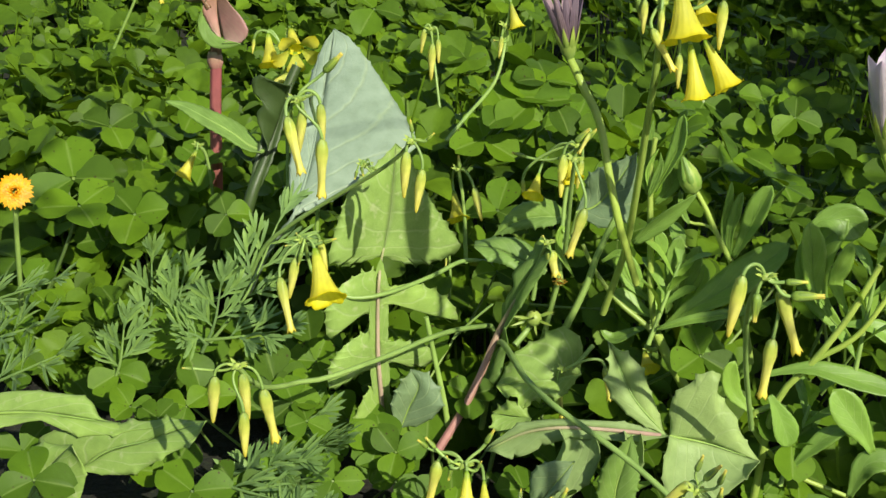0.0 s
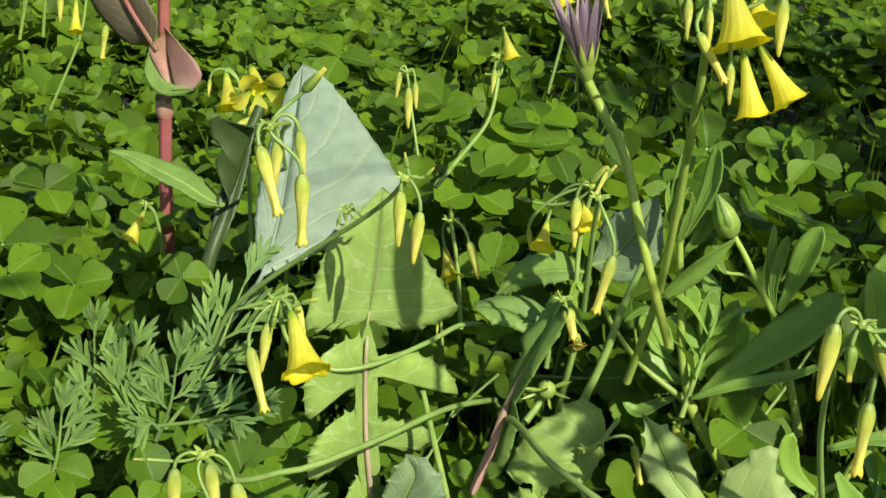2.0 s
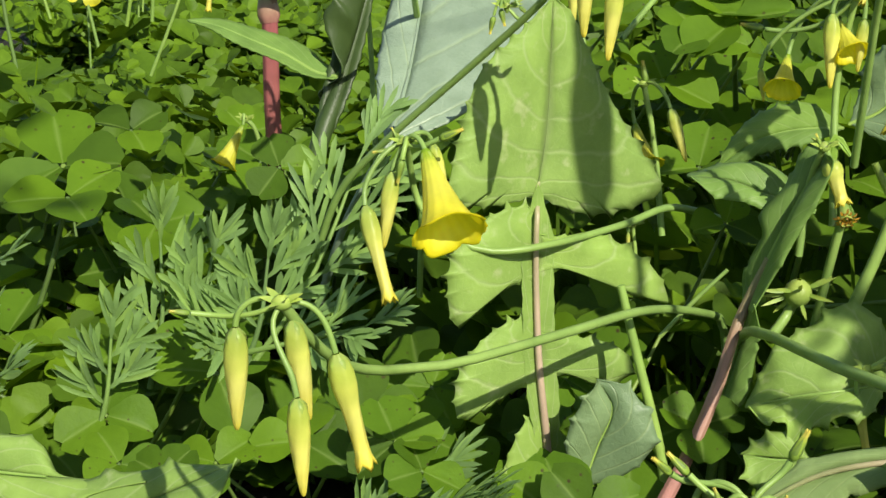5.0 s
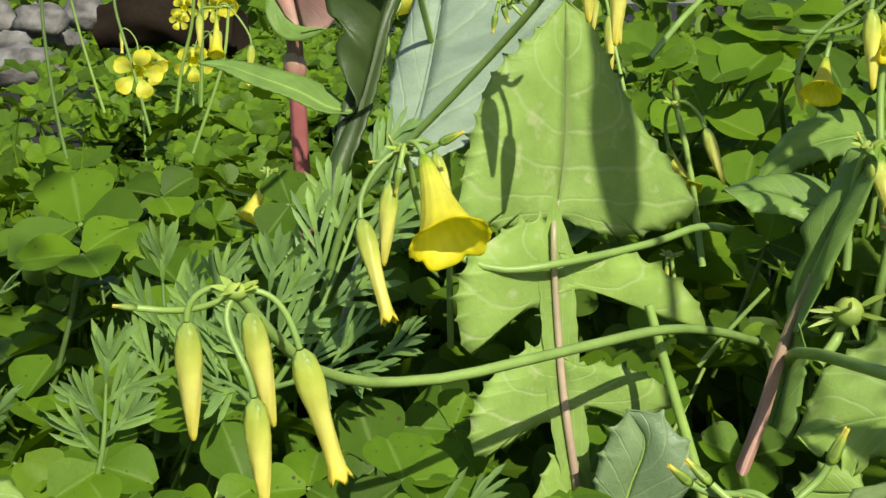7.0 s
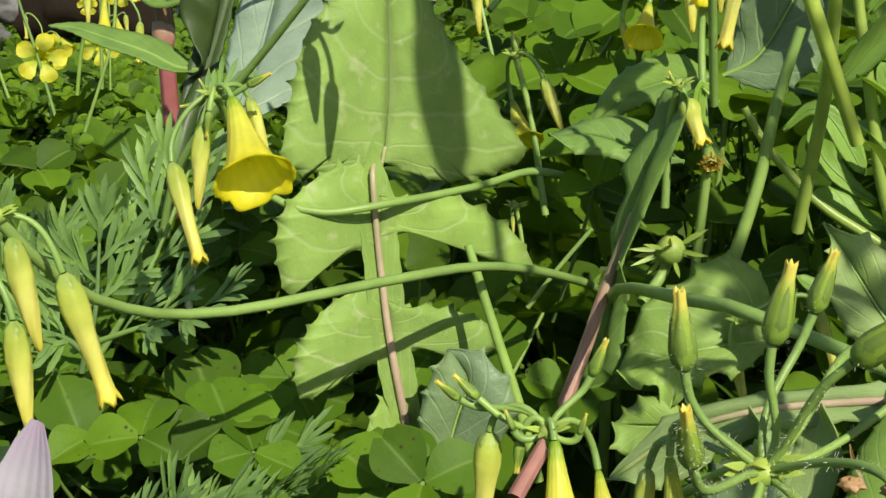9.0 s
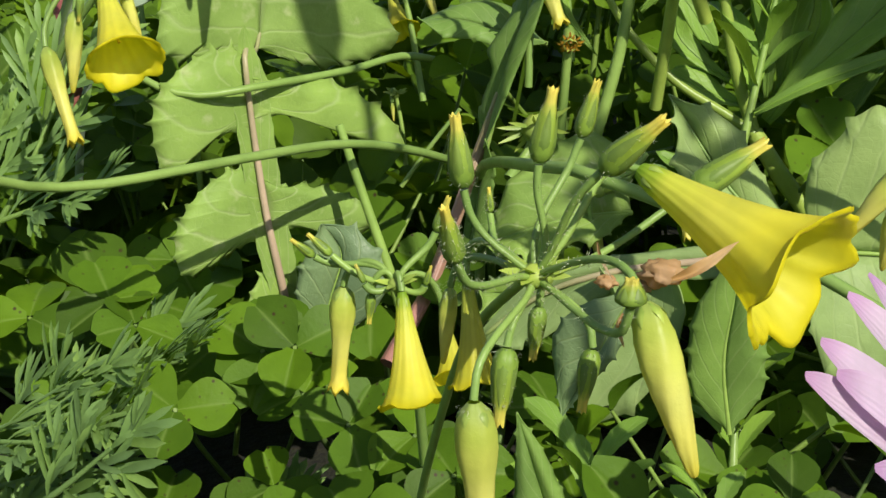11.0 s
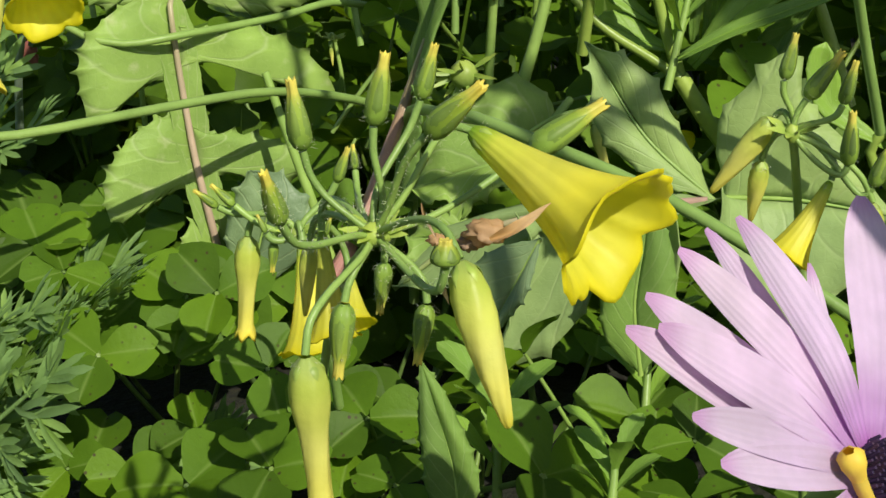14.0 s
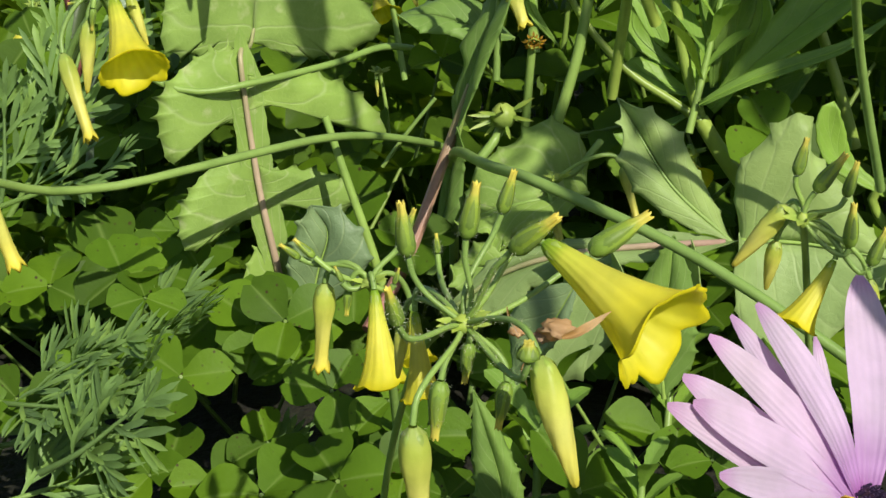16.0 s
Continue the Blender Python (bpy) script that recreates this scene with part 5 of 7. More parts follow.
    leaf([(0.1060, 0.0790, 0.1440), (0.1040, 0.0790, 0.1510), (0.1050, 0.0790, 0.1570), (0.1070, 0.0790, 0.1620)], 0.0016, (0.5, -0.8, 0.1), "lance")
    leaf([(0.1060, 0.0770, 0.1420), (0.1080, 0.0770, 0.1500), (0.1090, 0.0770, 0.1560), (0.1080, 0.0770, 0.1610)], 0.0018, (-0.3, -0.8, 0.3), "lance")
    leaf([(0.1070, 0.0820, 0.1390), (0.1030, 0.0820, 0.1480), (0.1000, 0.0820, 0.1570), (0.1000, 0.0820, 0.1630)], 0.0018, (0.3, -0.8, 0.3), "lance")
    leaf([(0.1060, 0.0830, 0.1460), (0.1030, 0.0830, 0.1570), (0.1030, 0.0830, 0.1660), (0.1030, 0.0830, 0.1730)], 0.0022, (0.2, -0.9, 0.2), "lance")
    leaf([(0.1090, 0.0840, 0.1370), (0.1130, 0.0840, 0.1430), (0.1150, 0.0840, 0.1510), (0.1140, 0.0840, 0.1590)], 0.0042, (-0.2, -0.8, 0.5))
    leaf([(0.1110, 0.0820, 0.1120), (0.1140, 0.0820, 0.1160), (0.1140, 0.0820, 0.1200), (0.1120, 0.0820, 0.1260)], 0.0030, (0.2, -0.8, 0.5))
    leaf([(0.1120, 0.0860, 0.0930), (0.1050, 0.0860, 0.0980), (0.0990, 0.0860, 0.1050), (0.1000, 0.0860, 0.1150)], 0.0034, (0.3, -0.8, 0.4))
    leaf([(0.1160, 0.0830, 0.0870), (0.1100, 0.0830, 0.0890), (0.1020, 0.0830, 0.0930), (0.0970, 0.0830, 0.0950)], 0.0044, (0.1, -0.6, 0.8))
    leaf([(0.1160, 0.0860, 0.0820), (0.1080, 0.0860, 0.0770), (0.1000, 0.0860, 0.0720), (0.0940, 0.0860, 0.0750)], 0.0030, (0.1, -0.5, 0.85))
    leaf([(0.1500, 0.0840, 0.0990), (0.1420, 0.0840, 0.0900), (0.1380, 0.0840, 0.0860), (0.1350, 0.0840, 0.0890)], 0.0040, (0.1, -0.6, 0.8))
    leaf([(0.1370, 0.0860, 0.0890), (0.1410, 0.0860, 0.0780), (0.1460, 0.0860, 0.0700), (0.1480, 0.0860, 0.0670)], 0.0050, (-0.2, -0.8, 0.6))
    leaf([(0.1570, 0.0780, 0.0770), (0.1550, 0.0780, 0.0710), (0.1510, 0.0780, 0.0670), (0.1470, 0.0780, 0.0560)], 0.0040, (-0.2, -0.7, 0.7))
    leaf([(0.0910, 0.0750, 0.1110), (0.0970, 0.0750, 0.1160), (0.1020, 0.0750, 0.1130), (0.1090, 0.0750, 0.1010)], 0.0030, (0.2, -0.8, 0.4))
    leaf([(0.0760, 0.0800, 0.1170), (0.0720, 0.0800, 0.1210), (0.0720, 0.0800, 0.1110), (0.0800, 0.0800, 0.1000)], 0.0018, (0.4, -0.8, 0.2), "lance")
    leaf([(0.1710, 0.0600, 0.1460), (0.1760, 0.0600, 0.1500), (0.1830, 0.0600, 0.1500), (0.1900, 0.0600, 0.1450)], 0.0070, (-0.2, -0.9, 0.4))
    leaf([(0.1840, 0.0550, 0.1120), (0.1760, 0.0550, 0.1230), (0.1720, 0.0550, 0.1390), (0.1690, 0.0550, 0.1490)], 0.0050, (0.3, -0.9, 0.3))
    leaf([(0.1930, 0.0600, 0.1020), (0.1770, 0.0600, 0.1180), (0.1750, 0.0600, 0.1370), (0.1840, 0.0600, 0.1510)], 0.0070, (-0.2, -0.9, 0.3))


leafy_plant()


# ---- further thistle leaves ----
def thistle_leaf(label, mid, wl, wr, mat=DULL_LEAF, rib=PINK_RIB, rib_r=0.0012, teeth=9, face=(0, -0.8, 0.6), depth=0.0006, puff=0.0012):
    """A leaf on the line mid, with half widths to either side at even steps along it."""
    line = curve(mid, len(wl))
    t = thing("thistle_leaf", tuple(V(mid[0])), label, "leaf", "thistle leaves")
    s = Shape()
    for widths, sg in ((wl, -1), (wr, 1)):
        edge = []
        for q, (d, _, _), w in zip(line, frames(line), widths):
            edge.append(q + d.cross(V(face)).normalized() * w * sg)
        edge[0], edge[-1] = line[0], line[-1]
        s.half(mid, edge, teeth, depth, puff, 61, 8, sg)
    s.object("blade", mat, t, thick=0.0003)
    Shape().tube(mid, rib_r, rib_r * 0.3, 20, 8).object("midrib", rib, t)
    return t


W = lambda *a: [x * 0.001 for x in a]

def many_lobed(label, halves, ribs, mat, rib=PINK_RIB, at=None, thick=0.0003):
    """A thistle leaf made of lobes, each between a rib and its own toothed edge."""
    t = thing("thistle_leaf", tuple(V(at)), label, "leaf", "thistle leaves")
    s = Shape()
    for k, (inner, outer, teeth) in enumerate(halves):
        s.half(inner, outer, teeth, 0.0009, 0.0016, 60, 9, 1 if k % 2 else -1)
    s.object("blade", mat, t, thick=thick)
    for pts, r0, r1 in ribs:
        Shape().tube(pts, r0, r1, 20, 8).object("midrib", rib, t)
    return t


many_lobed("large dull green thistle leaf with netted veins, spread flat", [
    ([(0.1302, 0.0160, 0.0671), (0.1444, 0.0160, 0.0669), (0.1655, 0.0160, 0.0635)], [(0.1302, 0.0180, 0.0661), (0.1288, 0.0180, 0.0823), (0.1351, 0.0180, 0.0909), (0.1420, 0.0180, 0.0971), (0.1457, 0.0180, 0.0875), (0.1530, 0.0180, 0.0800), (0.1568, 0.0180, 0.0727), (0.1656, 0.0180, 0.0624)], 8),
    ([(0.1302, 0.0160, 0.0671), (0.1444, 0.0160, 0.0669), (0.1655, 0.0160, 0.0635)], [(0.1301, 0.0060, 0.0723), (0.1299, 0.0060, 0.0555), (0.1359, 0.0060, 0.0417), (0.1483, 0.0060, 0.0458), (0.1591, 0.0060, 0.0582), (0.1647, 0.0060, 0.0688)], 8)], [([(0.1302, 0.0155, 0.0674), (0.1444, 0.0155, 0.0672), (0.1599, 0.0155, 0.0648)], 0.0006, 0.0002)], PALE_LEAF, STEM, (0.1302, 0.0160, 0.0671))
many_lobed("pale green pointed thistle leaf", [
    ([(0.1287, 0.0200, 0.0652), (0.1144, 0.0200, 0.0784), (0.1008, 0.0260, 0.0979)], [(0.1287, 0.0180, 0.0662), (0.1176, 0.0180, 0.0694), (0.1084, 0.0180, 0.0754), (0.1031, 0.0180, 0.0832), (0.1029, 0.0180, 0.0929), (0.1008, 0.0260, 0.0979)], 6),
    ([(0.1287, 0.0200, 0.0652), (0.1144, 0.0200, 0.0784), (0.1008, 0.0260, 0.0979)], [(0.1287, 0.0220, 0.0641), (0.1254, 0.0220, 0.0715), (0.1198, 0.0220, 0.0822), (0.1144, 0.0220, 0.0922), (0.1072, 0.0220, 0.0963), (0.1008, 0.0260, 0.0979)], 5)], [([(0.1287, 0.0195, 0.0654), (0.1144, 0.0195, 0.0786), (0.1036, 0.0235, 0.0942)], 0.0005, 0.0002)], PALE_LEAF, STEM, (0.1287, 0.0200, 0.0652))
EDGE_LOBES = [([(0.1302, 0.0180, 0.0661), (0.1095, 0.0180, 0.0641), (0.0897, 0.0180, 0.0612), (0.0744, 0.0180, 0.0557), (0.0591, 0.0180, 0.0441)], [(0.1302, 0.0190, 0.0655), (0.1155, 0.0190, 0.0679), (0.0891, 0.0190, 0.0644), (0.0738, 0.0190, 0.0596), (0.0633, 0.0190, 0.0505), (0.0589, 0.0190, 0.0436)], 4),
              ([(0.1302, 0.0180, 0.0661), (0.1095, 0.0180, 0.0641), (0.0897, 0.0180, 0.0612), (0.0744, 0.0180, 0.0557), (0.0591, 0.0180, 0.0441)], [(0.1302, 0.0140, 0.0681), (0.1167, 0.0140, 0.0628), (0.0906, 0.0140, 0.0582), (0.0801, 0.0140, 0.0516), (0.0706, 0.0140, 0.0452), (0.0635, 0.0140, 0.0462), (0.0596, 0.0140, 0.0464)], 6)]
HANGING_LOBES = [([(0.1009, 0.0170, 0.0621), (0.0943, 0.0170, 0.0614), (0.0876, 0.0170, 0.0605)], [(0.1014, 0.0080, 0.0669), (0.1051, 0.0080, 0.0590), (0.1031, 0.0080, 0.0459), (0.0944, 0.0080, 0.0350), (0.0835, 0.0080, 0.0312), (0.0894, 0.0080, 0.0480), (0.0918, 0.0080, 0.0586), (0.0883, 0.0080, 0.0653)], 7),
                 ([(0.1194, 0.0170, 0.0653), (0.1161, 0.0170, 0.0653), (0.1128, 0.0170, 0.0651)], [(0.1195, 0.0080, 0.0700), (0.1217, 0.0080, 0.0626), (0.1213, 0.0080, 0.0500), (0.1188, 0.0080, 0.0366), (0.1136, 0.0080, 0.0393), (0.1142, 0.0080, 0.0534), (0.1146, 0.0080, 0.0635), (0.1130, 0.0080, 0.0698)], 5)]
many_lobed("dull thistle leaf with a pinkish midrib and hanging lobes", [EDGE_LOBES[0], HANGING_LOBES[0], HANGING_LOBES[1], EDGE_LOBES[1]], [([(0.1270, 0.0165, 0.0664), (0.1095, 0.0165, 0.0649), (0.0898, 0.0165, 0.0620), (0.0746, 0.0165, 0.0565), (0.0608, 0.0165, 0.0461)], 0.0009, 0.0005)], PALE_LEAF, PINK_RIB, (0.1302, 0.0180, 0.0661))
many_lobed("broad sunlit thistle leaf with blunt lobes", [
    ([(-0.0980, -0.0360, 0.0220), (-0.0810, -0.0360, 0.0410), (-0.0630, -0.0360, 0.0510), (-0.0390, -0.0360, 0.0650)], [(-0.1000, -0.0320, 0.0190), (-0.1090, -0.0320, 0.0340), (-0.1060, -0.0320, 0.0430), (-0.0790, -0.0320, 0.0530), (-0.0560, -0.0320, 0.0600), (-0.0410, -0.0320, 0.0620)], 6),
    ([(-0.0980, -0.0360, 0.0220), (-0.0810, -0.0360, 0.0410), (-0.0630, -0.0360, 0.0510), (-0.0390, -0.0360, 0.0650)], [(-0.0950, -0.0420, 0.0260), (-0.0970, -0.0420, 0.0340), (-0.0690, -0.0420, 0.0380), (-0.0530, -0.0420, 0.0500), (-0.0420, -0.0420, 0.0580), (-0.0370, -0.0420, 0.0680)], 6)], [([(-0.0970, -0.0370, 0.0230), (-0.0810, -0.0370, 0.0420), (-0.0620, -0.0370, 0.0520)], 0.0007, 0.0003)], THISTLE, STEM, (-0.098, -0.036, 0.022))
many_lobed("sunlit thistle lobe close to the soil", [
    ([(-0.1090, -0.0450, 0.0150), (-0.0990, -0.0450, 0.0360), (-0.0890, -0.0450, 0.0490)], [(-0.1110, -0.0410, 0.0120), (-0.1160, -0.0410, 0.0250), (-0.1070, -0.0410, 0.0420), (-0.0910, -0.0410, 0.0460)], 4),
    ([(-0.1090, -0.0450, 0.0150), (-0.0990, -0.0450, 0.0360), (-0.0890, -0.0450, 0.0490)], [(-0.1060, -0.0510, 0.0190), (-0.0870, -0.0510, 0.0230), (-0.0810, -0.0510, 0.0410), (-0.0860, -0.0510, 0.0520)], 4)], [([(-0.1080, -0.0460, 0.0160), (-0.0980, -0.0460, 0.0370)], 0.0007, 0.0003)], THISTLE, STEM, (-0.109, -0.045, 0.015))
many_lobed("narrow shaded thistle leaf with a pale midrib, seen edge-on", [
    ([(0.0550, 0.0600, 0.0800), (0.0590, 0.0600, 0.0930), (0.0650, 0.0600, 0.1090), (0.0700, 0.0600, 0.1210)], [(0.0540, 0.0640, 0.0790), (0.0530, 0.0640, 0.0880), (0.0570, 0.0640, 0.0980), (0.0560, 0.0640, 0.1040), (0.0620, 0.0640, 0.1130), (0.0650, 0.0640, 0.1210), (0.0690, 0.0640, 0.1210)], 4),
    ([(0.0550, 0.0600, 0.0800), (0.0590, 0.0600, 0.0930), (0.0650, 0.0600, 0.1090), (0.0700, 0.0600, 0.1210)], [(0.0560, 0.0520, 0.0820), (0.0620, 0.0520, 0.0930), (0.0670, 0.0520, 0.1060), (0.0720, 0.0520, 0.1190), (0.0700, 0.0520, 0.1220)], 3)], [([(0.0550, 0.0600, 0.0800), (0.0590, 0.0600, 0.0930), (0.0650, 0.0600, 0.1090), (0.0700, 0.0600, 0.1210)], 0.0010, 0.0004)], DULL_LEAF, STEM, (0.055, 0.06, 0.08))
many_lobed("green wing of a thistle stalk with a jagged lower edge", [
    ([(0.0460, 0.0580, 0.0410), (0.0510, 0.0580, 0.0570), (0.0540, 0.0580, 0.0700), (0.0560, 0.0580, 0.0830)], [(0.0470, 0.0520, 0.0430), (0.0500, 0.0520, 0.0440), (0.0540, 0.0520, 0.0540), (0.0570, 0.0520, 0.0600), (0.0580, 0.0520, 0.0720), (0.0590, 0.0520, 0.0770), (0.0570, 0.0520, 0.0840)], 4),
    ([(0.0460, 0.0580, 0.0410), (0.0510, 0.0580, 0.0570), (0.0540, 0.0580, 0.0700), (0.0560, 0.0580, 0.0830)], [(0.0450, 0.0620, 0.0400), (0.0490, 0.0620, 0.0540), (0.0520, 0.0620, 0.0680), (0.0540, 0.0620, 0.0860), (0.0560, 0.0620, 0.0820)], 3)], [], DULL_LEAF, STEM, (0.047, 0.05, 0.044))
stem(thing("thistle_stalk", (0.0395, 0.0200, 0.0386), "dark red thistle leaf stalk", "stalk"), [(0.0395, 0.0200, 0.0386), (0.0455, 0.0350, 0.0510), (0.0502, 0.0440, 0.0650), (0.0534, 0.0580, 0.0782), (0.0592, 0.0600, 0.0935)], 0.0019, 0.0013, THISTLE_RED, "stalk")
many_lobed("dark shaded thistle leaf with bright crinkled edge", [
    ([(0.0690, 0.0720, 0.1040), (0.0570, 0.0720, 0.1070), (0.0470, 0.0720, 0.1100), (0.0370, 0.0720, 0.1100)], [(0.0680, 0.0780, 0.1030), (0.0590, 0.0780, 0.1120), (0.0500, 0.0780, 0.1140), (0.0420, 0.0780, 0.1120), (0.0360, 0.0780, 0.1090)], 4),
    ([(0.0690, 0.0720, 0.1040), (0.0570, 0.0720, 0.1070), (0.0470, 0.0720, 0.1100), (0.0370, 0.0720, 0.1100)], [(0.0690, 0.0660, 0.1050), (0.0590, 0.0660, 0.1030), (0.0520, 0.0660, 0.1060), (0.0440, 0.0660, 0.1070), (0.0380, 0.0660, 0.1110)], 4)], [([(0.0690, 0.0710, 0.1040), (0.0570, 0.0710, 0.1070), (0.0470, 0.0710, 0.1100)], 0.0006, 0.0003)], DULL_LEAF, STEM, (0.069, 0.072, 0.104))
many_lobed("broad lobed thistle leaf half in shadow behind bowed stalks", [
    ([(0.0900, 0.0600, 0.0650), (0.0790, 0.0450, 0.0670), (0.0680, 0.0450, 0.0640), (0.0570, 0.0450, 0.0600)], [(0.0900, 0.0600, 0.0650), (0.0880, 0.0660, 0.0770), (0.0790, 0.0620, 0.0840), (0.0700, 0.0560, 0.0790), (0.0630, 0.0500, 0.0750), (0.0600, 0.0500, 0.0680), (0.0570, 0.0500, 0.0590)], 8),
    ([(0.0900, 0.0600, 0.0650), (0.0790, 0.0450, 0.0670), (0.0680, 0.0450, 0.0640), (0.0570, 0.0450, 0.0600)], [(0.0900, 0.0600, 0.0650), (0.0850, 0.0400, 0.0630), (0.0790, 0.0400, 0.0620), (0.0730, 0.0400, 0.0580), (0.0680, 0.0400, 0.0510), (0.0670, 0.0400, 0.0590), (0.0620, 0.0400, 0.0580), (0.0580, 0.0400, 0.0620)], 8)], [([(0.0900, 0.0600, 0.0650), (0.0790, 0.0450, 0.0670), (0.0680, 0.0450, 0.0640), (0.0570, 0.0450, 0.0600)], 0.0007, 0.0002)], THISTLE, STEM, (0.09, 0.06, 0.065))
many_lobed("light green thistle lobe in sun low beside a stalk", [
    ([(0.0740, 0.0400, 0.0510), (0.0660, 0.0400, 0.0500), (0.0580, 0.0400, 0.0500)], [(0.0730, 0.0420, 0.0500), (0.0700, 0.0420, 0.0550), (0.0640, 0.0420, 0.0560), (0.0600, 0.0420, 0.0530), (0.0570, 0.0420, 0.0490)], 5),
    ([(0.0740, 0.0400, 0.0510), (0.0660, 0.0400, 0.0500), (0.0580, 0.0400, 0.0500)], [(0.0740, 0.0340, 0.0530), (0.0690, 0.0340, 0.0480), (0.0630, 0.0340, 0.0450), (0.0590, 0.0340, 0.0460), (0.0580, 0.0340, 0.0520)], 5)], [([(0.0740, 0.0390, 0.0510), (0.0660, 0.0390, 0.0500), (0.0600, 0.0390, 0.0500)], 0.0006, 0.0002)], THISTLE, STEM, (0.074, 0.04, 0.051))
many_lobed("broad grey-green leaf half in shadow", [
    ([(0.0210, 0.0300, 0.0400), (0.0240, 0.0300, 0.0510), (0.0270, 0.0300, 0.0610), (0.0230, 0.0300, 0.0680)], [(0.0220, 0.0260, 0.0420), (0.0170, 0.0260, 0.0510), (0.0190, 0.0260, 0.0600), (0.0230, 0.0260, 0.0680), (0.0240, 0.0260, 0.0690)], 5),
    ([(0.0210, 0.0300, 0.0400), (0.0240, 0.0300, 0.0510), (0.0270, 0.0300, 0.0610), (0.0230, 0.0300, 0.0680)], [(0.0210, 0.0300, 0.0400), (0.0310, 0.0300, 0.0450), (0.0380, 0.0300, 0.0550), (0.0330, 0.0300, 0.0650), (0.0280, 0.0300, 0.0680), (0.0230, 0.0300, 0.0680)], 6)], [([(0.0210, 0.0300, 0.0400), (0.0240, 0.0300, 0.0510), (0.0270, 0.0300, 0.0610), (0.0230, 0.0300, 0.0680)], 0.0006, 0.0002)], GREYISH, STEM, (0.021, 0.03, 0.04))
many_lobed("light green thistle leaf lying level in full sun", [
    ([(-0.1420, -0.0300, 0.0430), (-0.1130, -0.0300, 0.0500), (-0.0870, -0.0300, 0.0520), (-0.0630, -0.0300, 0.0540)], [(-0.1440, -0.0260, 0.0410), (-0.1290, -0.0260, 0.0530), (-0.1070, -0.0260, 0.0580), (-0.0910, -0.0260, 0.0580), (-0.0840, -0.0260, 0.0490), (-0.0640, -0.0260, 0.0510)], 5),
    ([(-0.1420, -0.0300, 0.0430), (-0.1130, -0.0300, 0.0500), (-0.0870, -0.0300, 0.0520), (-0.0630, -0.0300, 0.0540)], [(-0.1380, -0.0360, 0.0470), (-0.1240, -0.0360, 0.0440), (-0.1070, -0.0360, 0.0500), (-0.0880, -0.0360, 0.0480), (-0.0600, -0.0360, 0.0570)], 5)], [([(-0.1410, -0.0320, 0.0440), (-0.1120, -0.0320, 0.0510), (-0.0860, -0.0320, 0.0530)], 0.0007, 0.0003)], THISTLE, STEM, (-0.142, -0.03, 0.043))
thistle_leaf("pale smooth-edged leaf close to the ground", [(0.0975, -0.0200, 0.0682), (0.0935, -0.0200, 0.0607), (0.0894, -0.0200, 0.0531), (0.0840, -0.0200, 0.0433)], W(0, 2, 3, 2, 1, 0), W(0, 6, 9, 9, 5, 0), GREYISH, STEM, 0.0004, depth=0.0003)
thistle_leaf("tall smooth leaf standing in shade", [(0.1147, 0.0000, 0.0337), (0.1134, 0.0000, 0.0486), (0.1153, 0.0000, 0.0621), (0.1162, 0.0000, 0.0731)], W(0, 6, 7, 7, 4, 0), W(0, 7, 8, 7, 4, 0), DULL_LEAF, STEM, 0.0006, depth=0.0004)


# ---- more flowers ----
cluster("distant yellow sorrel head of open flowers over the clover", (-0.5114, 0.7500, 0.1154), [(-0.5104, 0.7500, 0.0860), (-0.5086, 0.7500, 0.0217)], [("open", (-0.5095, 0.7400, 0.1099), (-0.4840, 0.7000, 0.1023), 0.019), ("open", (-0.4979, 0.7400, 0.1158), (-0.4860, 0.7200, 0.1065), 0.015), ("bell", (-0.4960, 0.7500, 0.1154), (-0.4879, 0.7500, 0.1051), 0.006), ("tube", (-0.5259, 0.7500, 0.1334), (-0.5264, 0.7500, 0.1153))])
cluster("distant yellow sorrel head of open flowers over the clover", (-0.4871, 0.8000, 0.1182), [(-0.4903, 0.8000, 0.0831), (-0.4912, 0.8000, 0.0261)], [("open", (-0.4897, 0.8000, 0.1182), (-0.4785, 0.7800, 0.1075), 0.016), ("tube", (-0.4641, 0.8000, 0.1321), (-0.4629, 0.8000, 0.1122)), ("bell", (-0.4725, 0.8000, 0.1298), (-0.4638, 0.7900, 0.1154), 0.005)])
cluster("distant yellow sorrel head of open flowers over the clover", (-0.5354, 0.9000, 0.1629), [(-0.5341, 0.9000, 0.1275), (-0.5399, 0.9000, 0.0350)], [("open", (-0.5498, 0.9000, 0.1620), (-0.5389, 0.8800, 0.1505), 0.012), ("open", (-0.5213, 0.9000, 0.1607), (-0.5120, 0.8800, 0.1508), 0.013), ("open", (-0.5532, 0.9000, 0.1489), (-0.5439, 0.8800, 0.1400), 0.009), ("bell", (-0.5099, 0.9000, 0.1651), (-0.4965, 0.8800, 0.1502), 0.008)])
cluster("yellow sorrel flowers hanging over distant clover", (-0.2636, 0.4200, 0.1526), [(-0.2690, 0.4200, 0.1214), (-0.2881, 0.4200, 0.0746)], [("bell", (-0.2711, 0.4200, 0.1482), (-0.2669, 0.4100, 0.1276), 0.004), ("tube", (-0.2513, 0.4200, 0.1326), (-0.2536, 0.4200, 0.1116)), ("spindle", (-0.2813, 0.4200, 0.1488), (-0.2816, 0.4200, 0.1308))])
cluster("yellow sorrel flowers hanging over distant clover", (0.0276, 0.4000, 0.1998), [(0.0329, 0.4000, 0.1676), (0.0276, 0.4000, 0.1265)], [("bell", (0.0224, 0.4000, 0.1960), (0.0311, 0.4000, 0.1773), 0.006), ("tube", (0.0517, 0.4000, 0.1896), (0.0574, 0.4000, 0.1732))])
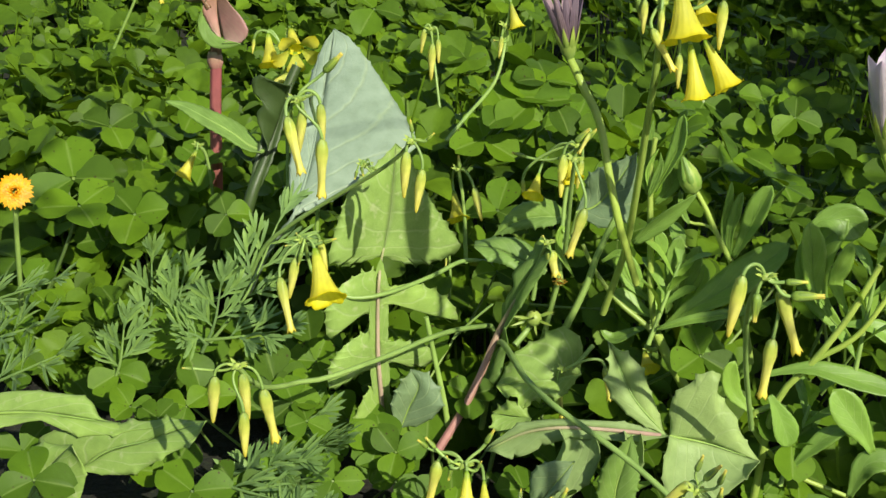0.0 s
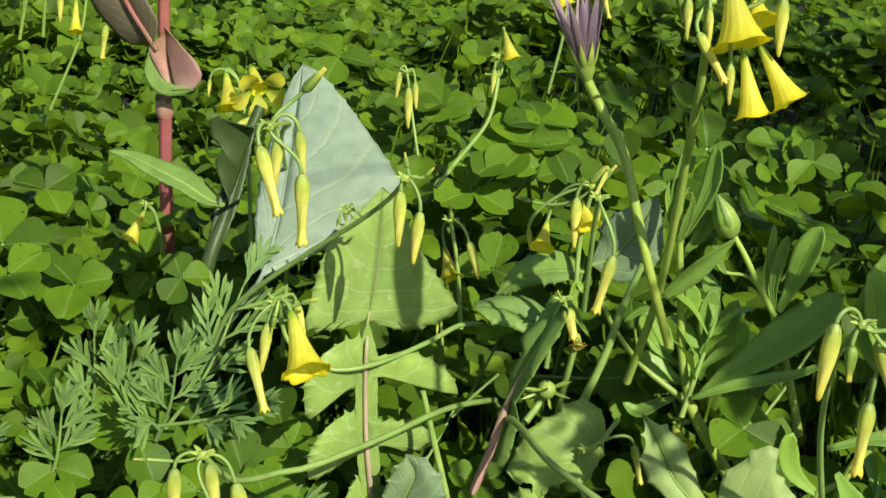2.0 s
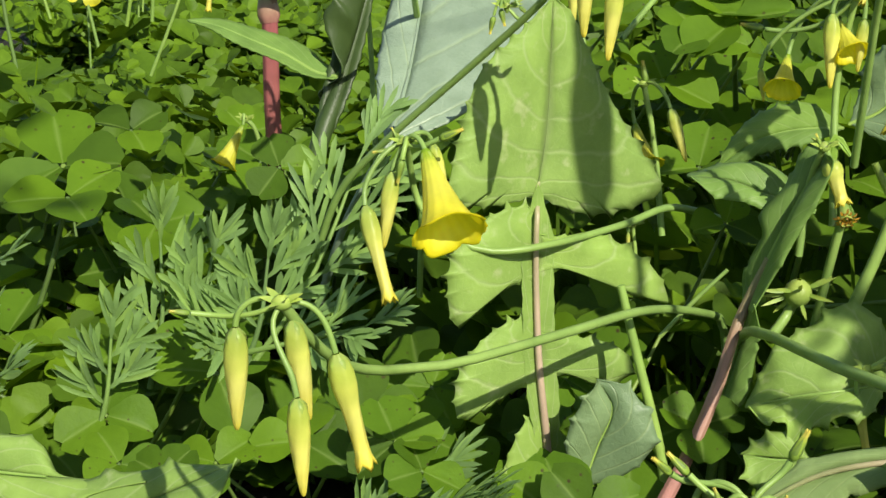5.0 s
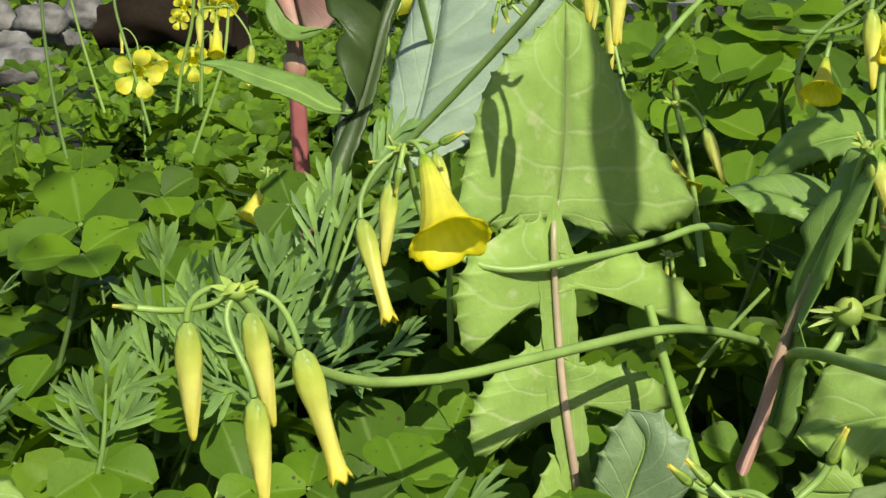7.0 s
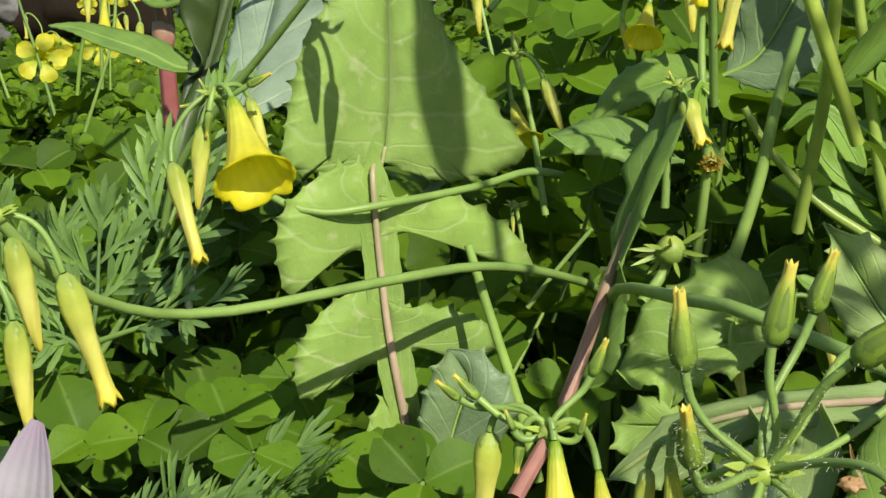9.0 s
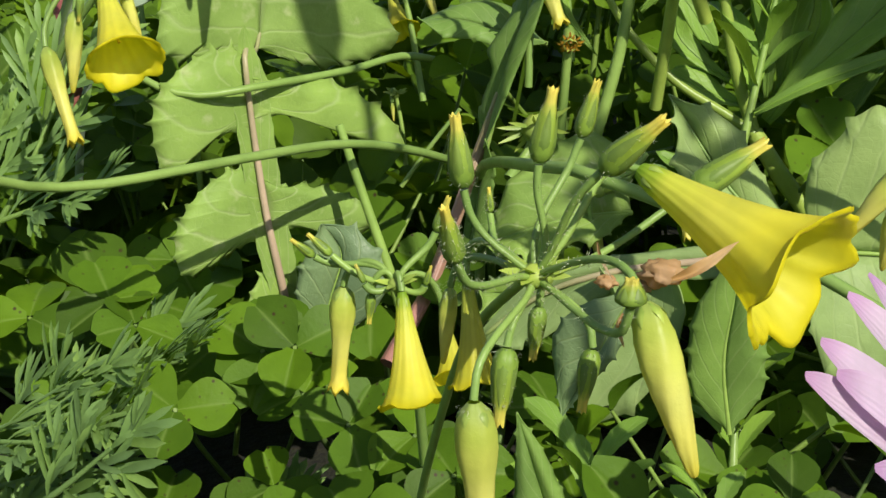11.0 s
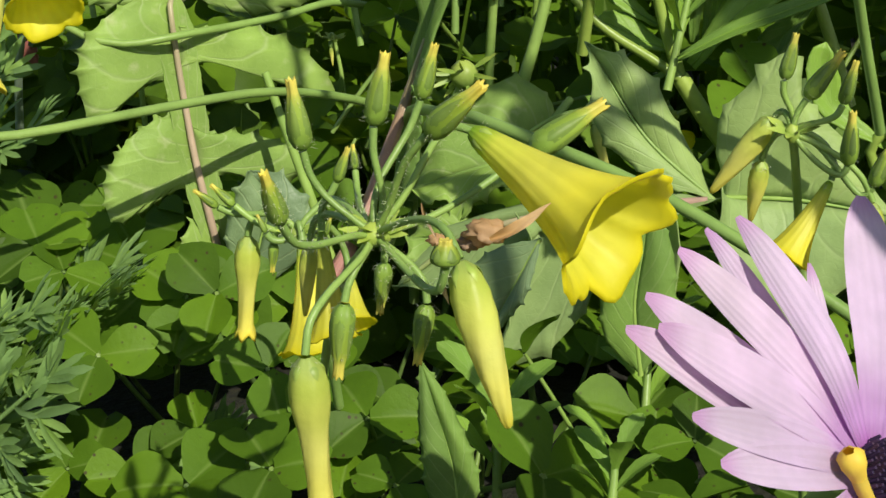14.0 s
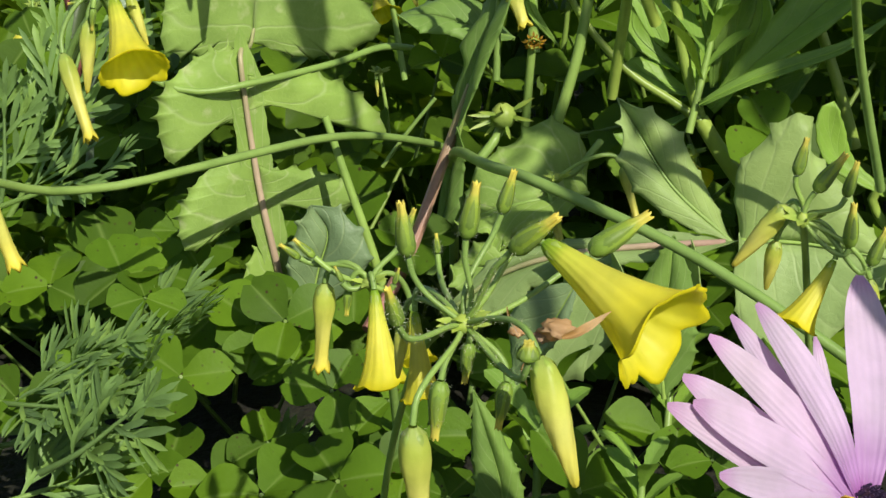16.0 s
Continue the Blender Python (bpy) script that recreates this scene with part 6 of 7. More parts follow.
cluster("yellow sorrel flowers on a thin dark stalk over the clover", (0.0261, 0.1600, 0.1856), [(0.0267, 0.1600, 0.1747), (0.0253, 0.1500, 0.1606), (0.0174, 0.1300, 0.1482), (0.0112, 0.1200, 0.1388)], [("bell", (0.0273, 0.1600, 0.1966), (0.0319, 0.1580, 0.1856), 0.0035), ("spindle", (0.0250, 0.1600, 0.1807), (0.0249, 0.1600, 0.1696)), ("bud", (0.0257, 0.1600, 0.1779), (0.0212, 0.1600, 0.1781))], r=0.0009)
cluster("faded yellow sorrel flowers among clover leaves", (-0.0299, 0.2600, 0.1563), [(-0.0257, 0.2600, 0.1353), (-0.0179, 0.2500, 0.1111)], [("spindle", (-0.0285, 0.2600, 0.1485), (-0.0273, 0.2600, 0.1281)), ("spindle", (-0.0334, 0.2600, 0.1560), (-0.0343, 0.2600, 0.1425)), ("spindle", (-0.0255, 0.2600, 0.1515), (-0.0240, 0.2600, 0.1382))], r=0.0008)
cluster("small yellow flowers deep among the leaves", (0.0840, 0.0450, 0.0730), [(0.0878, 0.0500, 0.0733), (0.0933, 0.0600, 0.0791)], [("tube", (0.0824, 0.0450, 0.0659), (0.0861, 0.0430, 0.0522)), ("tube", (0.1000, 0.0500, 0.0751), (0.1040, 0.0480, 0.0617))])
cluster("small yellow flower low behind a pale leaf", (0.1163, 0.0850, 0.0703), [(0.1163, 0.0850, 0.0538), (0.1171, 0.0800, 0.0341)], [("bell", (0.1140, 0.0850, 0.0693), (0.1173, 0.0780, 0.0642), 0.0042)])
cluster("yellow sorrel flower hanging before shaded leaves", (0.0693, 0.0550, 0.1229), [(0.0668, 0.0600, 0.1125), (0.0659, 0.0600, 0.0950)], [("tube", (0.0709, 0.0550, 0.1199), (0.0749, 0.0530, 0.1101), 0.0024), ("bud", (0.0687, 0.0550, 0.1229), (0.0672, 0.0550, 0.1259))])
cluster("yellow sorrel bud beside a thistle lobe", (0.0179, 0.1200, 0.0851), [(0.0194, 0.1200, 0.0750), (0.0202, 0.1200, 0.0624)], [("spindle", (0.0167, 0.1200, 0.0827), (0.0170, 0.1200, 0.0772))], r=0.0007)


def ray_flower(at, face, wide, rays, label, stalk, mat=ORANGE):
    at, n = V(at), V(face).normalized()
    d = thing("orange_flower", tuple(V(stalk[-1])), label, "flower")
    stem(d, [at - n * 0.002] + [V(p) for p in stalk], 0.0011, 0.0012, STEM)
    a = n.cross(Vector((0.1, 0.2, 1))).normalized()
    b = n.cross(a)
    g = random.Random(9)
    for k in range(rays):
        x = k * 2.39996
        q = 0.08 + 0.92 * math.sqrt(k / rays)
        out = a * math.cos(x) + b * math.sin(x)
        Shape().blade([at + out * 0.0012, at + out * wide * q * 0.6 + n * wide * (0.5 - 0.3 * q), at + out * wide * q + n * wide * (0.62 - 0.55 * q) * g.uniform(0.8, 1.2)], wide * 0.085, n, "line", 0.2, 0, 0, 6, 3).object("ray", mat, d)
    Shape().spun(at - n * 0.004, at + n * 0.0015, [(0, 0.0012), (0.4, wide * 0.4), (1, wide * 0.45)], 14, 0.1).object("cup", SEPAL, d)


ray_flower((-0.1520, 0.0300, 0.1157), (0.35, -0.75, 0.55), 0.0085, 110, "bright orange many-rayed flower head", [(-0.1541, 0.0350, 0.0932), (-0.1602, 0.0500, 0.0486)])
ray_flower((0.0759, 0.0600, 0.1055), (0.15, -0.7, -0.45), 0.0036, 26, "withered orange flower head", [(0.0738, 0.0650, 0.0943), (0.0713, 0.0700, 0.0737)], WITHERED)


def spiky_bud():
    c = V((0.0666, 0.0660, 0.0842))
    d = thing("spiny_seed_head", (0.0607, 0.0600, 0.0729), "round pale green spiny bud with thorny bracts", "bud")
    stem(d, [c, (0.0645, 0.0660, 0.0782), (0.0607, 0.0600, 0.0729)], 0.0012, 0.0014, STEM)
    Shape().spun(c + Vector((0, 0, -0.0035)), c + Vector((0, -0.001, 0.0036)), [(0, 0.0008), (0.15, 0.0026), (0.45, 0.0036), (0.75, 0.0030), (0.95, 0.0014), (1, 0.0006)], 20, 0.08, 0.3).object("bud", SEPAL, d)
    g = random.Random(2)
    for k in range(14):
        x = k * 2.4
        out = Vector((math.cos(x), math.sin(x) * 0.6 - 0.3, g.uniform(-0.9, 0.7))).normalized()
        Shape().blade([c + out * 0.003, c + out * 0.006, c + out * g.uniform(0.008, 0.011)], 0.0006, (0, -1, 0.3), "lance", 0.2, 0, 0, 6, 3).object("thorn", SEPAL, d)


spiky_bud()


# ---- dried petals and hairs on the nearest head ----
def dried():
    d = thing("withered_petals", (0.1102, -0.1420, 0.1042), "crumpled pinkish brown withered petals clinging to the flower head", "petals")
    for at, size, seed in (((0.1106, -0.1430, 0.1052), 0.0016, 3), ((0.1089, -0.1420, 0.1038), 0.0010, 8), ((0.1053, -0.1400, 0.1034), 0.0008, 5)):
        rows = []
        for i in range(13):
            th, row = math.pi * i / 12, []
            for j in range(24):
                x = 2 * math.pi * j / 24
                q = Vector((math.sin(th) * math.cos(x), math.sin(th) * math.sin(x), math.cos(th)))
                row.append(V(at) + Vector((q.x * 1.25, q.y * 0.8, q.z * 0.75)) * size * (1 + 0.55 * noise.noise(q * 2.2 + Vector((seed, 0, 0))) + 0.3 * noise.noise(q * 6)))
            rows.append(row)
        Shape().grid(rows, closed=True).object("crumple", DRY, d)
    for k, pts in enumerate(([(0.1118, -0.1470, 0.1057), (0.1133, -0.1470, 0.1062), (0.1149, -0.1470, 0.1073), (0.1175, -0.1470, 0.1093)], [(0.1050, -0.1450, 0.1085), (0.1053, -0.1450, 0.1071), (0.1064, -0.1450, 0.1049)], [(0.1074, -0.1460, 0.1022), (0.1070, -0.1460, 0.1008), (0.1075, -0.1460, 0.0989)])):
        Shape().blade(pts, (0.0006, 0.00018, 0.0003)[k], (0.1, -0.9, 0.5), "lance", 0.9, 0, 0, 25, 9, 0.9).object("petal", DRY, d)


dried()


# ---- daisy that rises close to the path ----
def upright_daisy():
    base = V((0.0321, -0.1600, 0.0766))
    foot = base + Vector((0.004, 0.008, -base.z))
    d = thing("pale_daisy", tuple(foot), "half-open pale pinkish white daisy beside the path", "daisy")
    stem(d, [base, base + Vector((0.001, 0.002, -0.012)), foot], 0.0014, 0.0016, STEM)
    tips = [(0.0459, -0.1650, 0.1129), (0.0331, -0.1660, 0.1152), (0.0336, -0.1500, 0.1048), (0.0158, -0.1550, 0.1077), (0.0263, -0.1480, 0.1020), (0.0348, -0.1750, 0.1111), (0.0480, -0.1780, 0.1109)]
    for k, tip in enumerate(tips):
        tip = V(tip)
        mid = base.lerp(tip, 0.5) + Vector(((tip.x - base.x) * 0.12, (tip.y - base.y) * 0.3, 0))
        Shape().blade([base + (tip - base) * 0.06, mid, tip], 0.0036, (0.15 * math.sin(k * 2), -1 if tip.y < base.y + 0.004 else 1, 0.25), "ray", 0.2, 0, 0, 20, 9).object("petal", WHITE_PETAL, d)
    for k in range(9):
        x = 2 * math.pi * k / 9
        out = Vector((math.cos(x), math.sin(x), 0))
        Shape().blade([base + out * 0.001, base + out * 0.0035 + Vector((0, 0, 0.003)), base + out * 0.0042 + Vector((0, 0, 0.009))], 0.0011, out, "lance", -0.3, 0, 0, 8, 5).object("sepal", SEPAL, d)
    Shape().spun(base - Vector((0, 0, 0.001)), base + Vector((0, 0, 0.005)), [(0, 0.0015), (0.4, 0.0032), (1, 0.0034)], 12).object("cup", SEPAL, d)


upright_daisy()


# ---- thin stalks over the meadow ----
for pts in ([(-0.4648, 0.5500, 0.1796), (-0.4644, 0.5500, 0.1358), (-0.4583, 0.5500, 0.0839), (-0.4485, 0.5500, 0.0351)], [(-0.3781, 0.6000, 0.1792), (-0.3819, 0.6000, 0.1420), (-0.3909, 0.6000, 0.1117), (-0.3967, 0.6000, 0.0810)], [(-0.3730, 0.6000, 0.1717), (-0.3746, 0.6000, 0.1345), (-0.3776, 0.6000, 0.0851)], [(-0.5011, 0.7000, 0.1748), (-0.5001, 0.7000, 0.1494), (-0.4877, 0.7000, 0.1065), (-0.4735, 0.7000, 0.0504)], [(-0.5413, 0.7000, 0.1668), (-0.5292, 0.7000, 0.1193), (-0.5145, 0.7000, 0.0715)]):
    stem(thing("thin_stalk", tuple(V(pts[-1])), "thin dark green flower stalk over the clover", "stalk", "thin stalks"), pts, 0.0011, 0.0014, PETIOLE, "stalk")


# ---- unseen leafy shrubs, added to shade part of the clover ----
def shade_shrub(foot, middle, wide, limbs, leaves, size, seed, label, tips=()):
    """An unseen leafy bush added for its shade, on one thin trunk, its crown round a middle with half widths wide."""
    g = random.Random(seed)
    foot, middle = V(foot), V(middle)
    p = thing("leafy_shrub", tuple(foot), label, "shrub", "leafy shrubs")
    stem(p, [foot, foot.lerp(middle, 0.5) + Vector((0.005, 0, 0)), middle], size * 0.12, size * 0.05, PETIOLE, "trunk")
    s = Shape()
    for k in range(limbs):
        tip = V(tips[k]) if tips else middle + Vector([g.uniform(-w, w) for w in wide])
        stem(p, [foot.lerp(middle, 0.4 + 0.5 * k / limbs), foot.lerp(middle, 0.8).lerp(tip, 0.6), tip], size * 0.05, size * 0.02, PETIOLE, "limb")
        for _ in range(leaves):
            at = tip + Vector([g.gauss(0, w * 0.38) for w in wide])
            way = Vector((g.gauss(0, 1), g.gauss(0, 1), g.gauss(0.2, 0.6))).normalized()
            ln = size * g.uniform(0.7, 1.2)
            s.blade([at, at + way * ln * 0.5, at + way * ln], ln * 0.28, (g.gauss(0, 0.5), g.gauss(0, 0.5), 1), "lance", 0.3, 0, 0, 7, 5)
    s.object("crown", DAISY_LEAF, p)


# unseen bush, placed sunward of the far right clover to darken it
shade_shrub((0.74, -0.02, 0), (0.70, 0.03, 0.60), (0.17, 0.24, 0.15), 16, 34, 0.05, 21, "unseen leafy shrub, added off the path to cast dappled shade")


# unseen twigs hung sunward of the leaves that should lie dark
over = [V(q) + SUN_FROM * d for q, d in (((0.082, 0.056, 0.074), 0.45), ((0.087, 0.058, 0.078), 0.45), ((0.086, 0.056, 0.066), 0.45), ((0.0776, 0.09, 0.101), 0.6), ((0.14, 0.078, 0.104), 0.6), ((0.149, 0.078, 0.112), 0.6), ((0.134, 0.08, 0.097), 0.6), ((0.127, 0.084, 0.108), 0.6))]
shade_shrub((0.74, -0.06, 0), (0.66, -0.02, 0.52), (0.013, 0.013, 0.013), len(over), 6, 0.019, 5, "unseen slender shrub, added off the path to cast dappled shade", over)


def leaning_leaf():
    """Two blades of one unseen plant, added in the sun's way to shadow the lobed leaf."""
    p = thing("leaning_leaf", (0.30, -0.26, 0.0), "unseen plant, added for the crisp shadow of its two drooping blades", "plant")
    up = SUN_FROM * 0.30
    # blade lines follow the wanted shadow, shifted up towards the sun
    one = [V(q) + up for q in ((0.0085, 0.0600, 0.1500), (0.0110, 0.0622, 0.1380), (0.0115, 0.0625, 0.1230), (0.0130, 0.0640, 0.1060), (0.0150, 0.0660, 0.0950))]
    two = [V(q) + up for q in ((0.0085, 0.0600, 0.1500), (0.0118, 0.0628, 0.1320), (0.0150, 0.0658, 0.1150), (0.0180, 0.0686, 0.1040))]
    stem(p, [(0.30, -0.26, 0.0), (0.24, -0.20, 0.17), one[0] + Vector((0.02, -0.01, 0.01)), one[0]], 0.0030, 0.0012, STEM)
    Shape().blade(one, 0.0060, SUN_FROM, "lance", 0.1, 0, 0, 21, 7).object("blade", DULL_LEAF, p, thick=0.0004)
    Shape().blade(two, 0.0048, SUN_FROM, "lance", 0.1, 0, 0, 21, 7).object("blade", DULL_LEAF, p, thick=0.0004)


leaning_leaf()
# another unseen shrub, its twigs hung sunward of the left clover
over = [V(q) + SUN_FROM * 1.0 for q in ((-0.23, 0.20, 0.07), (-0.21, 0.12, 0.05))]
shade_shrub((0.80, -0.02, 0), (0.70, -0.05, 0.66), (0.040, 0.040, 0.040), len(over), 9, 0.026, 8, "unseen slender shrub, added off the path to cast dappled shade", over)


# ---- shoots and leaves low in front ----
def shoot(label, base, tip, count, size, seed, face=(0, -0.7, 0.7)):
    base, tip = V(base), V(tip)
    p = thing("leafy_shoot", tuple(base), label, "plant", "leafy shoots")
    stem(p, [base, base.lerp(tip, 0.5), tip], 0.0011, 0.0006, STEM)
    g = random.Random(seed)
    ax = (tip - base).normalized()
    for k in range(count):
        at = base.lerp(tip, 0.3 + 0.7 * k / max(count - 1, 1))
        x = k * 2.4 + seed
        out = Vector((math.cos(x), math.sin(x) * 0.8, 0.3))
        ln = size * g.uniform(0.75, 1.15)
        way = (ax * 0.55 + out).normalized()
        Shape().blade([at, at + way * ln * 0.5 + ax * ln * 0.08, at + way * ln], ln * 0.17, (ax * 0.8 + V(face) * 0.5), "spoon", 0.3, 3, 0.0003, 13, 7).object("leaf", DAISY_LEAF, p)
    return p


def side_shoot():
    p = thing("leafy_shoot", (0.177, 0.03, 0.05), "branching daisy shoot with long toothed leaves", "plant", "leafy shoots")
    stem(p, [(0.1670, 0.0300, 0.0350), (0.1680, 0.0300, 0.0810), (0.1790, 0.0300, 0.1030), (0.1880, 0.0300, 0.1230), (0.1950, 0.0300, 0.1450)], 0.0016, 0.0012, STEM_LIGHT)
    stem(p, [(0.1680, 0.0300, 0.0820), (0.1600, 0.0300, 0.0730), (0.1770, 0.0300, 0.0550), (0.2020, 0.0300, 0.0480)], 0.0012, 0.0009, STEM_LIGHT)
    stem(p, [(0.1790, 0.0300, 0.1030), (0.1930, 0.0300, 0.1170), (0.2040, 0.0300, 0.1440)], 0.0012, 0.0009, STEM_LIGHT)
    for pts, w, face in (([(0.1610, 0.0280, 0.0940), (0.1770, 0.0280, 0.1000), (0.1920, 0.0280, 0.0990), (0.2140, 0.0280, 0.0960)], 0.0046, (0.0, -0.55, 0.85)),
                         ([(0.2060, 0.0220, 0.0730), (0.2010, 0.0220, 0.0800), (0.1940, 0.0220, 0.0880), (0.1870, 0.0220, 0.0960)], 0.0062, (-0.1, -0.8, 0.6)),
                         ([(0.1650, 0.0260, 0.0870), (0.1690, 0.0260, 0.0810), (0.1730, 0.0260, 0.0740), (0.1760, 0.0260, 0.0670)], 0.0050, (0.2, -0.8, 0.5)),
                         ([(0.1780, 0.0240, 0.0590), (0.1850, 0.0240, 0.0700), (0.1900, 0.0240, 0.0760), (0.1960, 0.0240, 0.0800)], 0.0034, (0.0, -0.6, 0.8)),
                         ([(0.2010, 0.0200, 0.0530), (0.2040, 0.0200, 0.0670), (0.2100, 0.0200, 0.0710), (0.2160, 0.0200, 0.0690)], 0.0050, (-0.1, -0.6, 0.8)),
                         ([(0.1880, 0.0340, 0.1220), (0.1810, 0.0340, 0.1340), (0.1820, 0.0340, 0.1410), (0.1840, 0.0340, 0.1510)], 0.0034, (0.3, -0.9, 0.3)),
                         ([(0.1870, 0.0340, 0.1180), (0.1970, 0.0340, 0.1190), (0.2060, 0.0340, 0.1160), (0.2140, 0.0340, 0.1150)], 0.0044, (0.0, -0.6, 0.8)),
                         ([(0.1630, 0.0300, 0.0750), (0.1520, 0.0300, 0.0830), (0.1490, 0.0300, 0.0920), (0.1500, 0.0300, 0.0970)], 0.0034, (0.2, -0.8, 0.5))):
        Shape().blade(pts, w, face, "spoon", 0.28, 5, 0.0003, 17, 9).object("leaf", DAISY_LEAF, p, thick=0.0003)


side_shoot()
shoot("leafy green shoot low in front", (0.0898, -0.0300, 0.0173), (0.0894, -0.0250, 0.0361), 7, 0.017, 1)
shoot("leafy green shoot low in front", (0.1123, -0.0400, 0.0206), (0.1129, -0.0350, 0.0328), 6, 0.014, 4)
shoot("leafy green shoot in shade", (0.0969, -0.0200, 0.0077), (0.0963, -0.0100, 0.0202), 6, 0.015, 6)
shoot("leafy green shoot beside the daisy", (0.1154, 0.0000, 0.0219), (0.1158, 0.0100, 0.0380), 6, 0.016, 7)
shoot("leafy daisy shoot with light green leaves", (0.1946, 0.0300, 0.0863), (0.1948, 0.0350, 0.1500), 8, 0.020, 3)
shoot("leafy daisy shoot with light green leaves", (0.1759, 0.0300, 0.0471), (0.1825, 0.0400, 0.0838), 7, 0.018, 5)
shoot("leafy daisy shoot with light green leaves", (0.1155, 0.0700, 0.0795), (0.1228, 0.0800, 0.1141), 9, 0.020, 8)
thistle_leaf("long blue-green leaf with a wavy edge", [(0.0869, -0.0500, 0.0240), (0.0858, -0.0500, 0.0359), (0.0832, -0.0500, 0.0464), (0.0807, -0.0500, 0.0555)], W(0, 5, 5, 4, 2, 0), W(0, 4, 4, 3, 2, 0), DULL_LEAF, STEM, 0.0004, depth=0.0003)
thistle_leaf("wide pale grey leaf behind the flower head, striped by shadows", [(0.0753, 0.1000, 0.1220), (0.0835, 0.1000, 0.1265), (0.0907, 0.1000, 0.1379), (0.0974, 0.1000, 0.1526)], W(0, 9, 12, 10, 5, 0), W(0, 10, 14, 12, 6, 0), GREYISH, STEM, 0.0006)
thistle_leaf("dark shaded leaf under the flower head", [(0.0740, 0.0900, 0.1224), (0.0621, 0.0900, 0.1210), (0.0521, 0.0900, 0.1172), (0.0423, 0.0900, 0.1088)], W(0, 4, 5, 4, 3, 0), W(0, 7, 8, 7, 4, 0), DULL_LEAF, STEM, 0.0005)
stem(thing("green_stalk", (0.0419, 0.0300, 0.0398), "thin green flower stalk rising between leaves", "stalk"), [(0.0413, 0.0350, 0.0373), (0.0377, 0.0350, 0.0528), (0.0316, 0.0350, 0.0728), (0.0265, 0.0350, 0.0900)], 0.0014, 0.0010, STEM, "stalk")
stem(thing("green_stalk", (0.0795, 0.0700, 0.0807), "thin green flower stalk rising between leaves", "stalk"), [(0.0797, 0.0700, 0.0789), (0.0858, 0.0700, 0.0992), (0.0895, 0.0700, 0.1170), (0.0946, 0.0700, 0.1344)], 0.0016, 0.0012, STEM, "stalk")
stem(thing("green_stalk", (0.0480, 0.0800, 0.0200), "long bowed green flower stalk crossing before thistle leaves", "stalk"), [(0.0480, 0.0800, 0.0200), (0.0510, 0.0720, 0.0560), (0.0545, 0.0560, 0.0745), (0.0602, 0.0392, 0.0806), (0.0693, 0.0119, 0.0860), (0.0760, -0.0040, 0.0885), (0.0830, -0.0165, 0.0905), (0.0900, -0.0260, 0.0912), (0.1143, -0.0380, 0.0847), (0.1341, -0.0470, 0.0765), (0.1579, -0.0550, 0.0627)], 0.0014, 0.0011, STEM, "stalk", 40)
stem(thing("green_stalk", (0.0418, 0.0500, 0.0756), "thin green stalk leaning across the shade", "stalk"), [(0.0340, 0.0600, 0.0707), (0.0417, 0.0600, 0.0808), (0.0493, 0.0600, 0.0898)], 0.0006, 0.0005, STEM, "stalk")
for k, (x, y, d, size) in enumerate(((205, 625, 0.028, 1.0), (330, 525, 0.0, 1.0), (400, 600, 0.0, 0.8), (120, 830, -0.01, 0.8), (240, 840, -0.01, 0.9), (650, 740, 0.0, 0.9), (60, 470, 0.04, 1.1), (150, 440, 0.03, 1.0))):
    e = {205: (-0.0146, 0.0280, 0.0223), 330: (0.0196, -0.0050, 0.0491), 400: (0.0297, -0.0100, 0.0418), 120: (-0.0044, -0.0200, 0.0148), 240: (0.0160, -0.0300, 0.0196), 650: (0.0651, -0.0300, 0.0346), 60: (-0.0347, 0.0300, 0.0434), 150: (-0.0207, 0.0300, 0.0481)}[x]
    put_clover(e, (0.15, -0.6, 0.75), size, k * 0.9)
for k, e in enumerate([(-0.1001, 0.0200, 0.0463), (-0.0740, 0.0300, 0.0576), (-0.0850, 0.0500, 0.0629), (-0.0471, 0.0200, 0.0465), (-0.0654, 0.0100, 0.0423), (0.0122, 0.0500, 0.0602), (-0.0225, 0.0500, 0.0533), (0.0306, 0.0400, 0.0473), (0.0217, 0.0000, 0.0452),
                       (-0.0058, -0.0000, 0.0367), (-0.0770, 0.0800, 0.1016), (0.0468, 0.0800, 0.0968), (0.0468, 0.0400, 0.0560), (-0.0917, -0.0700, 0.0466), (-0.0558, -0.0300, 0.0345), (-0.0386, -0.0500, 0.0423), (-0.0147, -0.0300, 0.0412), (-0.0694, -0.0100, 0.0464), (-0.0859, -0.0000, 0.0431), (-0.1233, -0.0200, 0.0246), (0.1766, 0.0300, 0.0676), (0.1377, 0.0700, 0.0786)]):
    put_clover(e, (0.2, -0.55, 0.8), 1.05 + 0.25 * math.sin(k), k * 1.3)


for e, face, size, spin in (((0.0082, -0.0250, 0.0430), (0.25, -0.75, 0.6), 0.95, 0.6), ((0.0285, -0.0100, 0.0518), (0.2, -0.8, 0.55), 0.95, 0.9), ((-0.0185, 0.0050, 0.0561), (0.2, -0.4, 0.9), 1.0, 0.2), ((0.0420, -0.0200, 0.0397), (0.1, -0.6, 0.8), 0.9, 1.4), ((-0.0107, 0.0000, 0.0521), (0.3, -0.5, 0.8), 0.8, 2.0), ((0.0553, -0.0200, 0.0381), (0.1, -0.6, 0.8), 0.8, 2.2), ((-0.0306, -0.0300, 0.0372), (0.2, -0.6, 0.8), 0.8, 2.6)):
    put_clover(e, face, size, spin)

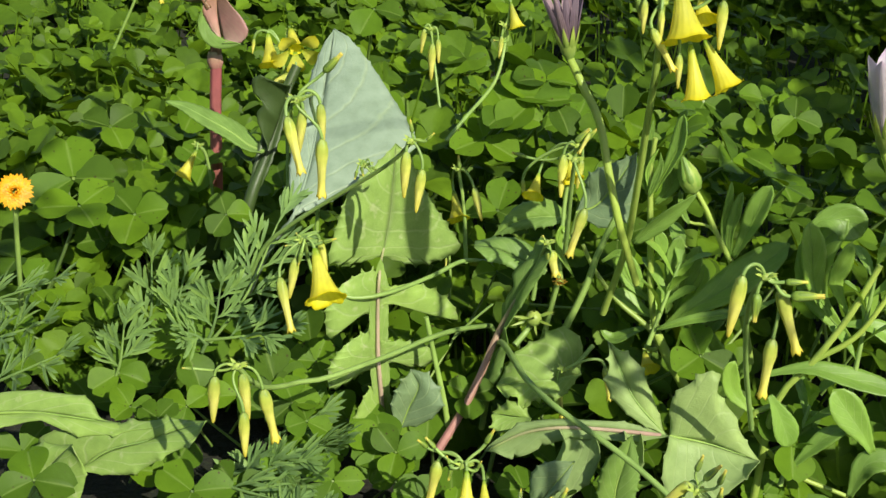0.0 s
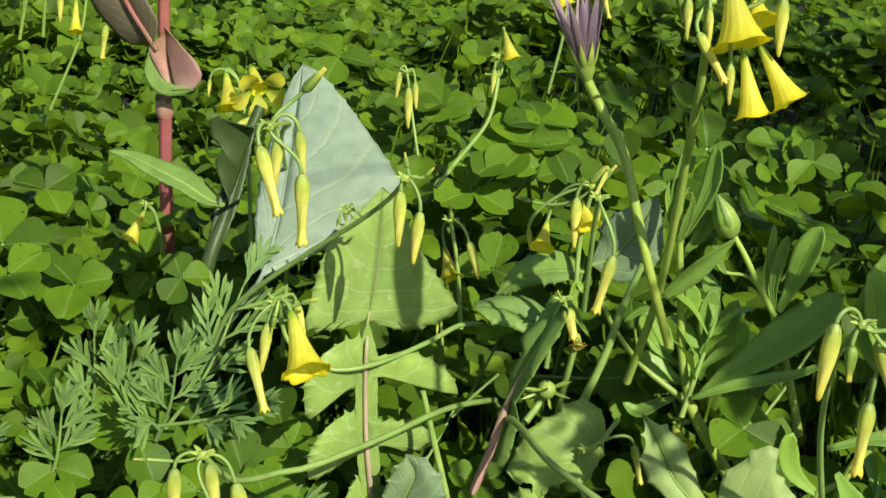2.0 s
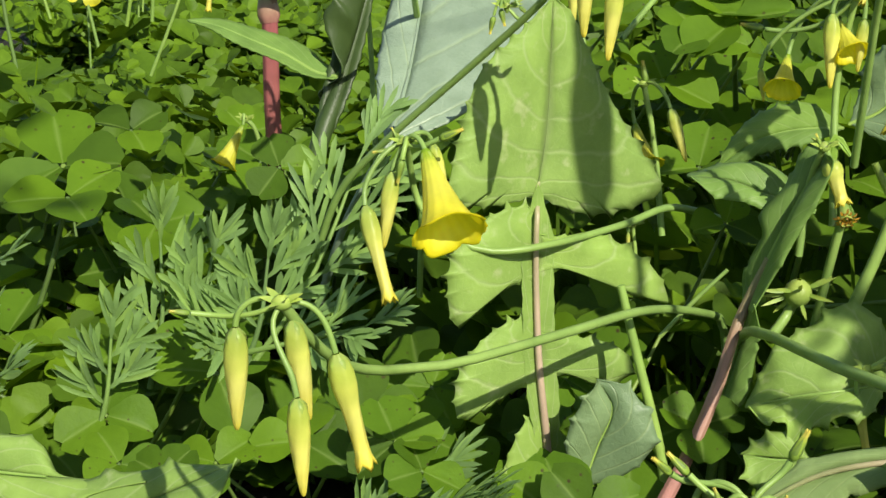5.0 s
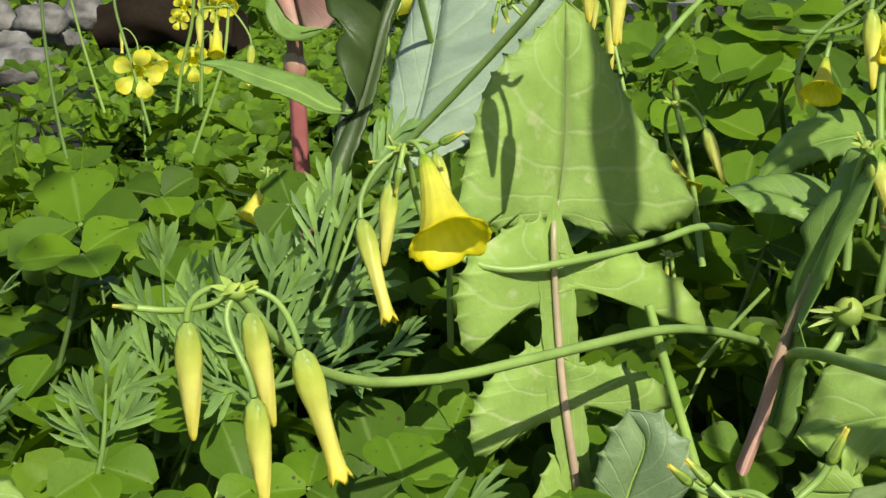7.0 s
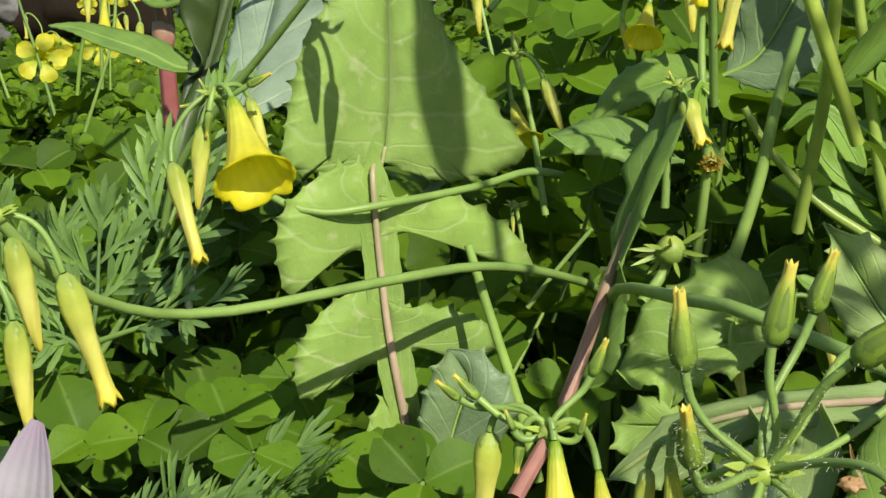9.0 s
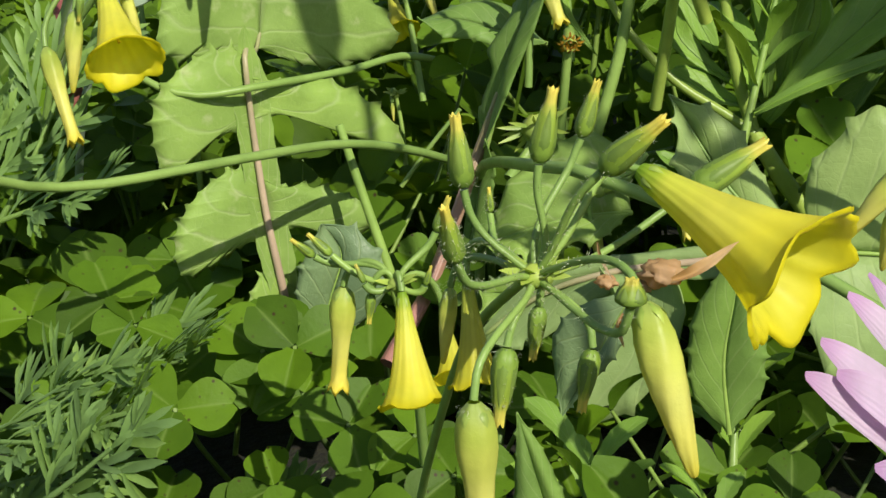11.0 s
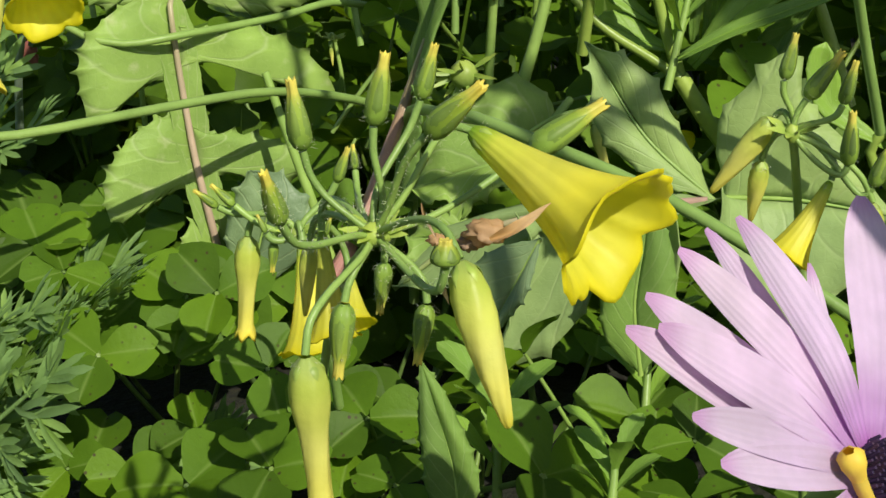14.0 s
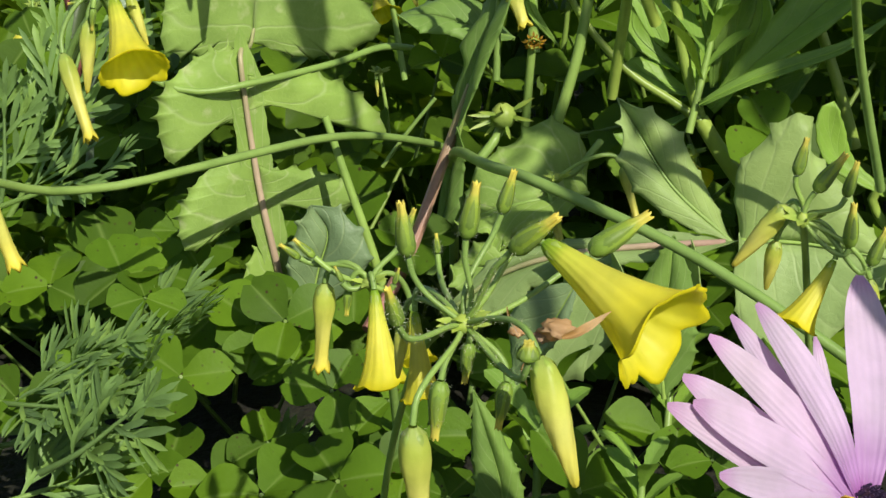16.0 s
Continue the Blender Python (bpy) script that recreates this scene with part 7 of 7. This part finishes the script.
for e, face, size, spin in (((0.037, 0.205, 0.139), (0.1, -0.45, 0.85), 1.75, 0.4), ((0.015, 0.2, 0.118), (0.1, -0.5, 0.8), 1.5, 2.2), ((0.033, 0.155, 0.097), (0.0, -0.6, 0.8), 1.4, 0.1), ((-0.209, 0.245, 0.077), (0.3, -0.4, 0.85), 1.5, 1.0), ((-0.158, 0.165, 0.059), (0.2, -0.5, 0.8), 1.6, 0.6), ((0.04, 0.22, 0.148), (0.2, -0.3, 0.9), 1.4, 1.9), ((0.026, 0.2, 0.134), (0.1, -0.6, 0.7), 1.4, 0.3), ((0.047, 0.21, 0.14), (0.2, -0.4, 0.85), 1.5, 1.2), ((-0.18, 0.14, 0.083), (0.2, -0.5, 0.8), 1.9, 0.2), ((-0.167, 0.12, 0.077), (0.2, -0.4, 0.8), 1.6, 1.3), ((-0.036, 0.035, 0.048), (0.3, -0.6, 0.7), 1.35, 0.2), ((-0.0220, 0.0510, 0.0140), (0.2, -0.7, 0.65), 1.05, 0.1), ((0.0140, 0.0270, 0.0360), (0.2, -0.75, 0.6), 1.25, 0.5), ((0.0580, -0.0100, 0.0180), (0.1, -0.6, 0.75), 1.0, 0.7), ((-0.0040, -0.0110, 0.0120), (0.2, -0.6, 0.75), 1.1, 1.6), ((-0.024, 0.035, 0.041), (0.1, -0.5, 0.8), 1.2, 0.4), ((0.0600, 0.0000, 0.0200), (0.1, -0.6, 0.75), 0.9, 2.0), ((-0.088, 0.36, 0.141), (0.1, -0.4, 0.9), 1.6, 0.5), ((-0.0510, 0.0690, 0.0340), (0.1, -0.15, 1.0), 1.2, 0.3), ((-0.0240, -0.0160, 0.0160), (0.2, -0.6, 0.8), 1.1, 0.8), ((0.0420, -0.0000, 0.0120), (0.1, -0.7, 0.7), 1.15, 0.2), ((-0.0060, 0.0470, 0.0300), (0.15, -0.6, 0.8), 1.2, 2.4)):
    put_clover(e, face, size, spin)


# ---- far edge of the meadow ----
def rock(at, size, seed, label="weathered grey stone at the edge of the clover"):
    s = Shape()
    rows = []
    for i in range(11):
        th = math.pi * i / 10
        row = []
        for j in range(18):
            x = 2 * math.pi * j / 18
            d = Vector((math.sin(th) * math.cos(x), math.sin(th) * math.sin(x), math.cos(th)))
            k = 1 + 0.35 * noise.noise(d * 1.6 + Vector((seed, 0, 0))) + 0.12 * noise.noise(d * 4 + Vector((0, seed, 0)))
            row.append(V(at) + Vector((d.x * size * 1.4, d.y * size, d.z * size * 0.75)) * k)
        rows.append(row)
    s.grid(rows, closed=True)
    tagged(s.object("stone", ROCK), label, "stone", "stones")


for k, (x, y, z) in enumerate(((-1.6463, 2.2000, 0.0983), (-1.6443, 2.3000, 0.1424), (-1.7823, 2.3000, 0.1492), (-1.6580, 2.4000, 0.0995), (-1.7249, 2.6000, 0.1530), (-1.4846, 2.0000, 0.0613))):
    rock((x, y, z - 0.02), 0.034 + 0.012 * (k % 3), k * 3.1)


def far_hedge():
    """Low wild greenery behind the clover."""
    s = Shape()
    for _ in range(5200):
        y = rng.uniform(3.2, 5.5)
        x = rng.uniform(-3.4, 2.6)
        if -0.62 < (x + 0.30) / y * 4 + 0.95 < -0.05 and y < 4:
            continue
        z = abs(rng.gauss(0, 0.35)) + 0.05
        way = Vector((rng.gauss(0, 1), rng.gauss(-0.5, 1), rng.gauss(0.3, 0.8))).normalized()
        ln = rng.uniform(0.05, 0.11)
        s.blade([(x, y, z), V((x, y, z)) + way * ln * 0.5, V((x, y, z)) + way * ln + Vector((0, 0, -0.01))], ln * 0.3, (rng.gauss(0, 0.4), -0.8, 0.6), "lance", 0.3, 0, 0, 5, 3)
    tagged(s.object("far_greenery", CLOVER_FAR), "tangled wild greenery at the far edge of the meadow", "shrubs", kind="stuff")


far_hedge()


cluster("tiny drooping sorrel buds on a thin bowed stalk", (-0.0011, 0.0240, 0.1538), [(0.0018, 0.0240, 0.1513), (0.0039, 0.0215, 0.1523)], [("bud", (-0.0038, 0.0230, 0.1517), (-0.0045, 0.0230, 0.1478)), ("bud", (-0.0023, 0.0230, 0.1534), (-0.0012, 0.0230, 0.1497)), ("bud", (0.0019, 0.0230, 0.1542), (0.0041, 0.0230, 0.1523))], r=0.0005, thin=0.0003)
for k, e in enumerate([(0.1173, -0.0100, 0.0190), (0.1143, 0.0000, 0.0243), (0.0727, -0.0400, 0.0258), (0.0613, -0.0300, 0.0273), (0.0487, -0.0400, 0.0277), (0.0259, -0.0200, 0.0256), (0.1264, -0.0200, 0.0290), (0.0312, -0.0400, 0.0230)]):
    put_clover(e, (0.1, -0.5, 0.85), 0.9 + 0.2 * math.sin(2 * k), k * 1.7)


# log-shaped body added in place of a dark hollow behind the clover
def fallen_log():
    p = thing("fallen_log", (-1.2501, 2.1000, 0.0895), "dark body standing in for a hollow behind the clover", "log")
    rows = []
    for i in range(24):
        q, row = i / 23, []
        for j in range(20):
            x = 2 * math.pi * j / 20
            r = 0.052 * (1 + 0.45 * noise.noise((3 * q, math.cos(x) * 1.5, math.sin(x) * 1.5)) + 0.2 * noise.noise((9 * q, math.cos(x) * 4, math.sin(x) * 4)))
            r *= 0.75 + 0.25 * math.sin(math.pi * q)
            row.append((-1.37 + 0.26 * q, 2.1 + 0.05 * q + r * math.cos(x), 0.115 + 0.015 * math.sin(4 * q) + r * math.sin(x)))
        rows.append(row)
    s = Shape().grid(rows, closed=True)
    s.fan(rows[0][::-1], (-1.36, 2.1, 0.115)).fan(rows[-1], (-1.12, 2.15, 0.11))
    s.object("log", HOLLOW_DARK, p)


# near-black brown, so that the body passes for the dark hollow
HOLLOW_DARK = plant("hollow_dark_brown", flat(0.022, 0.016, 0.011), 0.0, 0.95, vary=0.1, bump=0.8, grain=90.0, spec=0.05)
fallen_log()
